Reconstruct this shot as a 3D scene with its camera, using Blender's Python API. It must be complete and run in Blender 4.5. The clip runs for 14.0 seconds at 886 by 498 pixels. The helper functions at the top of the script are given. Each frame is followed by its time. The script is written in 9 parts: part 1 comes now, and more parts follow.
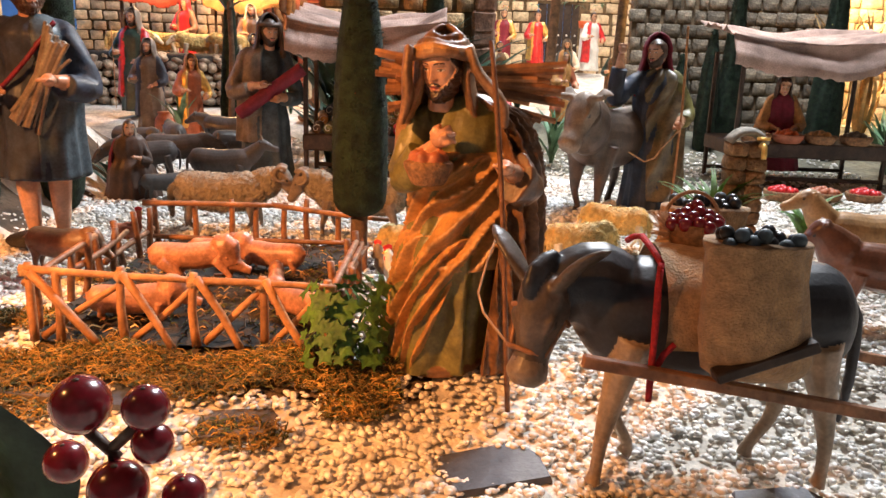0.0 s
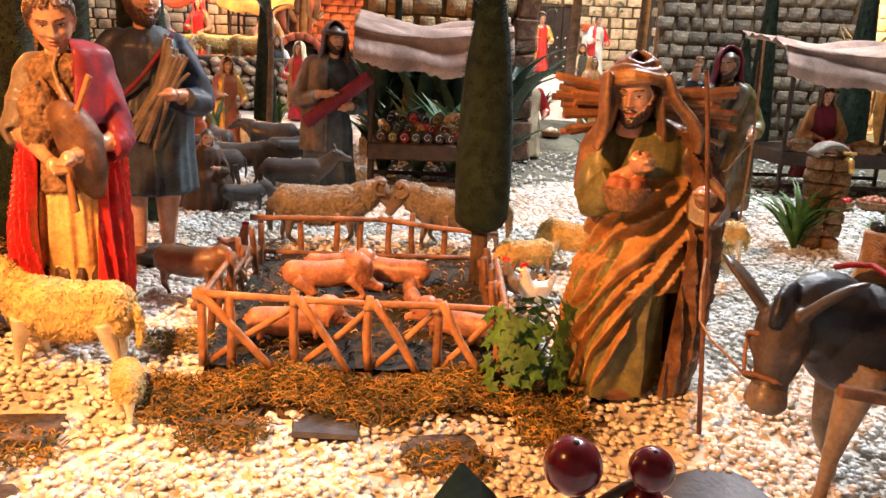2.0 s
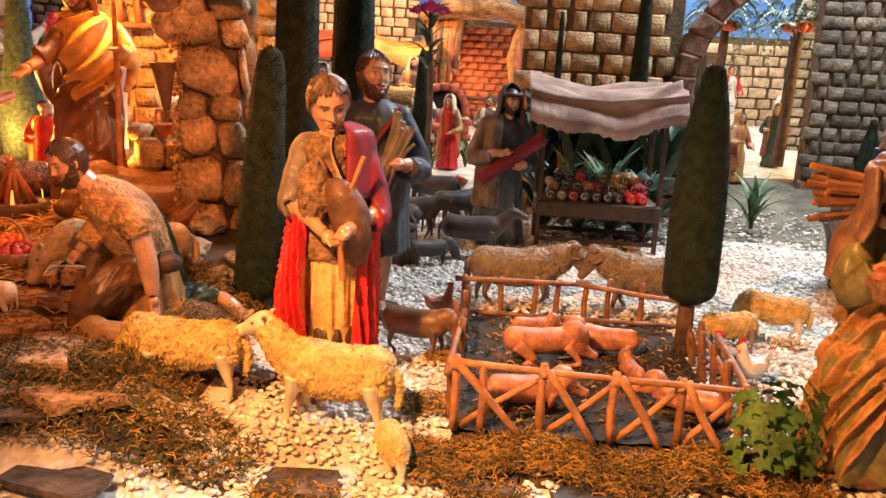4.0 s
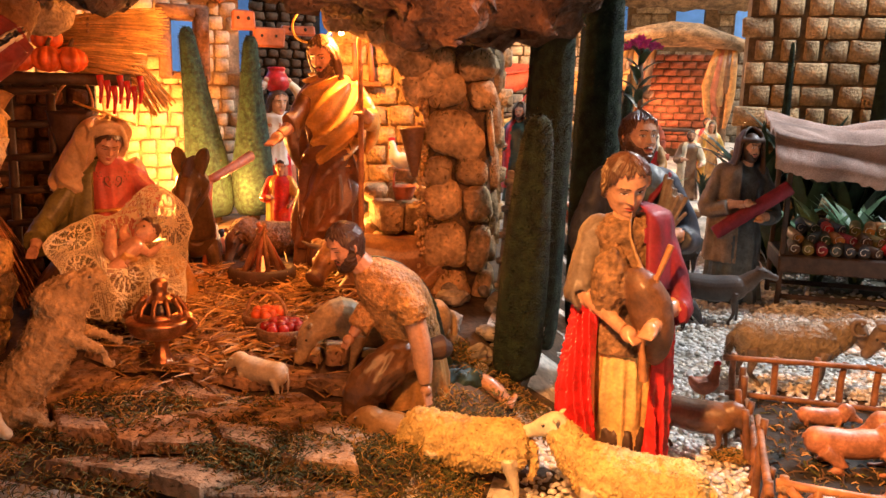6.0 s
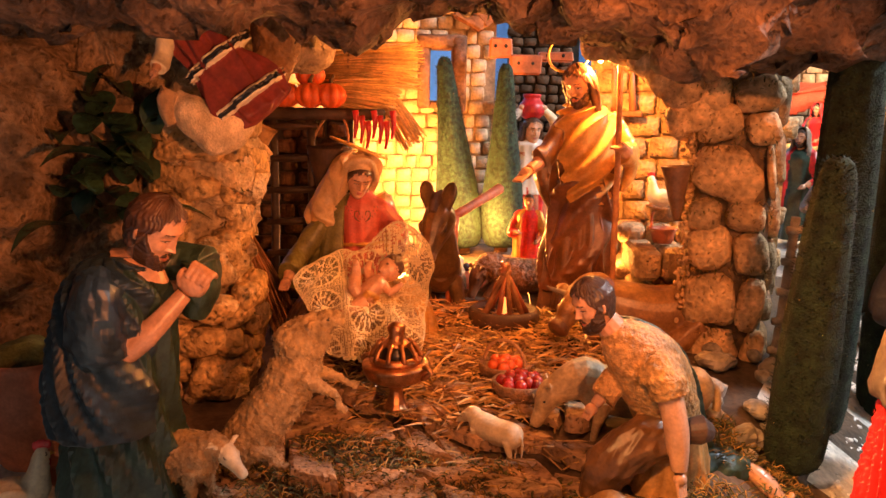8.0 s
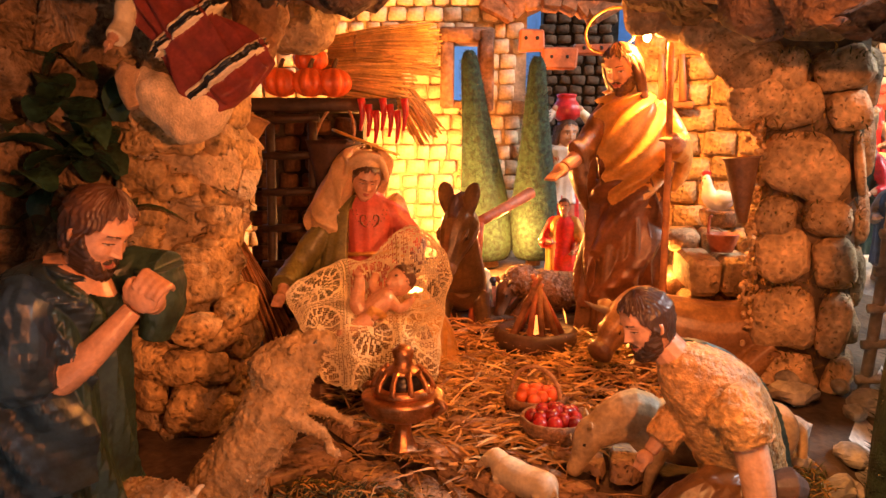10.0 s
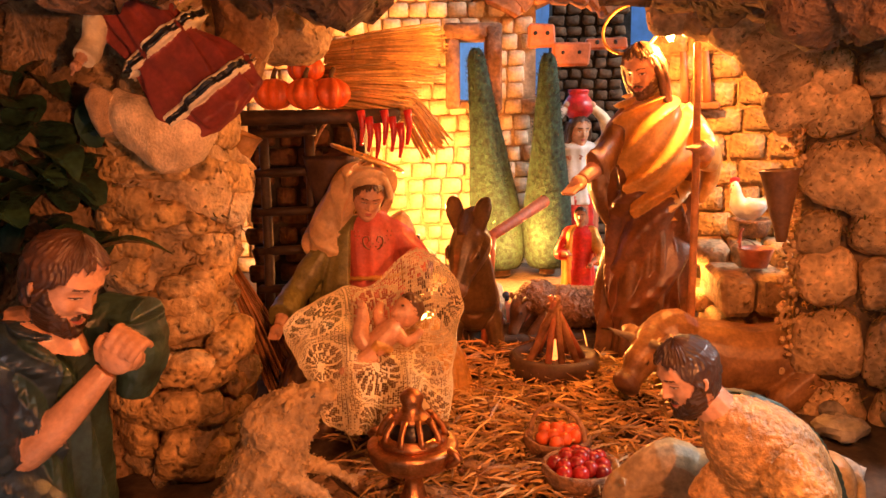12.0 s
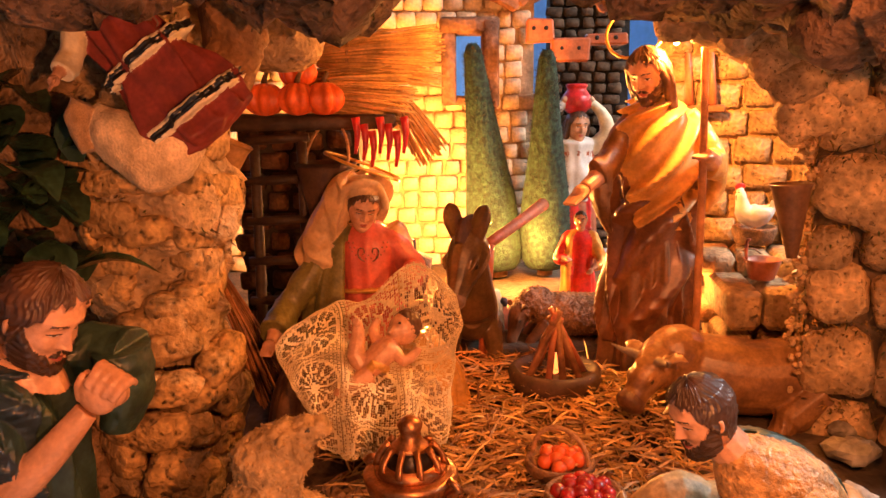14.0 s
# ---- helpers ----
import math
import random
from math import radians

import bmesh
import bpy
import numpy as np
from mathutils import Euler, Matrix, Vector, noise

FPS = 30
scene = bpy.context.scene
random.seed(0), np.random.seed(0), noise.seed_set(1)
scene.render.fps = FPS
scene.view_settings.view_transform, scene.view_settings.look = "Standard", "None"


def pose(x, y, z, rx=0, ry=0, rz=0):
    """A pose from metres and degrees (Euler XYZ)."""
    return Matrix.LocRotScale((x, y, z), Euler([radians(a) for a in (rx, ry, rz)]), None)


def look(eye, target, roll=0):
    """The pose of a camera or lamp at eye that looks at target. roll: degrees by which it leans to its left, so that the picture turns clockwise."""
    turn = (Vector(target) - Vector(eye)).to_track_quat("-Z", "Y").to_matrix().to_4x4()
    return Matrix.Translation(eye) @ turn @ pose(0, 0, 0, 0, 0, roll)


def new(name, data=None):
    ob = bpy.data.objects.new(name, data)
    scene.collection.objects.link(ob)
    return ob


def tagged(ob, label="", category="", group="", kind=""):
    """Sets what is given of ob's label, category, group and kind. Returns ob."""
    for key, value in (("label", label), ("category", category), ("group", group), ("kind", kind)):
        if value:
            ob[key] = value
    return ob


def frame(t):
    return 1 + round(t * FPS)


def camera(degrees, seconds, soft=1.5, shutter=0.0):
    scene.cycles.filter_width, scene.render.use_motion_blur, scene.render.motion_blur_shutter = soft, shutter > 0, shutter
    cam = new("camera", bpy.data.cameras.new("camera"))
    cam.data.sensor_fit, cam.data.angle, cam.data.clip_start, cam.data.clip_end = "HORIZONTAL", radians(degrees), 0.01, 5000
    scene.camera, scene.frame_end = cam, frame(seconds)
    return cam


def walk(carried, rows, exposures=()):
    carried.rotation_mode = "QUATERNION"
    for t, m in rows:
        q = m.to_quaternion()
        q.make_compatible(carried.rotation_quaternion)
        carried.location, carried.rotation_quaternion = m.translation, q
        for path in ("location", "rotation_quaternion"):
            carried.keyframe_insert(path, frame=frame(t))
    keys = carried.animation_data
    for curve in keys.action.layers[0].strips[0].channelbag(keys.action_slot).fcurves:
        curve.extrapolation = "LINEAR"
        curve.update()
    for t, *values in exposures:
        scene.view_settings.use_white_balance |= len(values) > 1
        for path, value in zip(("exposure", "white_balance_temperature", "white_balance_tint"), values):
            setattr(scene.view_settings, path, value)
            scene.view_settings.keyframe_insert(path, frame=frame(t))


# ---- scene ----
cam = camera(58.9, 14.0)
METRES, EYE, TILT, LEAN, TURN = 0.9, 0.29, -14.0, -2.0, 0.0
ROWS = [
    (0.0, 0.0, 0.0, 0.0, -0.0, 0.0, 0.0),
    (0.5, -0.0306, 0.0129, 0.0044, 2.32, 0.52, -0.22),
    (1.0, -0.0778, 0.0123, 0.0054, 1.76, 0.82, -0.4),
    (1.5, -0.1386, 0.0153, 0.012, -0.75, 0.03, 0.0),
    (2.0, -0.2013, 0.0027, 0.0247, -2.69, -0.24, 0.09),
    (4.5, -0.383, -0.0402, 0.07, 6.22, 2.49, -2.38),
    (5.0, -0.4079, -0.0232, 0.0862, 8.89, 2.52, -2.47),
    (5.5, -0.4395, -0.0105, 0.1107, 12.68, 2.88, -3.19),
    (6.0, -0.5109, 0.0075, 0.1299, 14.53, 3.04, -3.02),
    (6.5, -0.5223, 0.004, 0.1478, 18.33, 3.24, -4.05),
    (7.0, -0.5007, 0.0148, 0.1693, 25.51, 3.52, -5.92),
    (7.5, -0.5213, 0.0452, 0.174, 30.08, 3.04, -6.16),
    (8.0, -0.543, 0.085, 0.1691, 32.56, 2.82, -6.84),
    (8.5, -0.5601, 0.1218, 0.1676, 32.54, 3.41, -7.82),
    (11.0, -0.6388, 0.2624, 0.1719, 36.44, 3.83, -6.02),
    (11.5, -0.6498, 0.27, 0.1908, 36.25, 3.29, -5.87),
    (12.0, -0.6509, 0.2673, 0.2089, 35.76, 2.91, -5.74),
    (12.5, -0.6582, 0.2638, 0.2276, 35.37, 3.08, -5.93),
    (13.0, -0.6615, 0.2707, 0.2411, 35.28, 2.92, -5.99),
    (13.5, -0.6694, 0.2812, 0.2427, 35.28, 2.39, -5.87),
    (14.0, -0.6731, 0.2836, 0.24, 35.21, 1.64, -5.74),
]
walk(cam, [(t, pose(0, 0, EYE, TILT, LEAN, TURN) @ pose(METRES * x, METRES * y, METRES * z, 90 + pitch, roll, yaw)) for t, x, y, z, yaw, pitch, roll in ROWS],
     ((0.0, 0.0), (2.2, 0.0), (4.5, -0.22), (6.5, -0.25), (7.5, -0.05), (11.0, -0.06), (14.0, -0.06)))

# ---- room light ----
world = bpy.data.worlds.new("room_air")
scene.world = world
world.use_nodes = True
world.node_tree.nodes["Background"].inputs[0].default_value = (0.55, 0.6, 0.7, 1)
world.node_tree.nodes["Background"].inputs[1].default_value = 0.003


def lamp(name, kind, at, to, colour, watts, size=0.02, cone=60, blend=0.6):
    d = bpy.data.lights.new(name, kind)
    d.color, d.energy = colour, watts
    if kind == "AREA":
        d.size = size
    else:
        d.shadow_soft_size = size
    if kind == "SPOT":
        d.spot_size, d.spot_blend = radians(cone), blend
    ob = new(name, d)
    ob.matrix_world = look(at, to)
    return ob


GLOW, AMBER, YELLOW, COOL = (1.0, 0.295, 0.085), (1.0, 0.40, 0.12), (1.0, 0.35, 0.065), (0.86, 0.92, 1.0)
lamp("ceiling_lamp", "AREA", (0.60, 1.70, 1.7), (0.15, 0.95, 0.0), COOL, 62, 0.4)
lamp("amber_spot", "SPOT", (-0.66, 0.10, 0.72), (-0.30, 0.62, 0.08), AMBER, 94, 0.03, 62, 0.9)
# Next three: unseen spots added to brighten stable and jamb, no source known.
lamp("stable_front_spot", "SPOT", (-0.66, 0.44, 0.64), (-1.0, 0.80, 0.24), GLOW, 6.5, 0.015, 108, 0.8)
lamp("stable_low_spot", "SPOT", (-0.36, 0.26, 0.38), (-1.04, 0.76, 0.36), GLOW, 20.5, 0.012, 58, 0.8)
lamp("jamb_spot", "SPOT", (-0.40, 0.50, 0.58), (-0.70, 0.97, 0.27), GLOW, 12.0, 0.012, 46, 0.8)
# Two unseen fills, added only to brighten the painted sky backdrops.
lamp("sky_lamp", "POINT", (0.9, 4.0, 1.7), (0, 0, 0), (0.95, 0.97, 1.0), 46, 0.05)
lamp("west_sky_lamp", "POINT", (-2.25, 2.7, 1.4), (0, 0, 0), (0.95, 0.97, 1.0), 22, 0.05)
lamp("stable_bulb", "POINT", (-1.235, 1.11, 0.275), (0, 0, 0), YELLOW, 16.0, 0.012)
lamp("stable_roof_bulb", "POINT", (-0.862, 1.022, 0.462), (0, 0, 0), YELLOW, 6.0, 0.006)
lamp("stable_floor_bulb", "POINT", (-1.13, 1.22, 0.22), (0, 0, 0), YELLOW, 4.0, 0.01)
lamp("stable_side_bulb", "POINT", (-0.858, 1.075, 0.224), (0, 0, 0), YELLOW, 1.2, 0.006)
lamp("village_lamp", "POINT", (-0.75, 2.55, 0.65), (0, 0, 0), (1.0, 0.50, 0.2), 24, 0.04)
lamp("market_lamp", "POINT", (1.02, 2.22, 0.55), (0, 0, 0), (1.0, 0.64, 0.24), 22, 0.04)
lamp("square_lamp", "POINT", (0.55, 2.9, 1.6), (0, 0, 0), (1.0, 0.88, 0.74), 105, 0.05)

# ---- materials ----
MATS = {}


def mat(name, base, rough=0.6, var=0.25, scale=40.0, bump=0.2, fine=300.0, metal=0.0, bd=0.002, island=0.0, other=None, coat=0.0, rnd=0.0, sub=0.0, pit=0.0):
    """Painted or natural surface: base colour varied at two scales, with fine relief."""
    if name in MATS:
        return MATS[name]
    m = bpy.data.materials.new(name)
    m.use_nodes = True
    nt = m.node_tree
    n, l = nt.nodes, nt.links
    b = n["Principled BSDF"]
    b.inputs["Roughness"].default_value = rough
    b.inputs["Metallic"].default_value = metal
    if coat:
        b.inputs["Coat Weight"].default_value = coat
        b.inputs["Coat Roughness"].default_value = 0.25
    if sub:
        b.inputs["Subsurface Weight"].default_value = sub
        b.inputs["Subsurface Radius"].default_value = (0.004, 0.003, 0.002)
    tc = n.new("ShaderNodeTexCoord")
    a = n.new("ShaderNodeTexNoise")
    a.inputs["Scale"].default_value, a.inputs["Detail"].default_value = scale, 4
    c = n.new("ShaderNodeTexNoise")
    c.inputs["Scale"].default_value, c.inputs["Detail"].default_value = fine, 3
    l.new(tc.outputs["Object"], a.inputs["Vector"])
    l.new(tc.outputs["Object"], c.inputs["Vector"])
    ramp = n.new("ShaderNodeValToRGB")
    lo = tuple(v * (1 - var) for v in base)
    hi = other if other else tuple(min(1, v * (1 + var)) for v in base)
    ramp.color_ramp.elements[0].position, ramp.color_ramp.elements[1].position = 0.33, 0.67
    ramp.color_ramp.elements[0].color, ramp.color_ramp.elements[1].color = (*lo, 1), (*hi, 1)
    l.new(a.outputs["Fac"], ramp.inputs["Fac"])
    hsv = n.new("ShaderNodeHueSaturation")
    l.new(ramp.outputs["Color"], hsv.inputs["Color"])
    mr = n.new("ShaderNodeMapRange")
    mr.inputs["From Min"].default_value, mr.inputs["From Max"].default_value = 0.3, 0.7
    mr.inputs["To Min"].default_value, mr.inputs["To Max"].default_value = 1 - var * 0.6, 1 + var * 0.5
    l.new(c.outputs["Fac"], mr.inputs["Value"])
    val = mr.outputs["Result"]
    for amount, node, sock in ((island, "ShaderNodeNewGeometry", "Random Per Island"), (rnd, "ShaderNodeObjectInfo", "Random")):
        if amount:
            g = n.new(node)
            r2 = n.new("ShaderNodeMapRange")
            r2.inputs["To Min"].default_value, r2.inputs["To Max"].default_value = 1 - amount, 1 + amount
            l.new(g.outputs[sock], r2.inputs["Value"])
            mul = n.new("ShaderNodeMath")
            mul.operation = "MULTIPLY"
            l.new(val, mul.inputs[0])
            l.new(r2.outputs["Result"], mul.inputs[1])
            val = mul.outputs[0]
    l.new(val, hsv.inputs["Value"])
    l.new(hsv.outputs["Color"], b.inputs["Base Color"])
    # The dark of the pits is put into the base colour, besides the bump.
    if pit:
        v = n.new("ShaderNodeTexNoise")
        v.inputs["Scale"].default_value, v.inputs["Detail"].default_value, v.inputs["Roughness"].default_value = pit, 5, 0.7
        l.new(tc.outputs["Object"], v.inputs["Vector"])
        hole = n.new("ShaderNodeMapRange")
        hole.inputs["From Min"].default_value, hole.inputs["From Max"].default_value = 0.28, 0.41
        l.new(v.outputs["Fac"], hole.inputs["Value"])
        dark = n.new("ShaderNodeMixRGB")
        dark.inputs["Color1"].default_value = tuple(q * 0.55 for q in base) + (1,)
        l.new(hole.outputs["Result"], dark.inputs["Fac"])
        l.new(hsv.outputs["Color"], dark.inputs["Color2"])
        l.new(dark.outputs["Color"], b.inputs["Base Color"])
        b2 = n.new("ShaderNodeBump")
        b2.inputs["Strength"].default_value, b2.inputs["Distance"].default_value = 1.0, 0.004
        l.new(hole.outputs["Result"], b2.inputs["Height"])
        l.new(b2.outputs["Normal"], b.inputs["Normal"])
    if bump:
        bp = n.new("ShaderNodeBump")
        if pit:
            l.new(b2.outputs["Normal"], bp.inputs["Normal"])
        bp.inputs["Strength"].default_value, bp.inputs["Distance"].default_value = bump, bd
        l.new(c.outputs["Fac"], bp.inputs["Height"])
        l.new(bp.outputs["Normal"], b.inputs["Normal"])
    MATS[name] = m
    return m


def paint(name, base, rough=0.42, var=0.3, **k):
    return mat(name, base, rough, var, 60, 0.3, 330, coat=0.15, bd=0.0012, **k)


EYEW = paint("eye_white_paint", (0.62, 0.55, 0.46), 0.35, 0.05)
LIP = paint("lip_paint", (0.42, 0.10, 0.07), 0.4, 0.15)
SKIN = paint("skin_paint", (0.60, 0.32, 0.19), 0.27, 0.2)
HAIR = paint("hair_paint", (0.055, 0.028, 0.016), 0.4, 0.4)
HAIRM = paint("chestnut_hair_paint", (0.088, 0.042, 0.022), 0.4, 0.4)
OCHRE = paint("ochre_paint", (0.45, 0.22, 0.065), 0.5, 0.35)
BROWN = paint("brown_paint", (0.17, 0.085, 0.04), 0.45, 0.35)
DBROWN = paint("dark_brown_paint", (0.07, 0.035, 0.02), 0.66, 0.35)
OLIVE = paint("olive_paint", (0.16, 0.14, 0.04), 0.5, 0.35)
DGREEN = paint("dark_green_paint", (0.03, 0.06, 0.045), 0.4, 0.4)
TEAL = paint("slate_blue_paint", (0.06, 0.085, 0.10), 0.66, 0.4)
NAVY = paint("navy_paint", (0.025, 0.035, 0.06), 0.66, 0.4)
CREAM = paint("cream_paint", (0.72, 0.62, 0.42), 0.5, 0.2)
WHITE = paint("white_paint", (0.75, 0.73, 0.68), 0.5, 0.12)
RED = paint("red_paint", (0.62, 0.028, 0.03), 0.35, 0.3)
CRIMSON = paint("burgundy_cloth", (0.20, 0.012, 0.03), 0.75, 0.25)
ROSE = paint("rose_paint", (0.62, 0.13, 0.09), 0.42, 0.2)
GREYB = paint("grey_brown_paint", (0.20, 0.15, 0.11), 0.66, 0.3)
GOLD = mat("gilt_paint", (0.75, 0.45, 0.12), 0.35, 0.2, 80, 0.1, 400, metal=0.6)
COPPER = mat("worn_copper", (0.50, 0.24, 0.11), 0.33, 0.35, 90, 0.2, 500, metal=0.9)
BLACK = paint("black_paint", (0.012, 0.012, 0.014), 0.3, 0.3)
PIGPINK = paint("pig_paint", (0.50, 0.22, 0.13), 0.45, 0.4)
# Tan wool, kept darker than wool_paint to put weaker light into the colour.
WOOLT = mat("tan_wool_paint", (0.40, 0.27, 0.13), 0.65, 0.35, 90, 1.0, 240)
WOOLY = mat("wool_paint", (0.66, 0.46, 0.16), 0.6, 0.25, 90, 0.9, 260)
WOOLG = mat("grey_wool_paint", (0.25, 0.20, 0.135), 0.6, 0.3, 90, 0.9, 260)
GOATG = paint("goat_grey_paint", (0.055, 0.047, 0.043), 0.72, 0.3)
DONK = paint("donkey_dark_paint", (0.022, 0.022, 0.026), 0.52, 0.4)
DONKF = paint("donkey_fawn_paint", (0.40, 0.29, 0.19), 0.45, 0.3)
OXB = paint("ox_brown_paint", (0.16, 0.075, 0.035), 0.4, 0.35)
TAN = paint("tan_paint", (0.36, 0.20, 0.08), 0.45, 0.3)
WOOD = mat("stick_wood", (0.24, 0.105, 0.045), 0.55, 0.4, 60, 0.5, 220, rnd=0.25)
WOODL = mat("pale_wood", (0.42, 0.19, 0.075), 0.55, 0.3, 60, 0.4, 220, rnd=0.2)
WOODD = mat("dark_wood", (0.045, 0.025, 0.015), 0.6, 0.4, 60, 0.4, 220)
BARK = mat("bark", (0.13, 0.075, 0.04), 0.8, 0.45, 50, 0.9, 180)
STRAW = mat("straw", (0.60, 0.37, 0.13), 0.45, 0.3, 60, 0.2, 300, island=0.55, rnd=0.3)
SACK = mat("burlap", (0.48, 0.28, 0.13), 0.85, 0.25, 120, 0.9, 600)
CLOTH = mat("awning_cloth", (0.40, 0.27, 0.22), 0.9, 0.4, 16, 0.8, 500)
LACE = mat("lace_thread", (0.80, 0.66, 0.40), 0.7, 0.15, 80, 0.4, 600)
SLATE = mat("slate", (0.065, 0.07, 0.085), 0.55, 0.3, 40, 0.5, 220)
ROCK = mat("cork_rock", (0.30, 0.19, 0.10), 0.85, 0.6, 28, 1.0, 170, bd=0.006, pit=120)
PLAZA = mat("mossy_paving", (0.13, 0.12, 0.085), 0.9, 0.5, 14, 1.0, 90, bd=0.004)
EARTH = mat("brown_earth", (0.085, 0.055, 0.032), 0.9, 0.5, 22, 1.0, 140)
FLEECE = mat("fleece_vest_paint", (0.52, 0.28, 0.10), 0.4, 0.45, 120, 1.0, 320, bd=0.003)
SHAGGY = {WOOLY, WOOLG, WOOLT, FLEECE}
LOCKS = {WOOLY, WOOLG, WOOLT}
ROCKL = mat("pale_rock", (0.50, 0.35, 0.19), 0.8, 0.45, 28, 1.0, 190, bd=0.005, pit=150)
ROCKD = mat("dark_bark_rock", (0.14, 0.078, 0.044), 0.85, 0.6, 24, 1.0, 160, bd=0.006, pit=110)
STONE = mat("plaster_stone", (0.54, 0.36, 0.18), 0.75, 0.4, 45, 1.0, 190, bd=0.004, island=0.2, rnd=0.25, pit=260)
STONEG = mat("grey_stone", (0.30, 0.27, 0.22), 0.75, 0.35, 45, 0.8, 170, island=0.35, rnd=0.3)
BRICKC = mat("cream_brick", (0.66, 0.50, 0.32), 0.7, 0.3, 45, 0.7, 170, island=0.15, rnd=0.15)
BRICKR = mat("red_brick", (0.42, 0.10, 0.05), 0.7, 0.3, 45, 0.7, 170, island=0.25, rnd=0.25)
MORTAR = mat("mortar", (0.15, 0.10, 0.055), 0.9, 0.4, 50, 0.8, 180)
MORTARL = mat("pale_mortar", (0.52, 0.38, 0.23), 0.9, 0.3, 50, 0.8, 180)
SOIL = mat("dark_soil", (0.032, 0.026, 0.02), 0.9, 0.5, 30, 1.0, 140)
GRIT = mat("grit", (0.64, 0.58, 0.50), 0.85, 0.35, 25, 1.0, 160)
PEBBLE = mat("quartz_pebble", (0.80, 0.72, 0.60), 0.38, 0.18, 25, 0.3, 300, island=0.3, other=(0.88, 0.87, 0.85))
MOSS = mat("moss", (0.33, 0.19, 0.045), 0.85, 0.5, 30, 0.5, 300, island=0.5)
MOSSD = mat("dark_moss", (0.07, 0.075, 0.02), 0.85, 0.5, 30, 0.5, 300, island=0.5)
LEAF = mat("leaf_green", (0.06, 0.14, 0.018), 0.62, 0.4, 60, 0.3, 250, island=0.3)
LEAFD = mat("leaf_dark", (0.018, 0.045, 0.025), 0.4, 0.4, 60, 0.3, 250, island=0.35)
LEAFG = mat("leaf_glossy_dark", (0.028, 0.06, 0.034), 0.25, 0.4, 60, 0.3, 250, island=0.35)
PALMG = mat("palm_frond", (0.045, 0.12, 0.085), 0.45, 0.4, 60, 0.2, 250, island=0.35)
LINEN = mat("old_linen", (0.68, 0.50, 0.30), 0.85, 0.35, 40, 0.8, 400)
LEAFP = mat("leaf_pale", (0.12, 0.22, 0.12), 0.45, 0.35, 60, 0.2, 250, island=0.35)
BRUSH = mat("cypress_flock", (0.008, 0.020, 0.010), 0.95, 0.5, 90, 1.0, 500, other=(0.018, 0.038, 0.018))
BRUSHG = mat("cypress_flock_light", (0.010, 0.028, 0.020), 0.9, 0.65, 150, 1.0, 500, island=0.75)
GLITTER = mat("gold_glitter", (0.8, 0.62, 0.25), 0.25, 0.2, 60, 0, 300, metal=0.9)
BERRY = mat("berry_skin", (0.16, 0.006, 0.012), 0.18, 0.3, 80, 0.05, 300, coat=0.6)
PUMPKIN = paint("pumpkin_skin", (0.72, 0.13, 0.03), 0.4, 0.2)
APPLE = paint("dark_apple_skin", (0.34, 0.02, 0.016), 0.25, 0.5)
TERRA = paint("terracotta", (0.42, 0.13, 0.06), 0.55, 0.25)
ROPE = mat("twine", (0.42, 0.24, 0.12), 0.85, 0.3, 200, 0.6, 700)
YARN = mat("red_yarn", (0.42, 0.015, 0.02), 0.8, 0.3, 200, 0.8, 700)
WICKER = mat("wicker", (0.26, 0.13, 0.055), 0.7, 0.4, 200, 0.8, 500)
FUR = mat("fur_paint", (0.22, 0.12, 0.055), 0.7, 0.5, 140, 1.0, 260)
SHAGGY.add(FUR)
SKY = mat("blue_backdrop_paint", (0.15, 0.36, 0.78), 0.8, 0.15, 4, 0, 30)
WALLP = mat("room_wall_paint", (0.14, 0.12, 0.11), 0.9, 0.1, 3, 0, 50)

# ---- mesh tools ----


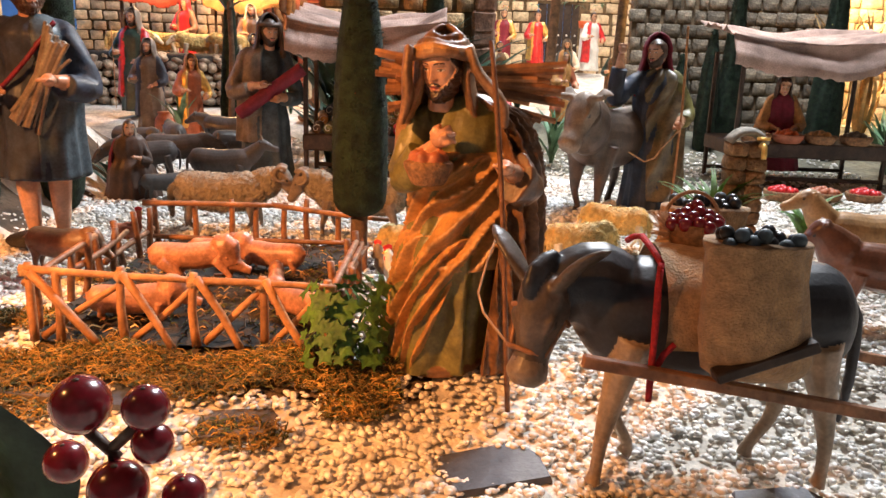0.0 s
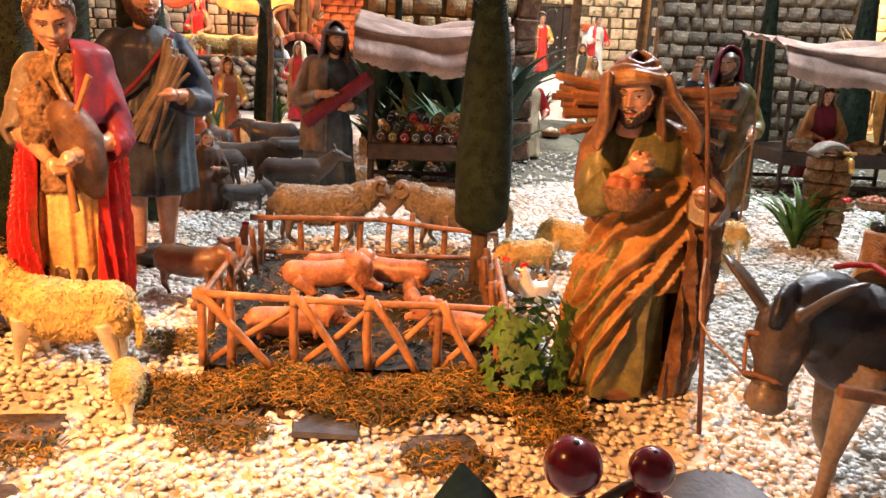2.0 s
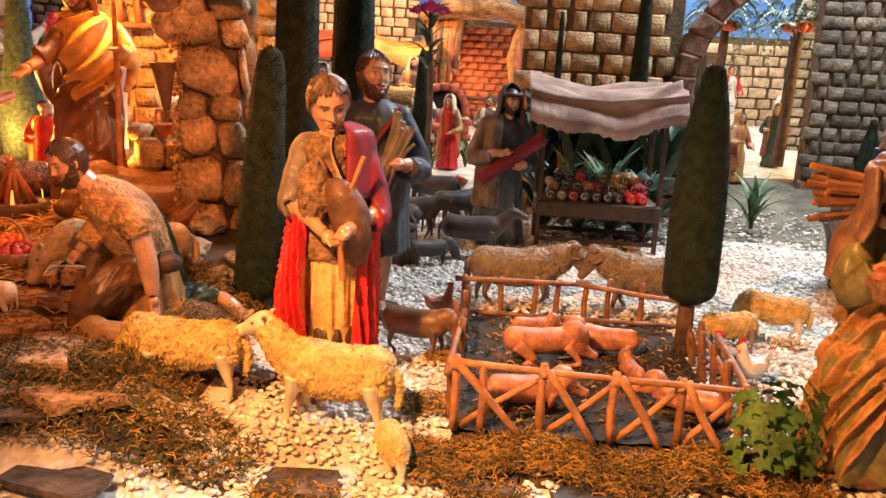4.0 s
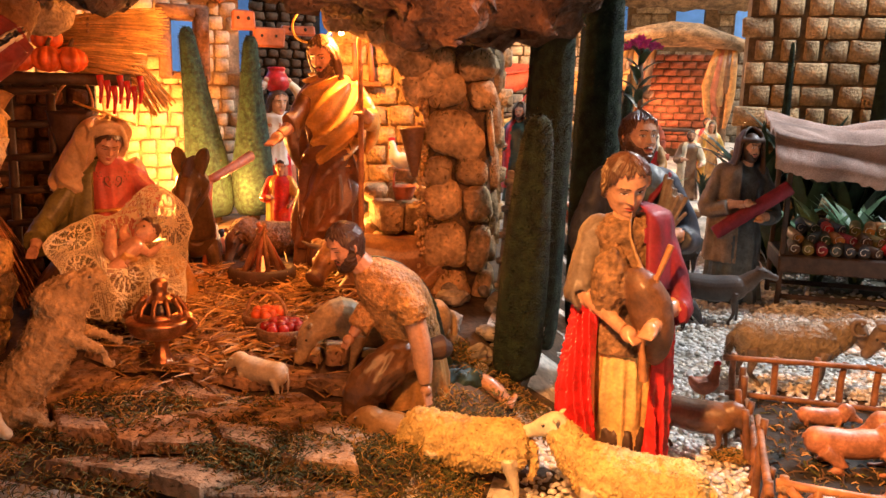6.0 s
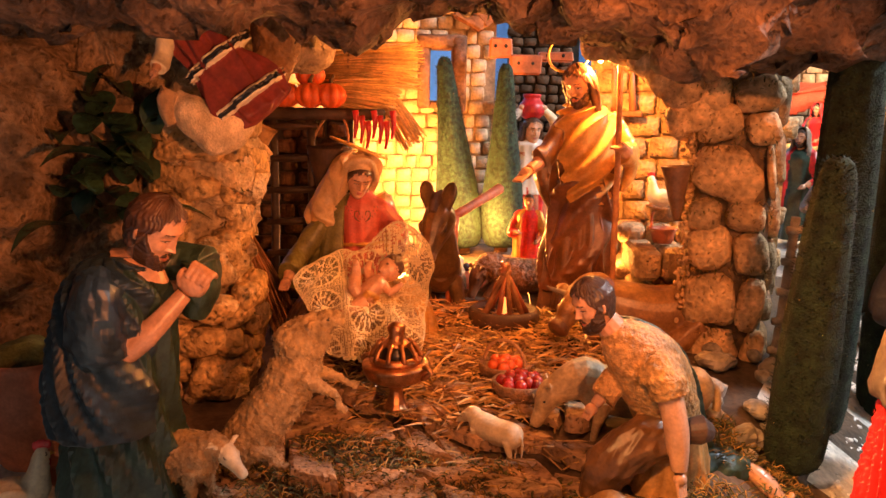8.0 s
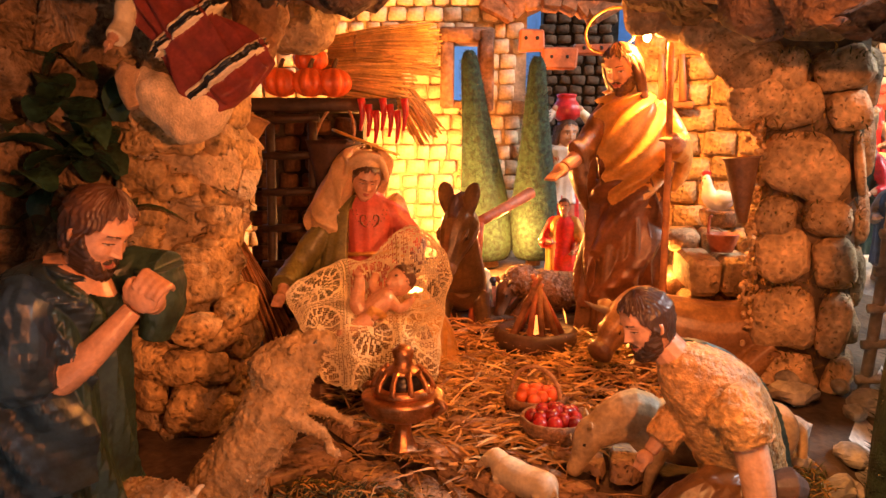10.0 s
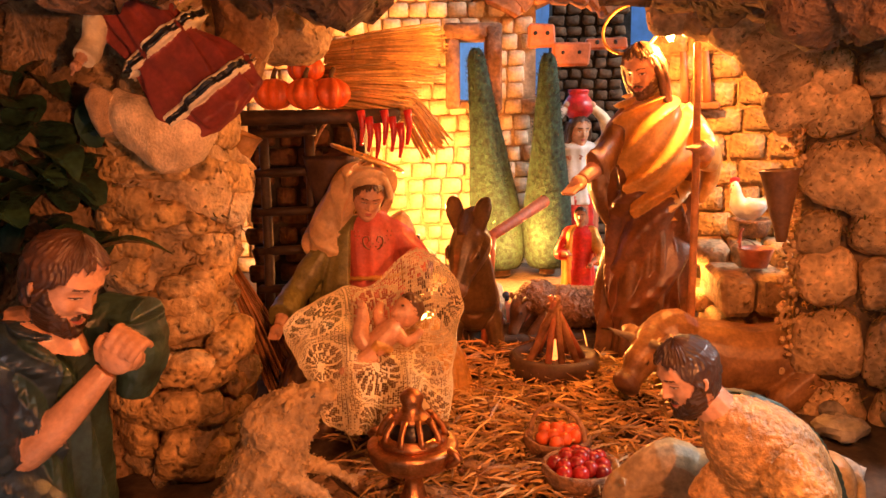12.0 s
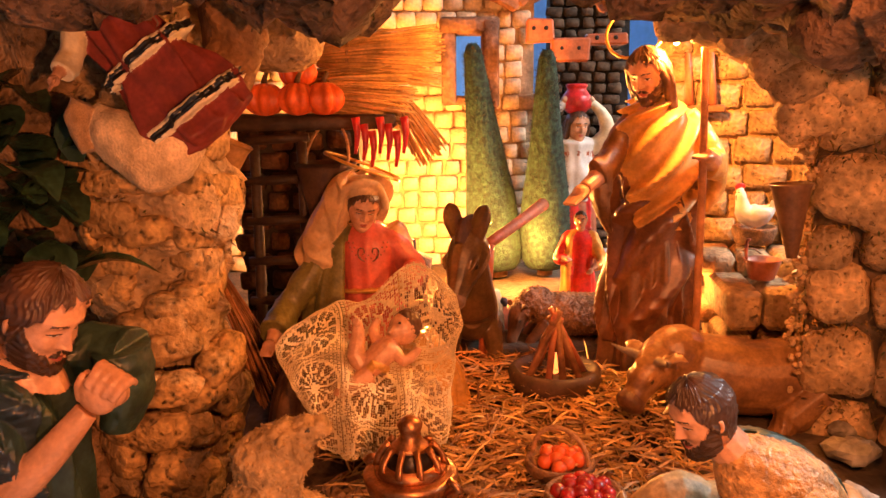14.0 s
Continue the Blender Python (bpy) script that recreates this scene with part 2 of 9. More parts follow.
class MB:
    """Collects shaped pieces into one mesh."""

    def __init__(self, xf=None):
        self.v, self.f, self.mi, self.mats = [], [], [], []
        self.xf = xf or Matrix()
        self.fine = None
        self.crisp = None

    def add(self, verts, faces, m):
        if m not in self.mats:
            self.mats.append(m)
        k, o = self.mats.index(m), len(self.v)
        self.v += [tuple(self.xf @ Vector(p)) for p in verts]
        self.f += [tuple(i + o for i in q) for q in faces]
        self.mi += [k] * len(faces)

    def grid(self, rows, m, closed=True, cap=True):
        n = len(rows[0])
        verts = [p for r in rows for p in r]
        faces = []
        for i in range(len(rows) - 1):
            for j in range(n if closed else n - 1):
                a, b = i * n + j, i * n + (j + 1) % n
                faces.append((a, b, b + n, a + n))
        if cap and closed:
            faces.append(tuple(range(n))[::-1])
            faces.append(tuple((len(rows) - 1) * n + j for j in range(n)))
        self.add(verts, faces, m)

    def loft(self, rings, m, segs=28, fold=(0, 0), k=9, ph=0.0, twist=1.0, arc=None, cap=True, jit=0.0, thick=0.022):
        """Rings (x, y, z, rx, ry) stacked upwards; fold: depth of the pleats at the bottom and the top. An arc gives an open cloak with thickness."""
        n = len(rings)
        smooth = []
        for i in range(n - 1):
            for s in (0, 0.25, 0.5, 0.75) if fold[0] > 0.08 else (0, 0.5):
                smooth.append(crom(rings, i + s))
        smooth.append(rings[-1])
        a0, a1 = arc if arc else (0, 360)
        if fold[0] > 0.08:
            segs = int(segs * 1.7)
        rows = []
        for i, (x, y, z, rx, ry) in enumerate(smooth):
            t = i / (len(smooth) - 1)
            amp = fold[0] * (1 - t) + fold[1] * t
            out, inn = [], []
            for j in range(segs + 1 if arc else segs):
                a = radians(a0 + (a1 - a0) * j / segs)
                wob = 0.9 * noise.noise(Vector((math.cos(a) * 1.5 + ph * 3, math.sin(a) * 1.5, t * 2.2 + ph)))
                w = 0.9 - 1.8 * abs(math.sin(0.5 * k * a + ph + twist * t + wob)) + 0.45 * math.sin((k * 1.7 // 1) * a + 2.1 * ph + 1.3 - twist * t * 2)
                s = 1 + amp * w / 1.5
                if jit:
                    s += jit * noise.noise(Vector((math.cos(a) * 3 + ph, math.sin(a) * 3, t * 6)))
                out.append((x + rx * s * math.cos(a), y + ry * s * math.sin(a), z))
                if arc:
                    inn.append((x + max(0.001, rx * s - thick) * math.cos(a), y + max(0.001, ry * s - thick) * math.sin(a), z))
            rows.append(out + inn[::-1])
        self.grid(rows, m, closed=True, cap=cap)

    def sweep(self, pts, radii, m, segs=10, up=(0, 0, 1), sub=2, cap=True, rough=0.0, rs=20.0):
        """A tube along points; a radius is a number or (sideways, upwards)."""
        rad = [(r, r) if not isinstance(r, (tuple, list)) else r for r in radii]
        if len(rad) == 2 and len(pts) > 2:
            rad = [tuple(rad[0][q] + (rad[1][q] - rad[0][q]) * i / (len(pts) - 1) for q in (0, 1)) for i in range(len(pts))]
        full = [(*p, *r) for p, r in zip(pts, rad)]
        line = []
        for i in range(len(full) - 1):
            for s in range(sub):
                line.append(crom(full, i + s / sub))
        line.append(full[-1])
        rows, up = [], Vector(up)
        run = (Vector(line[-1][:3]) - Vector(line[0][:3])).normalized()
        if abs(run.dot(up.normalized())) > 0.8:
            up = Vector((0, 1, 0)) if abs(run.y) < 0.5 else Vector((1, 0, 0))
        for i, q in enumerate(line):
            p = Vector(q[:3])
            t = (Vector(line[min(i + 1, len(line) - 1)][:3]) - Vector(line[max(i - 1, 0)][:3])).normalized()
            side = t.cross(up)
            side = side.normalized() if side.length > 0.05 else t.cross(Vector((1, 0.1, 0))).normalized()
            top = side.cross(t)
            row = []
            for j in range(segs):
                a = 2 * math.pi * j / segs
                d = side * (q[3] * math.cos(a)) + top * (q[4] * math.sin(a))
                if rough:
                    d *= 1 + rough * (noise.noise((p + d) * rs) + 0.5 * noise.noise((p + d) * rs * 2.7))
                row.append(tuple(p + d))
            rows.append(row)
        self.grid(rows, m, True, cap)

    def ball(self, c, r, m, nu=14, nv=9, rot=None, rough=0.0, rs=20.0):
        r = (r, r, r) if not isinstance(r, (tuple, list)) else r
        R = (Euler([radians(a) for a in rot]).to_matrix() if rot else Matrix.Identity(3))
        c = Vector(c)
        rows = []
        for i in range(nv + 1):
            ph = math.pi * (i / nv - 0.5)
            cz = max(math.cos(ph), 0.02)
            row = []
            for j in range(nu):
                a = 2 * math.pi * j / nu
                d = Vector((math.cos(a) * cz * r[0], math.sin(a) * cz * r[1], math.sin(ph) * r[2]))
                if rough:
                    d *= 1 + rough * (noise.noise((c + d) * rs) + 0.5 * noise.noise((c + d) * rs * 2.3))
                row.append(tuple(c + R @ d))
            rows.append(row)
        self.grid(rows, m, True, True)

    def box(self, c, s, m, rot=None, bev=0.12, jit=0.0):
        """A block with chamfered edges."""
        R = (Euler([radians(a) for a in rot]).to_matrix() if rot else Matrix.Identity(3))
        b = bev * min(s)
        verts, c = [], Vector(c)
        for sx in (-1, 1):
            for sy in (-1, 1):
                for sz in (-1, 1):
                    k = Vector((random.uniform(-jit, jit) for _ in range(3))) * min(s) if jit else Vector((0, 0, 0))
                    h = Vector((sx * s[0] / 2, sy * s[1] / 2, sz * s[2] / 2)) + k
                    for ax in range(3):
                        p = h.copy()
                        for o in range(3):
                            if o != ax:
                                p[o] -= b * (sx, sy, sz)[o]
                        verts.append(tuple(c + R @ p))
        ix = lambda sx, sy, sz, ax: ((sx * 2 + sy) * 2 + sz) * 3 + ax
        f = []
        for s0 in (0, 1):
            f.append((ix(s0, 0, 0, 0), ix(s0, 1, 0, 0), ix(s0, 1, 1, 0), ix(s0, 0, 1, 0)))
            f.append((ix(0, s0, 0, 1), ix(1, s0, 0, 1), ix(1, s0, 1, 1), ix(0, s0, 1, 1)))
            f.append((ix(0, 0, s0, 2), ix(1, 0, s0, 2), ix(1, 1, s0, 2), ix(0, 1, s0, 2)))
            for s1 in (0, 1):
                f.append((ix(0, s0, s1, 1), ix(1, s0, s1, 1), ix(1, s0, s1, 2), ix(0, s0, s1, 2)))
                f.append((ix(s0, 0, s1, 0), ix(s0, 1, s1, 0), ix(s0, 1, s1, 2), ix(s0, 0, s1, 2)))
                f.append((ix(s0, s1, 0, 0), ix(s0, s1, 1, 0), ix(s0, s1, 1, 1), ix(s0, s1, 0, 1)))
                for s2 in (0, 1):
                    f.append((ix(s0, s1, s2, 0), ix(s0, s1, s2, 1), ix(s0, s1, s2, 2)))
        self.add(verts, f, m)

    def leaf(self, base, tip, width, m, up=(0, 0, 1), bend=0.15, n=5):
        """A leaf blade with a midrib crease."""
        a, b = Vector(base), Vector(tip)
        d = b - a
        side = d.cross(Vector(up))
        side = side.normalized() if side.length > 1e-5 else Vector((1, 0, 0))
        nrm = side.cross(d).normalized()
        rows = []
        for i in range(n + 1):
            t = i / n
            w = width * max(0.03, math.sin(math.pi * (0.08 + 0.92 * t) ** 0.8))
            p = a + d * t + nrm * (bend * d.length * math.sin(math.pi * t * 0.9))
            rows.append([tuple(p - side * w + nrm * w * 0.35), tuple(p), tuple(p + side * w + nrm * w * 0.35)])
        self.grid(rows, m, closed=False)

    def mesh(self, name, smooth=True):
        me = bpy.data.meshes.new(name)
        me.from_pydata(self.v, [], self.f)
        for m in self.mats:
            me.materials.append(m)
        me.polygons.foreach_set("material_index", self.mi)
        me.polygons.foreach_set("use_smooth", [smooth] * len(self.f))
        bm = bmesh.new()
        bm.from_mesh(me)
        bmesh.ops.recalc_face_normals(bm, faces=bm.faces)
        bm.to_mesh(me)
        bm.free()
        return me


def crom(p, u):
    """Catmull-Rom point at u along the list p of tuples."""
    i = min(int(u), len(p) - 2)
    t = u - i
    a, b, c, d = p[max(i - 1, 0)], p[i], p[i + 1], p[min(i + 2, len(p) - 1)]
    return tuple(0.5 * (2 * q + (r - o) * t + (2 * o - 5 * q + 4 * r - s) * t * t + (3 * q - o - 3 * r + s) * t ** 3) for o, q, r, s in zip(a, b, c, d))


FUSE, FINE, CRISP = [], {}, {}


SCULPT = {}


def recast(src, voxel):
    """Melts the balls and locks of a head into one modelled surface."""
    from mathutils.bvhtree import BVHTree
    tmp = bpy.data.objects.new("head_cast", src)
    scene.collection.objects.link(tmp)
    r = tmp.modifiers.new("cast", "REMESH")
    r.mode, r.voxel_size, r.use_smooth_shade = "VOXEL", voxel, True
    q = tmp.modifiers.new("soften", "SMOOTH")
    q.factor, q.iterations = 0.5, 2
    bpy.context.view_layer.update()
    me = bpy.data.meshes.new_from_object(tmp.evaluated_get(bpy.context.evaluated_depsgraph_get()))
    tree = BVHTree.FromPolygons([v.co for v in src.vertices], [tuple(p.vertices) for p in src.polygons])
    idx = [p.material_index for p in src.polygons]
    me.polygons.foreach_set("material_index", [idx[tree.find_nearest(p.center)[2]] for p in me.polygons])
    me.polygons.foreach_set("use_smooth", [True] * len(me.polygons))
    bpy.data.objects.remove(tmp)
    bpy.data.meshes.remove(src)
    return me


def wool_locks(me, shaggy, mats_):
    """Short locks of carved wool that lie down over a fleece."""
    rs = random.Random(len(me.polygons))
    mb = MB()
    polys = [q for q in me.polygons if q.material_index in shaggy and mats_[q.material_index] in LOCKS]
    for q in rs.sample(polys, min(len(polys), 2600)):
        nrm, p = q.normal, q.center
        d = Vector((-0.5 + rs.uniform(-0.7, 0.7), rs.uniform(-0.7, 0.7), -0.8 + rs.uniform(-0.4, 0.4)))
        d = (d - nrm * d.dot(nrm)).normalized()
        w = nrm.cross(d) * rs.uniform(0.0005, 0.0010)
        L = rs.uniform(0.0016, 0.0032)
        mid = p + nrm * 0.0013 + d * L * 0.5
        mb.add([tuple(p - w - nrm * 0.0004), tuple(p + w - nrm * 0.0004), tuple(mid + w * 0.8), tuple(mid - w * 0.8), tuple(p + d * L + nrm * 0.0008)], [(0, 1, 2, 3), (3, 2, 4)], mats_[q.material_index])
    return mb


def fuse_all():
    """Melts the pieces of every cast figure into one sculpted skin, keeping each paint where it was."""
    from mathutils.bvhtree import BVHTree
    old = {}
    for ob, voxel in FUSE:
        r = ob.modifiers.new("cast", "REMESH")
        r.mode, r.voxel_size, r.use_smooth_shade = "VOXEL", voxel, True
        q = ob.modifiers.new("soften", "SMOOTH")
        q.factor, q.iterations = 0.5, 2
    dg = bpy.context.evaluated_depsgraph_get()
    for ob, voxel in FUSE:
        src = ob.data
        me = bpy.data.meshes.new_from_object(ob.evaluated_get(dg))
        ob.modifiers.clear()
        tree = BVHTree.FromPolygons([v.co for v in src.vertices], [tuple(p.vertices) for p in src.polygons])
        idx = [p.material_index for p in src.polygons]
        near = [idx[tree.find_nearest(p.center)[2]] for p in me.polygons]
        me.materials.clear()
        for m in src.materials:
            me.materials.append(m)
        me.polygons.foreach_set("material_index", near)
        me.polygons.foreach_set("use_smooth", [True] * len(near))
        shaggy = {i for i, m in enumerate(src.materials) if m in SHAGGY}
        if shaggy:
            hit = set()
            for p in me.polygons:
                if p.material_index in shaggy:
                    hit.update(p.vertices)
            n = len(me.vertices)
            amp = 0.22 if FLEECE in list(src.materials) else 1.0
            co, nr = np.empty(n * 3), np.empty(n * 3)
            me.vertices.foreach_get("co", co)
            me.vertex_normals.foreach_get("vector", nr)
            co, nr = co.reshape(-1, 3), nr.reshape(-1, 3)
            for i in hit:
                c = Vector(co[i]) * 210
                co[i] += nr[i] * amp * (0.0011 * noise.noise(c) + 0.0021 * (0.5 - abs(noise.noise(Vector((c.x, c.y, c.z * 0.55)) * 1.8))) + 0.0006 * noise.noise(c * 3.1))
            me.vertices.foreach_set("co", co.ravel())
            locks = wool_locks(me, shaggy, src.materials)
            if locks.v:
                CRISP.setdefault(ob.name, locks)
        me.name = src.name
        for fine, cast in ((FINE.pop(ob.name, None), True), (CRISP.pop(ob.name, None), False)):
            if not fine:
                continue
            add = fine.mesh("detail")
            if cast and ob in SCULPT:
                add = recast(add, SCULPT[ob])
            base = len(me.materials)
            for m in fine.mats:
                me.materials.append(m)
            for p in add.polygons:
                p.material_index += base
            bm = bmesh.new()
            bm.from_mesh(me)
            bm.from_mesh(add)
            bm.to_mesh(me)
            bm.free()
            bpy.data.meshes.remove(add)
        ob.data = me
        bpy.data.meshes.remove(src)


def put(name, mb, label, category, m=None, group="", kind="", smooth=True):
    """A thing that is one mesh."""
    ob = new(name, mb.mesh(name, smooth))
    if m is not None:
        ob.matrix_world = m
    return tagged(ob, label, category, group, kind)


def thing(name, at, label, category, yaw=0, group="", kind=""):
    """A thing made of parts: an empty at its base."""
    ob = new(name)
    ob.empty_display_size = 0.02
    ob.matrix_world = pose(*at, 0, 0, yaw)
    return tagged(ob, label, category, group, kind)


def part(name, mb, parent, label="", smooth=True, m=None):
    """One mesh under a thing or a part, in its parent's own coordinates."""
    ob = new(name, mb if isinstance(mb, bpy.types.Mesh) else mb.mesh(name, smooth))
    ob.parent = parent
    if m is not None:
        ob.matrix_basis = m
    return tagged(ob, label)


def piece(name, data, parent, m):
    """A piece that shares its mesh with alike pieces."""
    ob = new(name, data)
    ob.parent, ob.matrix_basis = parent, m
    return ob


def ease(a, b, x):
    t = min(1, max(0, (x - a) / (b - a)))
    return t * t * (3 - 2 * t)


def ground(x, y):
    """Height of the terrain."""
    main = 0.008 + 0.034 * ease(0.5, 0.72, y) + 0.012 * ease(0.75, 1.2, y) + 0.07 * ease(1.75, 2.3, y) + 0.1 * ease(2.3, 3.6, y)
    stable = 0.02 + 0.065 * ease(0.42, 0.62, y) + 0.035 * ease(0.68, 0.80, y) + 0.025 * ease(0.8, 1.0, y) + 0.02 * ease(1.0, 1.5, y)
    w = ease(-0.52, -0.66, x) if x > -0.66 else 1.0
    w *= 1 - ease(1.35, 1.7, y)
    h = main * (1 - w) + stable * w
    return h + 0.004 * noise.noise(Vector((x * 6, y * 6, 0)))

# ---- the setting ----


def make_ground():
    mb = MB()
    nx, ny, rows = 90, 110, []
    for j in range(ny + 1):
        y = -0.6 + 5.2 * (j / ny)
        rows.append([(x, y, ground(x, y) - 0.003) for x in (-2.6 + 5.2 * i / nx for i in range(nx + 1))])
    n = nx + 1
    verts = [p for r in rows for p in r]
    for m, want in ((GRIT, 0), (EARTH, 1), (PLAZA, 2)):
        faces = []
        for j in range(ny):
            for i in range(nx):
                x, y, _ = verts[j * n + i]
                brown = 1 if (x < -0.60 + 0.05 * math.sin(y * 40) and 0.52 < y < 1.7) or (-0.4 < x < -0.05 and 0.55 < y < 1.0) else (2 if x > -0.25 and 1.5 + 0.1 * math.sin(x * 9) < y < 2.3 else 0)
                if brown == want:
                    faces.append((j * n + i, j * n + i + 1, (j + 1) * n + i + 1, (j + 1) * n + i))
        mb.add(verts, faces, m)
    put("ground", mb, "gritty plaster terrain of a tabletop crib landscape", "ground", kind="structure")


make_ground()


def room():
    """The dim room that the crib stands in."""
    for name, c, s in (("wall_north", (0, 4.72, 1.0), (5.6, 0.1, 3.0)), ("wall_south", (0, -1.6, 1.0), (5.6, 0.1, 3.0)),
                       ("wall_east", (2.75, 1.5, 1.0), (0.1, 6.3, 3.0)), ("wall_west", (-2.75, 1.5, 1.0), (0.1, 6.3, 3.0)),
                       ("ceiling", (0, 1.5, 2.55), (5.6, 6.4, 0.1)), ("floor", (0, 1.5, -0.55), (5.6, 6.4, 0.1))):
        mb = MB()
        mb.box((0, 0, 0), s, WALLP, bev=0.05)
        put(name, mb, "plain dim plaster surface of the room", "room", pose(*c), kind="structure", smooth=False)


room()


# ---- kinds of figures ----


class Fig(MB):
    """A painted crib figure, one unit tall, facing -y. Heads and fingers stay crisp in a finer mesh."""

    def robe(self, m, hem=0.17, waist=0.105, chest=0.125, fold=0.16, k=9, ph=0.0, lean=(0, 0), z0=0.0, top=0.80, twist=1.0):
        lx, ly = lean
        prof = ((0, hem), (0.05, hem * 0.97), (0.25, hem * 0.86), (0.45, (hem + waist) * 0.5), (0.62, waist), (0.76, waist * 1.06), (0.87, chest), (0.93, chest * 0.84), (0.98, chest * 0.52), (1.0, 0.045))
        rings = []
        for t, r in prof:
            z = z0 + (top + 0.02 - z0) * t
            rings.append((lx * t, ly * t, z, r, r * (0.88 - 0.2 * ease(0.4, 0.9, t))))
        self.loft(rings, m, 44, (fold, 0.015), k, ph, twist)

    def arm(self, side, elbow, wrist, sleeve, skin=None, sh=None, cuff=0.045, bare=0.35):
        s = Vector(sh if sh else (0.115 * side, 0, 0.76))
        e, w = Vector(elbow), Vector(wrist)
        cut = e + (w - e) * (1 - bare)
        drop = Vector((0, 0, -0.012))
        self.sweep([tuple(s + Vector((-0.045 * side, 0, 0.018))), tuple(s + Vector((-0.01 * side, 0, 0))), tuple((s + e) / 2 + drop), tuple(e + drop), tuple(cut + drop)], [(0.035, 0.03), (0.05, 0.044), (0.05, 0.052), (0.048, 0.054), (cuff * 0.9, cuff * 1.25)], sleeve, 24, sub=4, rough=0.16, rs=24)
        self.sweep([tuple(e + (w - e) * 0.3), tuple(cut), tuple(w)], [0.027, 0.027, 0.02], skin or SKIN, 10)
        d = (w - e).normalized()
        self.fist(w + d * 0.02, d, skin or SKIN)

    def fist(self, at, d, skin, open_=False):
        self.fine = self.fine or MB()
        at = Vector(at)
        side = d.cross(Vector((0, 0, 1)))
        side = side.normalized() if side.length > 0.05 else Vector((1, 0, 0))
        self.fine.ball(tuple(at), (0.026, 0.026, 0.024), skin, 10, 7)
        for i in range(4):
            p = at + side * (0.012 * (i - 1.5)) + d * 0.012
            q = p + d * (0.05 if open_ else 0.026) - Vector((0, 0, 0.006))
            self.fine.sweep([tuple(p), tuple(q)], [0.0085, 0.006], skin, 6, sub=1)
        self.fine.sweep([tuple(at - side * 0.018), tuple(at - side * 0.022 + d * 0.03)], [0.008, 0.006], skin, 6, sub=1)

    def head(self, at, yaw=0, pitch=0, hair=None, beard=None, skin=None, size=1.0, long_=False, roll=0, hooded=False, crisp=False, locks=1.0, down=0.0):
        """A modelled head: skull profile with brow, eyes, nose, lips and chin; hair and beard rise from the same surface."""
        self.fine = self.fine or MB()
        skin = skin or SKIN
        keep = self.fine.xf
        self.fine.sweep([(at[0] * 0.7, at[1] * 0.4, 0.78), (at[0], at[1] + 0.012, at[2] - 0.03)], [0.04, 0.034], skin, 12)
        self.fine.xf = keep @ Matrix.Translation(at) @ pose(0, 0, 0, pitch, roll, yaw) @ Matrix.Scale(size, 4)
        nu, nv = (168, 120) if crisp else (56, 42)
        self.crisp = self.crisp or MB()
        z1d = 0.002 + 0.080 * np.sin(np.pi * (np.linspace(0.004, 0.996, nv + 1) - 0.5))
        u = np.linspace(-1, 1, nu, endpoint=False)
        az = np.pi * (0.5 * u + 0.5 * u ** 3)
        Z, A = np.meshgrid(z1d, az, indexing="ij")
        PZ = [-0.078, -0.07, -0.055, -0.03, 0.0, 0.03, 0.055, 0.074, 0.082]
        wid = np.interp(Z, PZ, [0.006, 0.020, 0.033, 0.044, 0.049, 0.0505, 0.043, 0.022, 0.004])
        fro = np.interp(Z, PZ, [0.016, 0.040, 0.0475, 0.049, 0.049, 0.0535, 0.043, 0.022, 0.004])
        bac = np.interp(Z, PZ, [0.006, 0.016, 0.028, 0.045, 0.059, 0.063, 0.052, 0.028, 0.004])
        ca, sa = np.cos(A), np.sin(A)
        X = wid * np.sign(sa) * np.abs(sa) ** 0.92
        Y = np.where(ca > 0, -fro * np.abs(ca) ** 0.92, bac * np.abs(ca) ** 0.92)
        g = lambda x0, zc, sx, sz: np.exp(-((X - x0) / sx) ** 2 - ((Z - zc) / sz) ** 2) * (ca > 0)
        both = lambda x0, zc, sx, sz: g(x0, zc, sx, sz) + g(-x0, zc, sx, sz)
        t = np.clip((0.022 - Z) / 0.034, 0, 1)
        nose = (0.003 + 0.015 * t ** 1.2) * np.exp(-(X / (0.0058 + 0.0022 * t)) ** 2) * np.where(Z < -0.012, np.exp(-((Z + 0.012) / 0.0036) ** 2), 1) * np.clip((0.03 - Z) / 0.01, 0, 1) * (ca > 0)
        out = nose + 0.005 * both(0.0088, -0.0125, 0.004, 0.0038) - 0.0085 * both(0.0205, 0.0105, 0.0115, 0.0085) + 0.0065 * both(0.0205, 0.009, 0.0095, 0.0062)
        out += 0.0035 * both(0.02, 0.0245, 0.014, 0.0045) + 0.0045 * both(0.029, -0.011, 0.012, 0.011) - 0.002 * both(0.026, -0.036, 0.01, 0.012)
        out += 0.0045 * g(0, -0.0300, 0.0105, 0.0028) + 0.005 * g(0, -0.0385, 0.009, 0.0032) - 0.0042 * g(0, -0.0342, 0.0125, 0.0015) - 0.0028 * g(0, -0.0455, 0.011, 0.0035) + 0.0055 * g(0, -0.058, 0.012, 0.010)
        out -= 0.0020 * both(0.0205, 0.0135, 0.010, 0.0012) + 0.0016 * both(0.0205, 0.0045, 0.009, 0.0012)
        Y = Y - out
        aa = np.abs(np.degrees(A))
        soft = lambda e0, e1, v: np.clip((v - e0) / (e1 - e0), 0, 1) ** 2 * (3 - 2 * np.clip((v - e0) / (e1 - e0), 0, 1))
        wave = 0.004 * np.sin(A * 9 + 0.7) + 0.0025 * np.sin(A * 23)
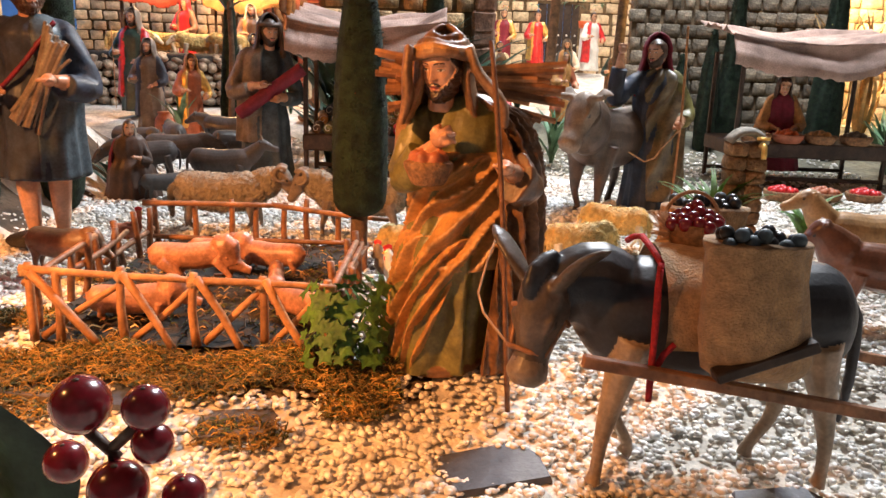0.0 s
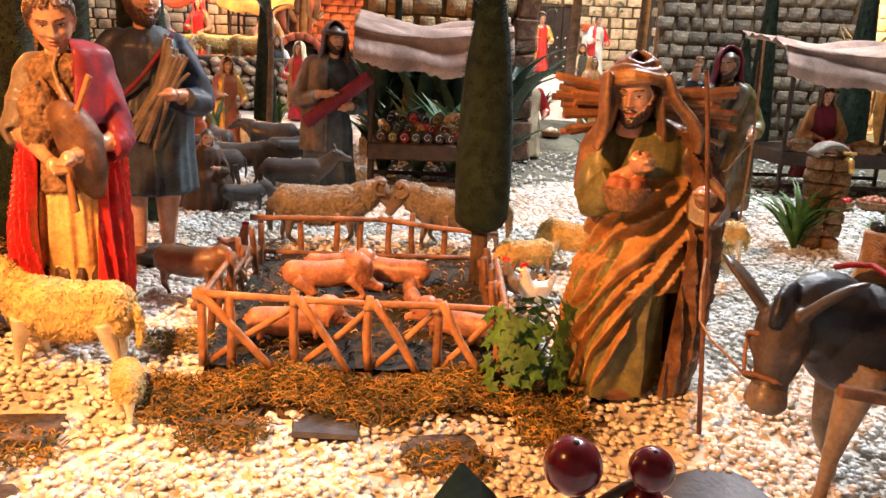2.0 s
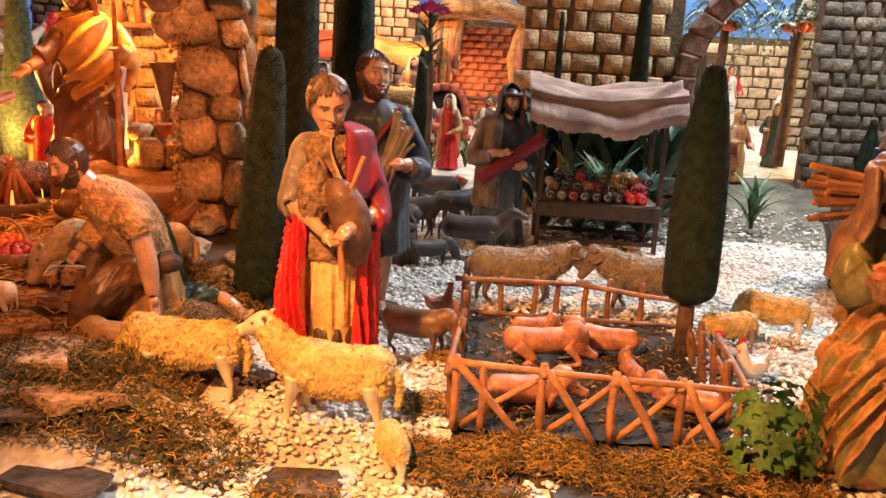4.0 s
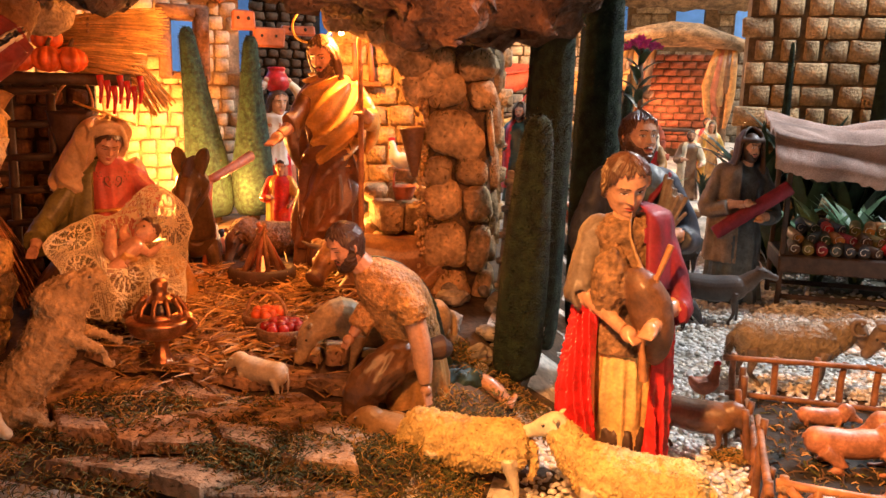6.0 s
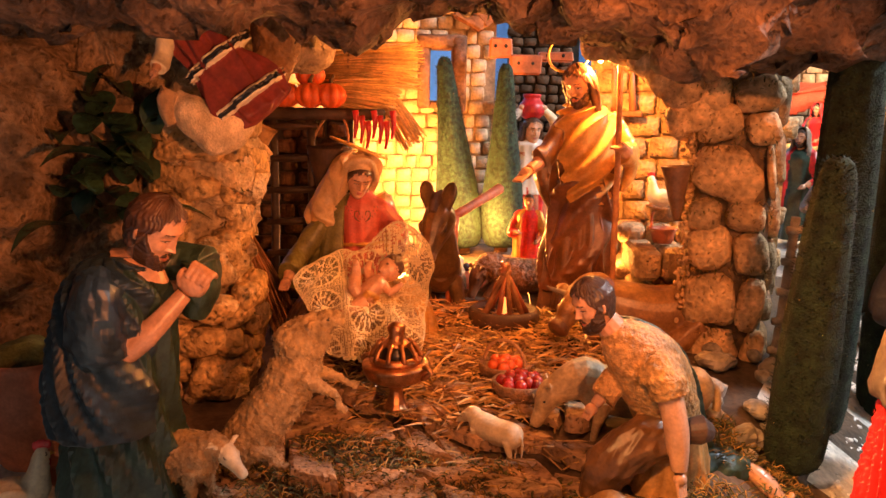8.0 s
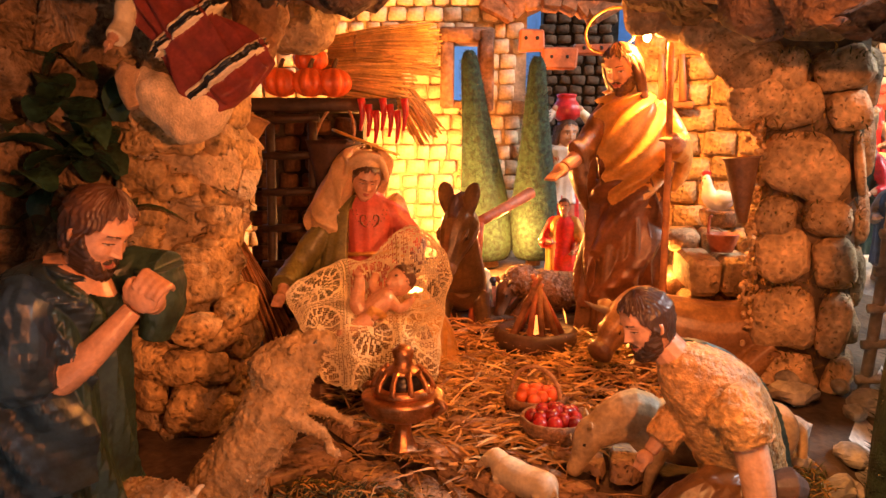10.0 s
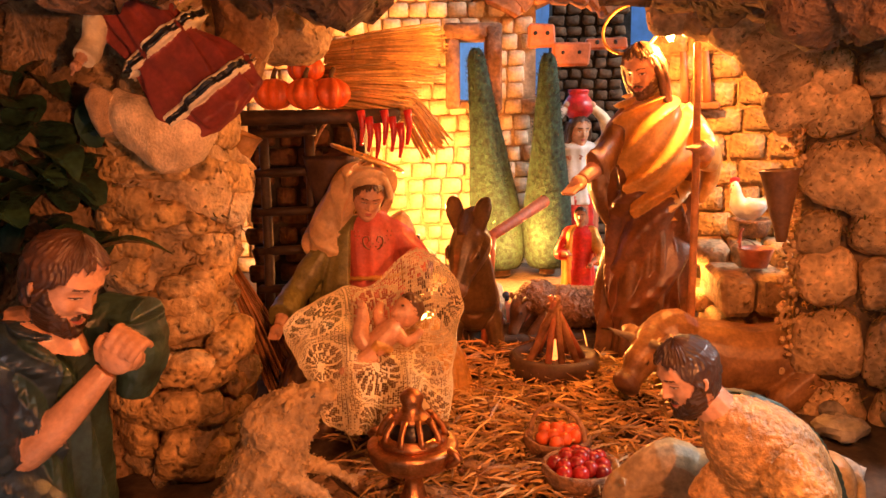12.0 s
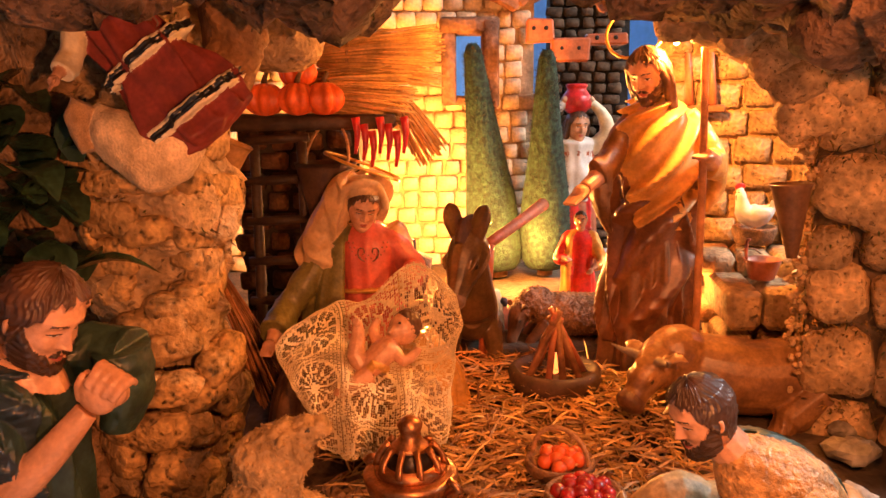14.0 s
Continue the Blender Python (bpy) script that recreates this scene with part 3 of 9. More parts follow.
        line = np.interp(aa, [0, 25, 45, 60, 75, 92, 110, 180], [0.053, 0.051, 0.043, 0.026, 0.004, -0.022, -0.040, -0.046]) + wave
        hm = soft(-0.002, 0.005, Z - line) if hair else Z * 0
        jaw = np.interp(aa, [0, 14, 24, 40, 60, 76, 88, 100], [-0.0435, -0.042, -0.030, -0.027, -0.010, 0.012, 0.006, -0.2])
        bm_ = soft(-0.0025, 0.004, jaw + 0.4 * wave - Z) if beard else Z * 0
        tash = np.exp(-((np.abs(X) - 0.009) / 0.0085) ** 2 - ((Z + 0.0255 + 0.28 * np.abs(X)) / 0.0032) ** 2) * (ca > 0) if beard else Z * 0
        swirl = A * 15 + 2.6 * np.sin(Z * 55 + A * 2.0) + 1.1 * np.sin(Z * 140 - A * 5)
        strand = 0.55 * (1 - 2 * np.abs(np.sin(swirl))) + 0.35 * np.sin(A * 41 + 3.0 * np.sin(Z * 90 + A * 4)) + 0.3 * np.sin(Z * 210 + 5 * np.sin(A * 7))
        curl = np.sin(X * 420 + 2 * np.sin(Z * 300)) * np.sin(Z * 380 + 2 * np.sin(X * 260)) + 0.5 * (1 - 2 * np.abs(np.sin(X * 330 + Z * 120)))
        lift = hm * ((0.004 if hooded else 0.0085) + (0.0012 if hooded else 0.0030 * locks) * strand) + bm_ * (0.0065 + 0.0017 * curl) + tash * (0.0045 + 0.001 * curl)
        N = np.stack([X / 0.05, (Y - 0.004) / 0.058, Z / 0.078], -1)
        N /= np.linalg.norm(N, axis=-1, keepdims=True) + 1e-9
        Pt = np.stack([X, Y, Z], -1) + N * lift[..., None]
        mats_ = [skin, hair or skin, beard or skin, LIP, DBROWN, EYEW]
        ex, ez = np.abs(X) - 0.0205, Z - 0.009 + 0.06 * np.abs(np.abs(X) - 0.0205)
        eye = ((ex / 0.0092) ** 2 + (ez / 0.0036) ** 2 < 1) & (ca > 0)
        low = ez < 0.0036 - 0.0072 * down
        iris = eye & (ex ** 2 + (ez + 0.0004) ** 2 < 0.0031 ** 2)
        lash = (np.abs(ex) < 0.0105) & (np.abs(ez - 0.0036 * np.sqrt(np.clip(1 - (ex / 0.0105) ** 2, 0, 1)) * (1 - 1.7 * down)) < 0.0010) & (ca > 0)
        browm = (np.abs(ex + 0.001) < 0.0125) & (np.abs(Z - 0.0265 + 20 * (ex - 0.001) ** 2) < 0.0019) & (ca > 0)
        lip = (np.abs(X) < 0.0115) & (Z < -0.0285) & (Z > -0.0415) & (((X / 0.0125) ** 2 + ((Z + 0.0345) / 0.0066) ** 2) < 1) & (ca > 0)
        code = np.zeros(Z.shape, int)
        code[lip] = 3
        code[eye & low] = 5
        code[iris & low] = 4
        code[lash] = 4
        code[browm] = 1 if hair else 4
        code[tash > 0.35] = 2
        code[bm_ > 0.5] = 2
        code[hm > 0.5] = 1
        V = [tuple(q) for q in Pt.reshape(-1, 3)]
        by = {}
        for i in range(nv):
            for j in range(nu):
                a, b = i * nu + j, i * nu + (j + 1) % nu
                by.setdefault(int(code[i, j]), []).append((a, b, b + nu, a + nu))
        by.setdefault(0, []).append(tuple(range(nu)))
        by.setdefault(1 if hair else 0, []).append(tuple(nv * nu + j for j in range(nu)))
        # one shared set of points, so that the surface shades as one
        cr, k0 = self.crisp, len(self.crisp.v)
        cr.v += [tuple(self.fine.xf @ Vector(q)) for q in V]
        for c, fs in by.items():
            m = mats_[c]
            if m not in cr.mats:
                cr.mats.append(m)
            cr.f += [tuple(k0 + i for i in q) for q in fs]
            cr.mi += [cr.mats.index(m)] * len(fs)
        if not hooded:
            for sd in (-1, 1):
                self.fine.sweep([(0.047 * sd, -0.004, -0.014), (0.055 * sd, 0.003, -0.006), (0.057 * sd, 0.006, 0.010), (0.051 * sd, -0.002, 0.013), (0.050 * sd, -0.003, 0.002)], [0.0035, 0.005, 0.0048, 0.0036, 0.003], skin, 8)
        if hair and long_:
            for sd in (-1, 1):
                for q in range(5):
                    b = 1.12 + 0.36 * q
                    x0, y0 = 0.052 * math.sin(b) * sd, -0.05 * math.cos(b)
                    self.fine.sweep([(x0 * 0.8, y0 * 0.8 + 0.006, 0.055), (x0 * 1.12, y0 * 1.0 + 0.008, 0.02), (x0 * 1.16 + 0.004 * math.sin(q * 2), y0 * 0.8 + 0.014, -0.03), (x0 * 1.22 - 0.004 * sd, y0 * 0.6 + 0.016, -0.075), (x0 * 1.28 + 0.005 * sd, y0 * 0.5 + 0.012, -0.105 - 0.01 * (q % 2))], [0.008, 0.011, 0.012, 0.011, 0.004], hair, 8, rough=0.12, rs=60)
        self.fine.xf = keep

    def hood(self, m, at=(0, 0, 0.9), opening=52, drop=0.62, wide=0.13, fold=0.05, k=7, s=1.18):
        x, y, z = at
        rings = [(x * 0.3, 0.02, drop, wide, wide * 0.75), (x * 0.5, 0.02, 0.74, wide * 0.95, wide * 0.72), (x * 0.9, y + 0.02, z - 0.10, 0.085 * s, 0.08 * s), (x, y + 0.012, z - 0.03, 0.07 * s, 0.076 * s),
                 (x, y + 0.012, z + 0.03, 0.067 * s, 0.076 * s), (x, y + 0.012, z + 0.075 * s, 0.045 * s, 0.055 * s), (x, y + 0.012, z + 0.096 * s, 0.008, 0.01)]
        self.loft(rings, m, 34, (fold, 0.01), k, 0.4, 0.5, arc=(-90 + opening, 270 - opening))
        edge = []
        for q in (-1, 1):
            for r in rings[1:]:
                a = radians(-90 + q * opening)
                edge.append((r[0] + r[3] * math.cos(a), r[1] + r[4] * math.sin(a), r[2]))
            self.sweep(edge, [0.008] * len(edge), m, 6)
            edge = []

    def cloak(self, m, a0, a1, z0=0.1, top=0.80, r0=0.19, fold=0.12, k=10, ph=0.0, lean=(0, 0), r1=0.135, twist=0.8):
        lx, ly = lean
        rings = []
        for t, r in ((0, r0), (0.3, r0 * 0.92), (0.6, (r0 + r1) / 2), (0.82, r1 * 1.04), (0.91, r1 * 0.9), (0.97, r1 * 0.6), (1.0, 0.05)):
            z = z0 + (top + 0.025 - z0) * t
            rings.append((lx * z / top, ly * z / top, z, r, r * (0.85 if t < 0.6 else 0.72)))
        self.loft(rings, m, 40, (fold, 0.03), k, ph, twist, arc=(a0, a1))

    def swag(self, rings, m, arc, depth=0.03, n=6, dip=0.35, mid=-90, lean=0.0, segs=64, thick=0.03, ph=0.0):
        """Cloth hung between two ends: rings like loft's, with U-shaped folds that sag at the angle mid."""
        smooth = [crom(rings, i / 6) for i in range((len(rings) - 1) * 6 + 1)]
        rows = []
        low, high = arc if isinstance(arc[0], tuple) else (arc, arc)
        for i, (x, y, z, rx, ry) in enumerate(smooth):
            t = i / (len(smooth) - 1)
            a0, a1 = low[0] + (high[0] - low[0]) * t, low[1] + (high[1] - low[1]) * t
            out, inn = [], []
            for j in range(segs + 1):
                ad = a0 + (a1 - a0) * j / segs
                a = radians(ad)
                q = (ad - mid) / max(abs(a1 - mid), abs(a0 - mid), 1)
                w = n * (t - dip * q * q + lean * q) + ph + 0.5 * noise.noise(Vector((q * 1.7, t * 2.5, ph + 3)))
                f = 1 - abs(math.cos(math.pi * w)) ** 1.4
                edge = min(1.0, 6 * t + 0.25, 6 * (1 - t) + 0.25)
                d = depth * (f - 0.5) * edge
                out.append((x + (rx + d) * math.cos(a), y + (ry + d) * math.sin(a), z))
                inn.append((x + max(0.002, rx - thick) * math.cos(a), y + max(0.002, ry - thick) * math.sin(a), z))
            rows.append(out + inn[::-1])
        self.grid(rows, m, closed=True, cap=True)

    def clasp(self, at, d, skin, s=1.0):
        """Two folded fists with interlaced fingers."""
        self.fine = self.fine or MB()
        keep = self.fine.xf
        d = Vector(d).normalized()
        side = d.cross(Vector((0, 0, 1))).normalized()
        up = side.cross(d)
        m = Matrix((side, d, up)).transposed().to_4x4()
        m.translation = at
        self.fine.xf = keep @ m @ Matrix.Scale(s, 4)
        for q in (-1, 1):
            self.fine.ball((0.016 * q, 0, 0), (0.018, 0.034, 0.036), skin, 14, 9)
            self.fine.sweep([(0.018 * q, -0.02, 0.02), (0.014 * q, 0.0, 0.038), (0.004 * q, 0.018, 0.042)], [0.011, 0.010, 0.007], skin, 8)
            for i in range(4):
                z = 0.024 - 0.0165 * i - (0.008 if q > 0 else 0)
                self.fine.sweep([(0.026 * q, 0.014, z + 0.004), (0.022 * q, 0.036, z + 0.002), (-0.004 * q, 0.046, z), (-0.026 * q, 0.034, z - 0.003)], [0.0085, 0.009, 0.0085, 0.006], skin, 8)
        self.fine.xf = keep

    def legs(self, m, skin, z=0.3):
        for s in (-1, 1):
            self.sweep([(0.055 * s, 0, z), (0.055 * s, -0.012, z * 0.6), (0.05 * s, 0.01, 0.03)], [0.045, 0.042, 0.024], skin, 10)
            self.ball((0.055 * s, -0.03, 0.016), (0.026, 0.055, 0.02), m, 10, 7)

    def base(self, m, r=0.16):
        self.loft([(0, 0, -0.01, r, r * 0.8), (0, 0, 0.012, r, r * 0.8), (0, 0, 0.022, r * 0.9, r * 0.7)], m, 20, (0.06, 0.06), 5)


def stand(name, fig, label, at, yaw, h, category="figurine", tilt=(0, 0), voxel=0.0068, m=None):
    FUSE_V = voxel * h
    fig.fine = fig.fine or MB()
    fig.fine.v = [(p[0] * h, p[1] * h, p[2] * h) for p in fig.fine.v]
    fig_m = m or Matrix.Translation(at) @ pose(0, 0, 0, tilt[0], tilt[1], yaw) @ Matrix.Scale(1, 4)
    for i, p in enumerate(fig.v):
        fig.v[i] = (p[0] * h, p[1] * h, p[2] * h)
    ob = put(name, fig, label, category, fig_m)
    FUSE.append((ob, FUSE_V))
    if fig.crisp:
        fig.crisp.v = [(p[0] * h, p[1] * h, p[2] * h) for p in fig.crisp.v]
        CRISP[ob.name] = fig.crisp
    if fig.fine.v:
        FINE[ob.name] = fig.fine
        if h > 0.2 and at[1] < 1.06:
            SCULPT[ob] = 0.0028 * h
    return ob


# ---- kinds of animals: facing +x, body one unit long ----


def beast(body, face=None, legc=None, kind_="sheep", leg=0.42, girth=0.25, head=(0.62, 0.0, 0.62), nod=-35, turn=0, horns=None, ears=0.09, wool=0.0, snout=None, tail=0.3, step=0.07, lying=False, mane=None, neck=0.13, hump=0.0, headsize=1.0, nolegs=(), ear_dir=(-0.10, 0.8, 0.08), muz=None, ear_front=False):
    mb = MB()
    face, legc = face or body, legc or body
    z = (0.24 if lying else leg) + girth * 0.75
    g = girth
    mb.sweep([(-0.52, 0, z + g * 0.1), (-0.44, 0, z + g * 0.08), (-0.25, 0, z), (0.0, 0, z - g * 0.1), (0.22, 0, z + hump * 0.3), (0.40, 0, z + g * 0.1 + hump), (0.50, 0, z + g * 0.15)],
             [(g * 0.35, g * 0.4), (g * 0.78, g * 0.86), (g * 0.9, g * 0.96), (g * 0.95, g * 1.0), (g * 0.9, g * 1.0), (g * 0.74, g * 0.85), (g * 0.35, g * 0.4)], body, 22, sub=4, rough=wool, rs=11)
    hv = Vector(head)
    mb.sweep([(0.34, 0, z + g * 0.2), (0.46, hv.y * 0.3, z + g * 0.45), tuple(hv * 0.55 + Vector((0.48, 0, z + g * 0.6)) * 0.45), tuple(hv)], [(g * 0.6, g * 0.72), (neck * 1.0, neck * 1.35), (neck * 0.82, neck * 1.05), (neck * 0.7, neck * 0.8)], body, 16, sub=3, rough=wool, rs=11)
    keep = mb.xf
    hs = headsize
    mb.xf = Matrix.Translation(hv) @ pose(0, 0, 0, 0, -nod, turn) @ Matrix.Scale(hs, 4)
    sn = snout or (0.30, 0.05)
    mb.sweep([(-0.09, 0, 0), (-0.03, 0, 0.012), (0.06, 0, 0.008), (sn[0] * 0.6, 0, -0.012), (sn[0] * 0.88, 0, -0.02), (sn[0], 0, -0.024)], [(0.05, 0.06), (0.09, 0.10), (0.082, 0.095), (max(0.052, sn[1] * 0.92), max(0.062, sn[1])), (sn[1], sn[1] * 1.05), (sn[1] * 0.55, sn[1] * 0.6)], face, 14, sub=3)
    for s in (-1, 1):
        if ears:
            w = 0.05 if horns == "ox" else 0.032
            up = 0.10 if kind_ in ("donkey",) else (0.02 if kind_ != "pig" else 0.06)
            if kind_ == "donkey":
                b, e = Vector((-0.03, 0.045 * s, 0.06)), Vector((ear_dir[0], ear_dir[1] * s, ear_dir[2])).normalized() * ears * 1.3
                mb.sweep([tuple(b), tuple(b + e * 0.4 + Vector((-0.01, 0, 0.02))), tuple(b + e * 0.75 + Vector((-0.01, 0, 0.015))), tuple(b + e)], [(0.026, 0.022), (0.046, 0.018), (0.036, 0.016), (0.008, 0.006)] if ear_front else [(0.022, 0.026), (0.018, 0.048), (0.016, 0.040), (0.006, 0.008)], face, 10, up=(0.4, 0, 1))
            else:
                mb.sweep([(-0.03, 0.06 * s, 0.05), (-0.04 - ears * 0.2, (0.07 + ears * 0.45) * s, 0.06 + ears * (0.15 + up * 6)), (-0.03 - ears * 0.35, (0.08 + ears * (0.9 if up < 0.1 else 0.5)) * s, 0.05 + ears * (up * 9))], [(0.015, w * 0.6), (0.012, w), (0.004, 0.006)], face, 8, up=(1, 0, 0))
        mb.ball((0.07, 0.066 * s, 0.035), (0.020, 0.014, 0.017), BLACK, 8, 6)
        mb.sweep([(0.03, 0.066 * s, 0.052), (0.07, 0.074 * s, 0.058), (0.11, 0.06 * s, 0.046)], [0.008, 0.012, 0.007], face, 6)
        if muz:
            mb.ball((sn[0] * 0.97, sn[1] * 0.5 * s, -0.012), (0.012, 0.014, 0.014), BLACK, 8, 6)
        if horns == "ram":
            pts = [(-0.02 - 0.075 * math.sin(a) , (0.06 + 0.018 * a) * s, 0.06 + 0.075 * (math.cos(a) - 0.3)) for a in (0.0, 0.9, 1.8, 2.8, 3.8, 4.8)]
            mb.sweep(pts, [0.034, 0.034, 0.03, 0.025, 0.017, 0.006], GREYB, 8)
        elif horns == "goat":
            mb.sweep([(-0.01, 0.03 * s, 0.08), (-0.05, 0.04 * s, 0.17), (-0.13, 0.06 * s, 0.22)], [0.018, 0.013, 0.004], GREYB, 7)
        elif horns == "ox":
            mb.sweep([(-0.02, 0.06 * s, 0.09), (-0.01, 0.15 * s, 0.11), (0.02, 0.19 * s, 0.18)], [0.024, 0.018, 0.005], GREYB, 8)
    if muz:
        mb.sweep([(sn[0] * 0.72, 0, -0.016), (sn[0] * 0.9, 0, -0.021), (sn[0] * 1.03, 0, -0.026)], [(sn[1] * 0.96, sn[1] * 1.0), (sn[1] * 1.12, sn[1] * 1.15), (sn[1] * 0.6, sn[1] * 0.65)], muz, 14)
    if mane:
        mb.sweep([(0.02, 0, 0.11), (-0.06, 0, 0.12), (-0.14, 0, 0.05)], [(0.02, 0.03), (0.03, 0.045), (0.02, 0.03)], mane, 8, rough=0.3, rs=25)
    if kind_ == "pig":
        mb.sweep([(sn[0] - 0.01, 0, -0.024), (sn[0] + 0.012, 0, -0.024)], [sn[1] * 1.05, sn[1]], face, 12, sub=1)
    mb.xf = keep
    if not lying:
        for i, (x, s) in enumerate(((-0.36, -1), (-0.36, 1), (0.32, -1), (0.32, 1))):
            if i in nolegs:
                continue
            dx = step * (1 if i in (0, 3) else -1)
            y = g * 0.52 * s
            b = 0.0
            kx = x + dx * 0.5 + (0.03 if x > 0 else -0.04)
            top = z - g * 0.2
            mb.sweep([(x, y, top), (x + dx * 0.3, y, z - g * 0.75), (kx, y, leg * 0.45), (x + dx, y, 0.05 + b), (x + dx + 0.012, y, 0.0 + b)], [(g * 0.34, g * 0.5), (g * 0.27, g * 0.34), (g * 0.14, g * 0.15), (g * 0.11, g * 0.11), (g * 0.16, g * 0.17)], legc if kind_ in ("sheep", "donkey") else body, 10, sub=3, rough=wool * 0.3, rs=11)
    else:
        for s in (-1, 1):
            mb.sweep([(0.36, g * 0.6 * s, z - g * 0.3), (0.56, g * 0.75 * s, 0.10), (0.44, g * 0.8 * s, 0.06), (0.30, g * 0.8 * s, 0.05)], [g * 0.36, g * 0.2, g * 0.15, g * 0.15], legc, 10, sub=3)
            mb.sweep([(-0.34, g * 0.7 * s, z - g * 0.3), (-0.10, g * 0.95 * s, 0.13), (-0.28, g * 1.0 * s, 0.06), (-0.08, g * 1.0 * s, 0.05)], [g * 0.55, g * 0.36, g * 0.17, g * 0.14], legc, 10, sub=3)
    if kind_ == "pig":
        pts = [(-0.53 - 0.012 * i, 0.035 * math.sin(i * 1.7), z + g * 0.3 + 0.035 * math.cos(i * 1.7)) for i in range(6)]
        mb.sweep(pts, [0.014, 0.008], body, 6)
    elif tail:
        mb.sweep([(-0.50, 0, z + g * 0.3), (-0.56, 0, z + g * 0.05), (-0.57, 0, z - tail * 0.6), (-0.55, 0, z - tail)], [0.03, 0.035 if wool else 0.024, 0.034 if wool else 0.022, 0.012], body, 8, rough=wool, rs=14)
    return mb


def graze(name, mb, label, at, yaw, length, category="animal figurine", group="", tilt=(0, 0), voxel=0.0):
    for i, p in enumerate(mb.v):
        mb.v[i] = (p[0] * length, p[1] * length, p[2] * length)
    ob = put(name, mb, label, category, Matrix.Translation(at) @ pose(0, 0, 0, tilt[0], tilt[1], yaw), group)
    FUSE.append((ob, voxel or max(0.0011, length / 105)))
    return ob


def bird(name, label, at, yaw, size, body, comb=RED, tailm=None):
    mb = MB()
    mb.sweep([(-0.36, 0, 0.62), (-0.28, 0, 0.48), (-0.05, 0, 0.36), (0.2, 0, 0.42), (0.28, 0, 0.62), (0.32, 0, 0.82), (0.34, 0, 0.92)], [(0.02, 0.05), (0.12, 0.13), (0.22, 0.24), (0.2, 0.22), (0.13, 0.13), (0.10, 0.10), (0.04, 0.04)], body, 14, sub=3)
    for i in range(5):
        a = 0.5 + i * 0.22
        mb.leaf((-0.26, 0, 0.48), (-0.26 - 0.42 * math.cos(a), 0.05 * (i - 2), 0.48 + 0.5 * math.sin(a)), 0.07, tailm or body, up=(0, 1, 0.2))
    for s in (-1, 1):
        mb.ball((-0.04, 0.19 * s, 0.42), (0.22, 0.05, 0.13), body, 12, 8)
        mb.sweep([(0.02, 0.08 * s, 0.2), (0.03, 0.08 * s, 0.02), (0.11, 0.09 * s, 0.0)], [0.03, 0.02, 0.012], GOLD, 6)
        mb.ball((0.38, 0.06 * s, 0.86), 0.018, BLACK, 6, 5)
        mb.ball((0.40, 0.03 * s, 0.74), (0.03, 0.02, 0.06), comb, 8, 6)
    mb.sweep([(0.42, 0, 0.85), (0.5, 0, 0.82)], [0.03, 0.004], GOLD, 6, sub=1)
    for i in range(4):
        mb.ball((0.26 + 0.05 * i, 0, 0.96 + 0.02 * math.sin(i * 1.1)), (0.035, 0.018, 0.06), comb, 8, 6)
    return graze(name, mb, label, at, yaw, size)


# ---- kinds of plants ----


def cypress(at, h, r, label, m=None, trunk=0.0, yaw=0, taper=0.55, tilt=(0, 0), shape=None):
    """A flocked bottle-brush cypress: core and thousands of short bristles."""
    m = m or BRUSH
    t = thing("cypress_tree", at, label, "tree", yaw)
    t.matrix_world = Matrix.Translation(at) @ pose(0, 0, 0, tilt[0], tilt[1], yaw)
    tr = MB()
    tr.sweep([(0, 0, -0.01), (0, 0, trunk + 0.03)], [r * 0.33, r * 0.3], BARK, 10)
    part("trunk", tr, t)
    prof = shape or ((0, 0.45), (0.03, 0.85), (0.12, 1.0), (0.4, 0.95), (0.7, 0.82), (0.9, taper), (0.98, taper * 0.7), (1.0, 0.1))

    def rad(u):
        for (a, p), (b, q) in zip(prof, prof[1:]):
            if u <= b:
                return r * (p + (q - p) * (u - a) / (b - a))
        return 0.0
    cr = MB()
    cr.loft([(0, 0, trunk + h * u, rad(u), rad(u)) for u, _ in prof], m, 36, (0.03, 0.03), 6, jit=0.10)
    verts, faces = [], []
    count = int(1500 * h * r / (0.3 * 0.03))
    for i in range(min(int(count * 1.7), 6000)):
        u, a = random.random(), random.uniform(0, 2 * math.pi)
        q = rad(u)
        p = Vector((q * math.cos(a), q * math.sin(a), trunk + h * u))
        d = Vector((math.cos(a), math.sin(a), random.uniform(0.1, 0.9))).normalized() * random.uniform(0.003, 0.0068)
        s = Vector((-math.sin(a), math.cos(a), random.uniform(-0.5, 0.5))) * 0.0008
        o = len(verts)
        verts += [tuple(p - s), tuple(p + s), tuple(p + d)]
        faces.append((o, o + 1, o + 2))
    cr.add(verts, faces, m)
    verts, faces = [], []
    for i in range(int(min(count, 3500) * 0.10)):
        u, a = random.random(), random.uniform(0, 2 * math.pi)
        q = rad(u) + 0.0012
        p = Vector((q * math.cos(a), q * math.sin(a), trunk + h * u))
        o = len(verts)
        verts += [tuple(p + Vector([random.uniform(-1, 1) for _ in range(3)]).normalized() * 0.0008) for _ in range(3)]
        faces.append((o, o + 1, o + 2))
    cr.add(verts, faces, GLITTER)
    part("crown", cr, t)
    return t


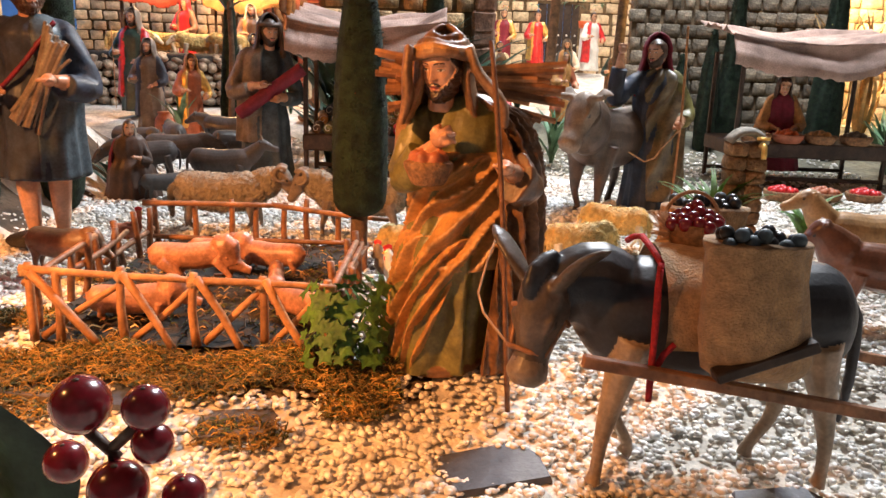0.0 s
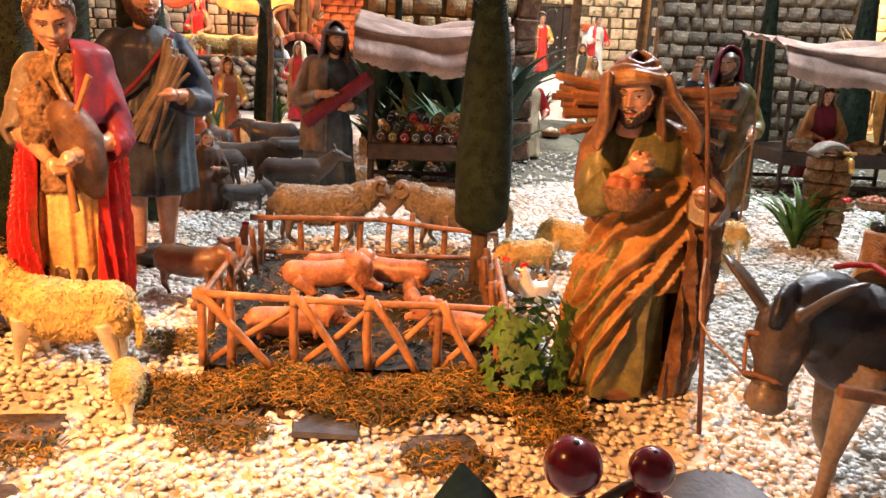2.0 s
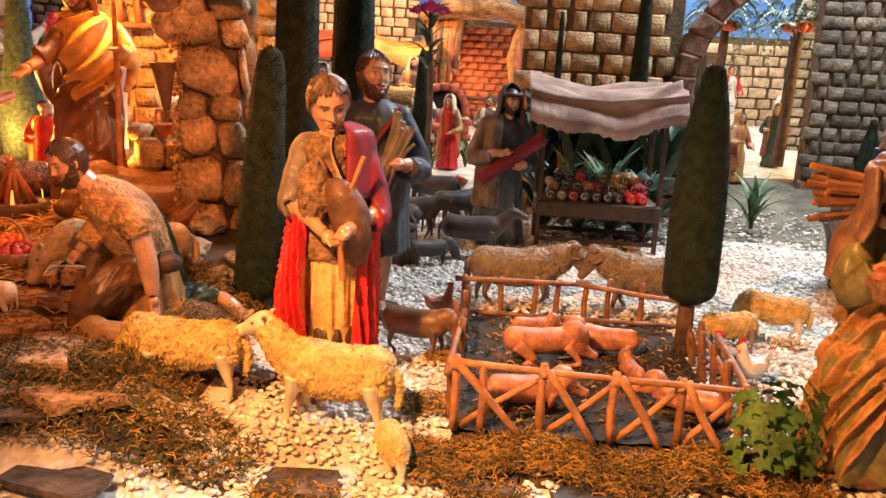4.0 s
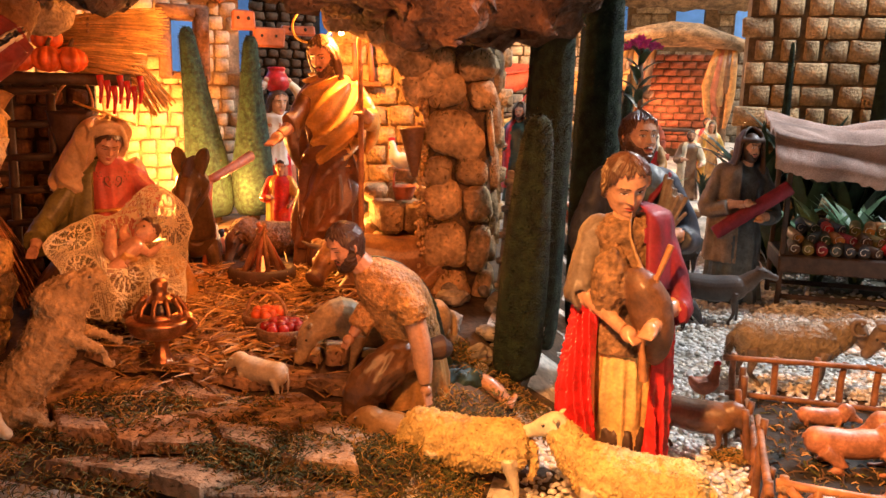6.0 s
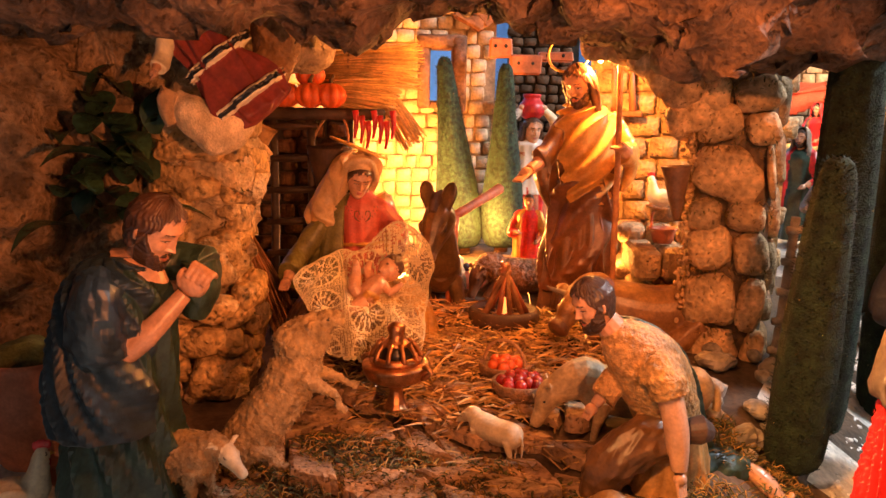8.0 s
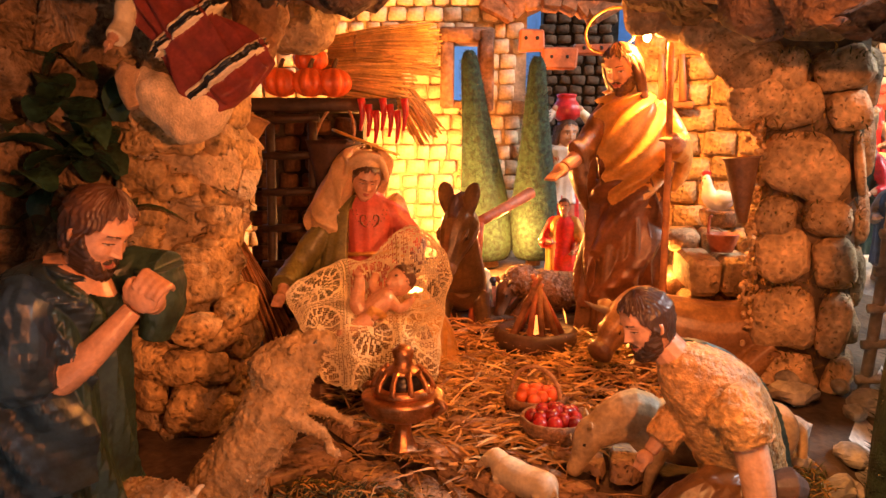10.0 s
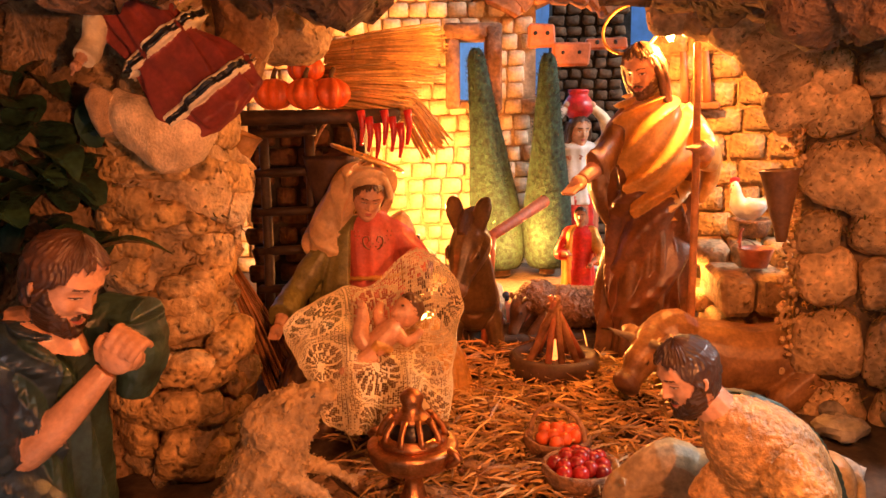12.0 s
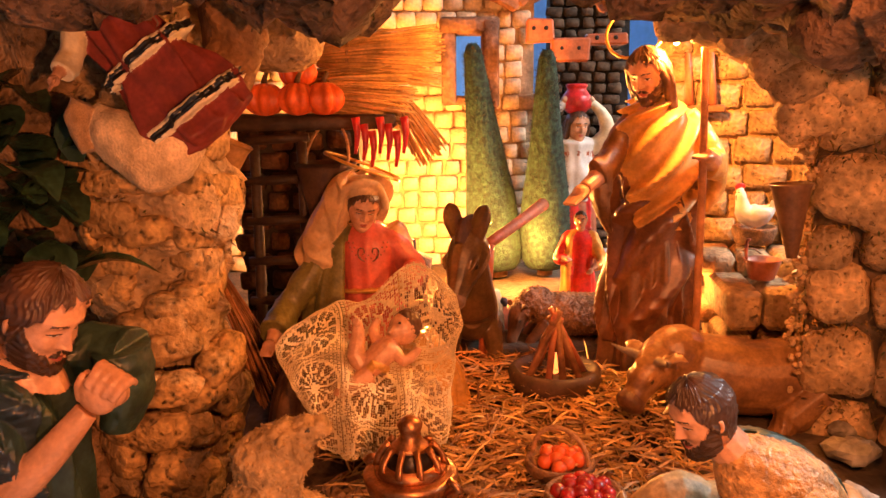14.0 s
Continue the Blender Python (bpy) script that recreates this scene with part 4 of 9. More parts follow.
def tuft(name, at, label, n, length, width, m, spread=0.7, lift=0.8, category="plant", pot=None):
    """A rosette of arching blades."""
    t = thing(name, at, label, category)
    for i in range(n):
        a = 2 * math.pi * i / n * 2.4 + random.uniform(-0.2, 0.2)
        L = length * random.uniform(0.7, 1.1)
        sp = spread * random.uniform(0.5, 1.2)
        d = Vector((math.cos(a) * sp, math.sin(a) * sp, lift * random.uniform(0.6, 1.1))).normalized() * L
        mb = MB()
        mb.leaf((0, 0, 0), tuple(d), width * random.uniform(0.8, 1.2), m, bend=random.uniform(0.1, 0.28), n=6)
        part("leaf", mb, t)
    return t


def tumble(name, pts, n, mats, size, label, category, flat=0.6, kind="stuff", height=0.0, thin=0.07, bend=1.0):
    """Loose short strands strewn over an area; pts gives a random place."""
    mb = MB()
    for i in range(n):
        x, y = pts()
        z = ground(x, y) + random.uniform(0, height)
        a = random.uniform(0, 2 * math.pi)
        L = size * random.uniform(0.5, 1.3)
        lift = random.uniform(-0.15, 1.0) * (1 - flat)
        d = Vector((math.cos(a), math.sin(a), lift)) * L
        side = Vector((-math.sin(a), math.cos(a), 0.3)) * L * random.uniform(-0.3, 0.3) * bend
        p = Vector((x, y, z + 0.001))
        w = size * thin
        q = p + d * 0.5 + side + Vector((0, 0, L * 0.2 * bend))
        e = p + d
        u, v = Vector((-math.sin(a) * w, math.cos(a) * w, 0)), Vector((0, 0, w))
        vs = [p - u, p + u, p + v * 1.5, q - u, q + u, q + v * 1.5, e]
        mb.add([tuple(k) for k in vs], [(0, 1, 4, 3), (1, 2, 5, 4), (2, 0, 3, 5), (3, 4, 6), (4, 5, 6), (5, 3, 6)], random.choice(mats))
    return put(name, mb, label, category, kind=kind, smooth=False)

# ---- stable: rock, walls ----


def rock_mass(name, pts, radii, m, label, rough=0.35, rs=9.0, segs=72, up=(0, 0, 1), craggy=1.0):
    mb = MB()
    mb.sweep(pts, radii, m, segs, up, sub=14, rough=rough, rs=rs)
    for i, p in enumerate(mb.v):
        v = Vector(p)
        d = Vector((noise.noise(v * 24 + Vector((5, 0, 0))), noise.noise(v * 24), noise.noise(v * 24 + Vector((0, 9, 0))))) * 0.020
        e = Vector((noise.noise(v * 62 + Vector((5, 0, 0))), noise.noise(v * 62), noise.noise(v * 62 + Vector((0, 9, 0))))) * 0.011
        r = abs(noise.noise(v * 38)) * 0.012
        mb.v[i] = tuple(v + (d + e - Vector((r, -r, r))) * craggy)
    return put(name, mb, label, "rock", kind="structure")


rock_mass("rock_overhang", [(-1.30, 0.36, 0.56), (-1.14, 0.46, 0.555), (-1.0, 0.56, 0.540), (-0.93, 0.63, 0.536), (-0.85, 0.70, 0.566), (-0.78, 0.79, 0.545), (-0.70, 0.88, 0.535), (-0.62, 0.95, 0.535), (-0.575, 1.0, 0.57)],
          [(0.11, 0.07), (0.12, 0.075), (0.12, 0.07), (0.12, 0.068), (0.12, 0.07), (0.12, 0.068), (0.12, 0.066), (0.10, 0.07), (0.05, 0.05)], ROCKD, "brown cork-bark overhang roofing the stable grotto", 0.30, 12, craggy=1.25)
rock_mass("rock_lip", [(-0.80, 0.72, 0.55), (-0.74, 0.73, 0.53), (-0.69, 0.745, 0.515), (-0.645, 0.75, 0.487), (-0.615, 0.745, 0.462)], [(0.06, 0.05), (0.065, 0.055), (0.06, 0.05), (0.05, 0.052), (0.024, 0.034)], ROCKD, "brown cork-bark lip hanging at the end of the overhang", 0.3, 14, craggy=1.1)
# Added mass over the stable, there to keep the ceiling lamp's light out.
rock_mass("rock_vault", [(-1.62, 0.86, 0.66), (-1.35, 0.84, 0.645), (-1.05, 0.90, 0.635), (-0.80, 1.02, 0.635), (-0.66, 1.10, 0.63)], [(0.34, 0.07), (0.34, 0.07), (0.27, 0.065), (0.2, 0.06), (0.12, 0.05)], ROCKD, "dark cork-bark vault added over the stable to block light from above", 0.12, 12)
rock_mass("rock_pillar", [(-1.19, 0.70, 0.0), (-1.185, 0.695, 0.12), (-1.18, 0.69, 0.25), (-1.18, 0.685, 0.36), (-1.17, 0.68, 0.46), (-1.16, 0.68, 0.56)],
          [(0.06, 0.055), (0.052, 0.05), (0.05, 0.05), (0.055, 0.055), (0.062, 0.06), (0.08, 0.075)], ROCKL, "pale ochre rock pillar at the mouth of the grotto", 0.25, 16, up=(0, 1, 0))
rock_mass("rock_bank", [(-1.33, 0.66, -0.02), (-1.32, 0.66, 0.15), (-1.30, 0.66, 0.35), (-1.27, 0.66, 0.60)], [(0.10, 0.09), (0.10, 0.08), (0.09, 0.08), (0.1, 0.09)], ROCK, "rough brown rock behind the leafy plant", 0.3, 12, up=(0, 1, 0))
rock_mass("rock_cliff", [(-1.52, 0.50, -0.05), (-1.52, 0.52, 0.15), (-1.50, 0.55, 0.35), (-1.46, 0.56, 0.55), (-1.42, 0.58, 0.70)],
          [(0.22, 0.24), (0.21, 0.23), (0.20, 0.22), (0.22, 0.24), (0.2, 0.2)], ROCK, "rough brown cork cliff beside the grotto", 0.3, 8, up=(0, 1, 0))


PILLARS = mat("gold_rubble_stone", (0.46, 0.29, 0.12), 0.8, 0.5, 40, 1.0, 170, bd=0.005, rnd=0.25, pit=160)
rub = thing("pillar_rubble", (-1.185, 0.69, 0.0), "yellowish rubble stones set into the grotto pillar", "rock", kind="structure")
rr_ = random.Random(17)
for k in range(46):
    a = radians(rr_.uniform(-115, 35))
    z = 0.10 + 0.30 * (k + 0.5) / 46
    mb = MB()
    w, h = rr_.uniform(0.016, 0.030), rr_.uniform(0.010, 0.019)
    mb.ball((0, 0, 0), (1, 1, 1), PILLARS, 18, 11)
    q = rr_.uniform(0, 40)
    vs = []
    for x, y, zz in mb.v:
        v = Vector([math.copysign(abs(c) ** 0.62, c) * e for c, e in zip((x, y, zz), (w, 0.012, h))])
        vs.append(tuple(v * (1 + 0.32 * noise.noise(v * 45 + Vector((q, 0, 0))) + 0.14 * noise.noise(v * 140 + Vector((q, 0, 0))))))
    mb.v = vs
    R_ = 0.050 + 0.006 * math.sin(z * 40)
    part("stone", mb, rub, m=pose(R_ * math.cos(a), R_ * math.sin(a), z, rr_.uniform(-10, 10), rr_.uniform(-14, 14), math.degrees(a) + 90))


def block_wall(name, at, yaw, w, h, d, bw, bh, body, brick, label, holes=(), gap=0.12, jit=0.05, proud=0.004, limit=300, both=False, skew=0.3, brick_name="brick", cut=None):
    """A thick wall with every brick a raised piece on its front; holes are (x0, x1, z0, z1)."""
    t = thing(name, at, label, "wall", yaw, kind="structure")
    core = MB()
    xs = sorted({-w / 2, w / 2, *[q for o in holes for q in o[:2]]})
    zs = sorted({0, h, *[q for o in holes for q in o[2:]]})
    for x0, x1 in zip(xs, xs[1:]):
        for z0, z1 in zip(zs, zs[1:]):
            cx, cz = (x0 + x1) / 2, (z0 + z1) / 2
            if not any(a < cx < b and c < cz < e for a, b, c, e in holes):
                core.box((cx, d / 2, cz), (x1 - x0, d, z1 - z0), body, bev=0.0)
    part("wall_core", core, t, smooth=False)
    data = []
    for k in range(6):
        mb = MB()
        mb.box((0, 0, 0), (bw * (1 - gap), 0.012, bh * (1 - gap * 1.3)), brick, bev=0.25, jit=jit * 3)
        data.append(mb.mesh(brick_name, True))
    rest, count = MB(), 0
    for r in range(int(h / bh)):
        z = (r + 0.5) * bh
        x = -w / 2 + bw * (0.5 if r % 2 else 0.25)
        while x < w / 2 - bw * 0.2:
            sx = random.uniform(1 - skew, 1 + skew * 0.3)
            cx = x
            x += bw * (0.5 + sx / 2)
            if cut and not cut(cx, z):
                continue
            if any(a - bw * 0.3 < cx < b + bw * 0.3 and c - bh * 0.4 < z < e + bh * 0.4 for a, b, c, e in holes):
                continue
            m = pose(cx, -proud + random.uniform(-0.0015, 0.0015), z, random.uniform(-3, 3), random.uniform(-2, 2), random.uniform(-3, 3)) @ Matrix.Diagonal((sx, 1, random.uniform(0.92, 1.03), 1))
            if count < limit:
                piece(brick_name, random.choice(data), t, m)
            else:
                rest.xf = m
                rest.box((0, 0, 0), (bw * (1 - gap), 0.012, bh * (1 - gap * 1.3)), brick, bev=0.25, jit=jit * 3)
            count += 1
    if rest.v:
        tagged(part("bricks", rest, t), kind="stuff")
    return t


back_wall = block_wall("wall_1", (-1.418, 1.252, 0.12), 36, 0.49, 0.52, 0.05, 0.030, 0.025, MORTARL, BRICKC, "cream stone-block back wall of the stable with a small window", holes=((0.122, 0.166, 0.298, 0.392),), limit=300, gap=0.06)
TERRAW = mat("weathered_terracotta", (0.42, 0.19, 0.085), 0.8, 0.4, 45, 1.0, 170, rnd=0.25)
FRAMEW = mat("reddish_timber", (0.24, 0.12, 0.065), 0.75, 0.45, 40, 1.0, 160, bd=0.003)
fr = MB()
for c, s in (((0.113, -0.010, 0.345), (0.022, 0.05, 0.12)), ((0.176, -0.012, 0.345), (0.024, 0.06, 0.13)), ((0.145, -0.014, 0.402), (0.09, 0.05, 0.024)), ((0.144, -0.004, 0.291), (0.05, 0.04, 0.012))):
    fr.box(c, s, FRAMEW, bev=0.18, jit=0.05)
part("window_frame", fr, back_wall, "rough brown timber window surround")
pier_back = block_wall("wall_10", (-1.27, 1.70, 0.12), 34, 0.15, 0.54, 0.06, 0.03, 0.02, SOIL, BARK, "dark brick tower pier behind the stable", limit=40)
side_wall = block_wall("wall_2", (-0.812, 1.225, 0.10), 22, 0.26, 0.40, 0.03, 0.046, 0.030, STONE, STONE, "ochre brick side wall of the stable", limit=160, gap=0.055)


lintel = thing("brick_lintel", (-1.19, 1.42, 0.565), "orange brick arch bridging the gap behind the stable", "arch", 36, kind="structure")
for i in range(7):
    a = radians(150 - 20 * i)
    mb = MB()
    mb.box((0, 0, 0), (0.034, 0.05, 0.06), TERRAW, bev=0.14, jit=0.08)
    part("brick", mb, lintel, m=pose(0.10 * math.cos(a), 0, 0.05 * math.sin(a) - 0.02, 0, 90 - math.degrees(a), 0), smooth=False)


def column_wall():
    """Rough stone jamb beside the stable mouth: large rounded field stones bedded in dark mortar."""
    t = thing("wall_3", (-0.705, 0.985, 0.03), "jamb wall of large rounded ochre field stones", "wall", 14, kind="structure")
    core = MB()
    core.box((0.012, 0.045, 0.23), (0.080, 0.085, 0.47), MORTAR, bev=0.1, jit=0.03)
    part("wall_core", core, t, smooth=False)
    rnd = random.Random(4)

    def field_stone(w, d, h):
        mb = MB()
        mb.ball((0, 0, 0), (1, 1, 1), STONE, 18, 10)
        q = rnd.uniform(0, 50)
        out = []
        for x, y, z in mb.v:
            x, y, z = [math.copysign(abs(c) ** 0.58, c) for c in (x, y, z)]
            v = Vector((x * w, y * d, z * h))
            out.append(tuple(v * (1 + 0.26 * noise.noise(v * 38 + Vector((q, 0, 0))) + 0.10 * noise.noise(v * 120 + Vector((q, 0, 0))))))
        mb.v = out
        return mb

    for face in range(2):
        z = 0.012
        while z < 0.45:
            hh = rnd.uniform(0.030, 0.064)
            lim = 0.055 if face == 0 else 0.045
            x = -0.030 if face == 0 else -0.03
            while x < lim - 0.008:
                ww = min(rnd.uniform(0.032, 0.075), lim - x)
                m = pose(x + ww / 2, 0.002, z + hh / 2 + rnd.uniform(-0.003, 0.003), rnd.uniform(-8, 8), rnd.uniform(-18, 18), rnd.uniform(-8, 8)) if face == 0 else pose(0.05, x + ww / 2 + 0.04, z + hh / 2, 0, 0, 90)
                part("stone", field_stone(ww * 0.5, 0.014, hh * 0.5), t, m=m)
                x += ww + 0.003
            z += hh + 0.002
    for i in range(6):
        a = radians(14 + i * 14)
        part("stone", field_stone(0.030, 0.024, 0.021), t, m=pose(-0.15 + 0.125 * math.cos(a), 0.012, 0.34 + 0.12 * math.sin(a), 0, -math.degrees(a), 0))
    grit = MB()
    for i in range(520):
        z = rnd.uniform(0.0, 0.44)
        x = -0.032 + rnd.gauss(0, 0.004)
        grit.ball((x, rnd.uniform(-0.008, 0.03), z), (rnd.uniform(0.0015, 0.004), rnd.uniform(0.0015, 0.004), rnd.uniform(0.0015, 0.004)), STONE, 6, 4)
    tagged(part("mortar_grit", grit, t, "glittering gritty mortar seam", smooth=False), kind="stuff")
    tuftm = MB()
    for i in range(900):
        z, x = rnd.choice((0.06, 0.13, 0.20, 0.27, 0.34, 0.40)) + rnd.gauss(0, 0.008), rnd.uniform(-0.03, 0.055)
        p = Vector((x, -0.006 + rnd.uniform(-0.006, 0.003), z))
        d = Vector((rnd.uniform(-1, 1), rnd.uniform(-1, 0), rnd.uniform(-0.6, 1))) * 0.007
        tuftm.leaf(tuple(p), tuple(p + d), 0.0009, MOSS if i % 3 else MOSSD, n=2)
    tagged(part("moss", tuftm, t, "dry moss stuffed between the stones"), kind="stuff")


column_wall()
led = thing("stone_ledge", (-0.775, 1.085, 0.10), "rough ochre stone ledge between the side wall and the jamb", "ledge", 30, kind="structure")
for i in range(4):
    for k, (zz, dz) in enumerate(((0.05, 0.10), (0.122, 0.042))):
        mb = MB()
        mb.box((0, 0, 0), (0.030, 0.10 - 0.012 * (1 - k), dz - 0.003), STONE, bev=0.16, jit=0.09)
        part("stone", mb, led, m=pose(-0.044 + 0.031 * i, 0.012 * (1 - k), zz, 0, 0, 3 * (i % 2)), smooth=False)

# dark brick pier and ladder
# Pier brick and broom straw are darkened: the loft's shade is in their colour.
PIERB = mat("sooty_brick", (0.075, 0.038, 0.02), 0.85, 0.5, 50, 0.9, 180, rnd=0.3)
BROOMS = mat("broom_straw", (0.30, 0.13, 0.045), 0.6, 0.35, 60, 0.2, 300, rnd=0.35)
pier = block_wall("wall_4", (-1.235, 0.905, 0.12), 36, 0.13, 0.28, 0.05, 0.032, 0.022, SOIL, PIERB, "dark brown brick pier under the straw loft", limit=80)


def ladder(at, yaw, h, w, n, label, tilt=0, wood=None):
    t = thing("ladder", at, label, "ladder", yaw)
    t.matrix_world = Matrix.Translation(at) @ pose(0, 0, 0, tilt, 0, yaw)
    for s in (-1, 1):
        mb = MB()
        mb.sweep([(w / 2 * s, 0, 0), (w / 2 * s + 0.002, 0, h / 2), (w / 2 * s, 0, h)], [0.0055, 0.005], wood or WOODD, 8)
        part("rail", mb, t)
    for i in range(n):
        z = h * (i + 0.6) / n
        mb = MB()
        mb.sweep([(-w / 2 - 0.008, -0.002, z), (w / 2 + 0.008, -0.002, z + 0.002)], [0.0045, 0.0045], wood or WOODD, 8)
        part("rung", mb, t)
    return t


ladder((-1.165, 0.805, 0.125), 36, 0.27, 0.045, 7, "dark wooden ladder leaning against the brick pier", -4)
ladder((-0.634, 1.028, 0.06), 36, 0.24, 0.032, 7, "pale grey miniature ladder leaning by the stone jamb", 8, STONEG)
loft = thing("loft_shelf", (-1.17, 0.86, 0.395), "dark rough plank loft carrying straw and pumpkins", "shelf", 36)
for i in range(4):
    mb = MB()
    mb.box((0, -0.03 + 0.022 * i, 0), (0.17, 0.02, 0.014), WOODD, bev=0.2, jit=0.05)
    part("plank", mb, loft)


def bundle(name, at, yaw, n, length, r, m, label, category, fan=0.5, roll=0):
    t = thing(name, at, label, category)
    t.matrix_world = Matrix.Translation(at) @ pose(0, 0, 0, 0, roll, yaw)
    for i in range(n):
        mb = MB()
        a, q = random.uniform(0, 6.28), r * math.sqrt(random.random())
        s = Vector((0, q * math.cos(a), q * math.sin(a)))
        e = Vector((length * random.uniform(0.85, 1.1), q * math.cos(a) * (1 + fan * 3), q * math.sin(a) * (1 + fan * 3)))
        mb.sweep([tuple(s), tuple((s + e) / 2 + Vector((0, 0, 0.002))), tuple(e)], [0.0011, 0.0008], m, 5, sub=1)
        part("stalk", mb, t)
    mb = MB()
    mb.sweep([(0.03, r * 1.1 * math.cos(a), r * 1.1 * math.sin(a)) for a in [i * 0.7 for i in range(10)]], [0.0015] * 10, ROPE, 6, sub=1)
    part("twine_band", mb, t)
    return t


bundle("straw_sheaf", (-1.17, 0.845, 0.425), 34, 150, 0.105, 0.016, STRAW, "bound bundle of golden straw lying on the loft", "straw sheaf", 0.35, 3)
bundle("straw_sheaf", (-1.16, 0.865, 0.455), 30, 130, 0.11, 0.014, STRAW, "bound bundle of golden straw lying on the loft", "straw sheaf", 0.4)
bundle("straw_sheaf", (-1.10, 0.895, 0.425), 30, 60, 0.075, 0.010, STRAW, "loose tail of straw drooping from the loft", "straw sheaf", 0.3, 55)


def pumpkin(at, r):
    t = thing("pumpkin", at, "small ribbed orange pumpkin on the loft", "pumpkin", random.uniform(0, 90), group="pumpkins on the loft")
    rows = []
    mb = MB()
    for i in range(11):
        ph = math.pi * (i / 10 - 0.5)
        rows.append([(r * (0.06 + math.cos(ph)) * (0.74 + 0.26 * abs(math.cos(4 * a)) ** 0.6) * math.cos(a), r * (0.06 + math.cos(ph)) * (0.74 + 0.26 * abs(math.cos(4 * a)) ** 0.6) * math.sin(a), r * 0.8 + 0.8 * r * math.sin(ph)) for a in [j * 2 * math.pi / 48 for j in range(48)]])
    mb.grid(rows, PUMPKIN)
    part("fruit", mb, t)
    st = MB()
    st.sweep([(0, 0, r * 1.5), (0.001, 0, r * 1.8), (0.004, 0, r * 2.1)], [0.003, 0.002], BARK, 7)
    part("stem", st, t)


for p in ((-1.168, 0.800, 0.402), (-1.142, 0.816, 0.402), (-1.124, 0.832, 0.402)):
    pumpkin(p, 0.0185)
pumpkin((-1.153, 0.829, 0.427), 0.017)

# stable floor slabs
rnd = random.Random(7)
slabs = thing("rock_floor", (0, 0, 0), "cracked flat tan rock slabs before the grotto", "rock", kind="structure")
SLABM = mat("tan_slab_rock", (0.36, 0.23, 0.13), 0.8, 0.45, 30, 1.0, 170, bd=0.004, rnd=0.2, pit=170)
NX, NY = 8, 6
grid = [[(-1.06 + 0.060 * i + rnd.uniform(-0.027, 0.027) + (0.026 if j % 2 else 0), 0.545 + 0.042 * j + rnd.uniform(-0.018, 0.018)) for i in range(NX + 1)] for j in range(NY + 1)]
for j in range(NY):
    for i in range(NX):
        q = [grid[j][i], grid[j][i + 1], grid[j + 1][i + 1], grid[j + 1][i]]
        cx, cy = sum(p[0] for p in q) / 4, sum(p[1] for p in q) / 4
        if cx > -0.645 - 0.018 * j or rnd.random() < (0.08 if j < 5 else 0.5):
            continue
        tilt = (rnd.uniform(-0.10, 0.10), rnd.uniform(-0.10, 0.10))
        top, rim, foot = [], [], []
        for k in range(28):
            e, u = k // 7, (k % 7) / 7
            px = q[e][0] + (q[(e + 1) % 4][0] - q[e][0]) * u - cx
            py = q[e][1] + (q[(e + 1) % 4][1] - q[e][1]) * u - cy
            s = 0.93 + 0.10 * noise.noise(Vector((cx * 90 + px * 120, cy * 90 + py * 120, 0)))
            z = 0.005 + tilt[0] * px + tilt[1] * py + 0.0016 * noise.noise(Vector((px * 160, py * 160, i + 7 * j)))
            top.append((px * s * 0.80, py * s * 0.80, z + 0.0015))
            rim.append((px * s * 0.94, py * s * 0.94, z))
            foot.append((px * s, py * s, -0.006))
        mb = MB()
        mb.grid([foot, rim, top], SLABM)
        part("slab", mb, slabs, m=pose(cx, cy, ground(cx, cy) + rnd.uniform(-0.002, 0.002)), smooth=False)


def area(cx, cy, rx, ry):
    def f():
        a, q = random.uniform(0, 6.283), math.sqrt(random.random())
        return cx + rx * q * math.cos(a), cy + ry * q * math.sin(a)
    return f


tumble("straw", area(-0.93, 0.85, 0.17, 0.14), 2300, [STRAW, STRAW, STRAW, WICKER], 0.034, "scattered golden straw on the stable floor", "straw", 0.62, height=0.012, thin=0.03, bend=0.2)
tumble("straw", area(-0.93, 0.84, 0.16, 0.12), 500, [STRAW], 0.018, "flat chaff and cut stalks on the stable floor", "straw", 0.85, height=0.008, thin=0.075, bend=0.2)
tumble("straw", area(-0.86, 0.70, 0.14, 0.06), 160, [STRAW], 0.026, "loose straw stalks on the rock slabs", "straw", 0.8, height=0.006, thin=0.03, bend=0.2)

# ---- the holy family and shepherds ----
PEACOCK = paint("peacock_paint", (0.022, 0.04, 0.055), 0.35, 0.4)
HONEY = paint("honey_paint", (0.60, 0.32, 0.08), 0.33, 0.25)
COPPERP = paint("russet_paint", (0.15, 0.06, 0.024), 0.32, 0.35)
VEIL = paint("pale_veil_paint", (0.66, 0.44, 0.22), 0.42, 0.2)
HEADC = paint("headcloth_paint", (0.26, 0.13, 0.055), 0.5, 0.4)
UMBER = paint("umber_paint", (0.15, 0.07, 0.028), 0.40, 0.35)
f = Fig()
f.robe(ROSE, 0.22, 0.105, 0.115, 0.12, 9, z0=0.0, top=0.70, lean=(-0.01, 0))
f.loft([(-0.20, -0.14, -0.16, 0.19, 0.15), (-0.20, -0.14, 0.0, 0.18, 0.14), (-0.19, -0.11, 0.16, 0.15, 0.12), (-0.13, -0.04, 0.30, 0.10, 0.09)], BROWN, 40, (0.14, 0.05), 8)
f.loft([(0.17, -0.10, -0.06, 0.18, 0.14), (0.18, -0.10, 0.04, 0.18, 0.14), (0.18, -0.09, 0.18, 0.15, 0.12), (0.14, -0.05, 0.32, 0.09, 0.08)], HONEY, 52, (0.20, 0.06), 15)
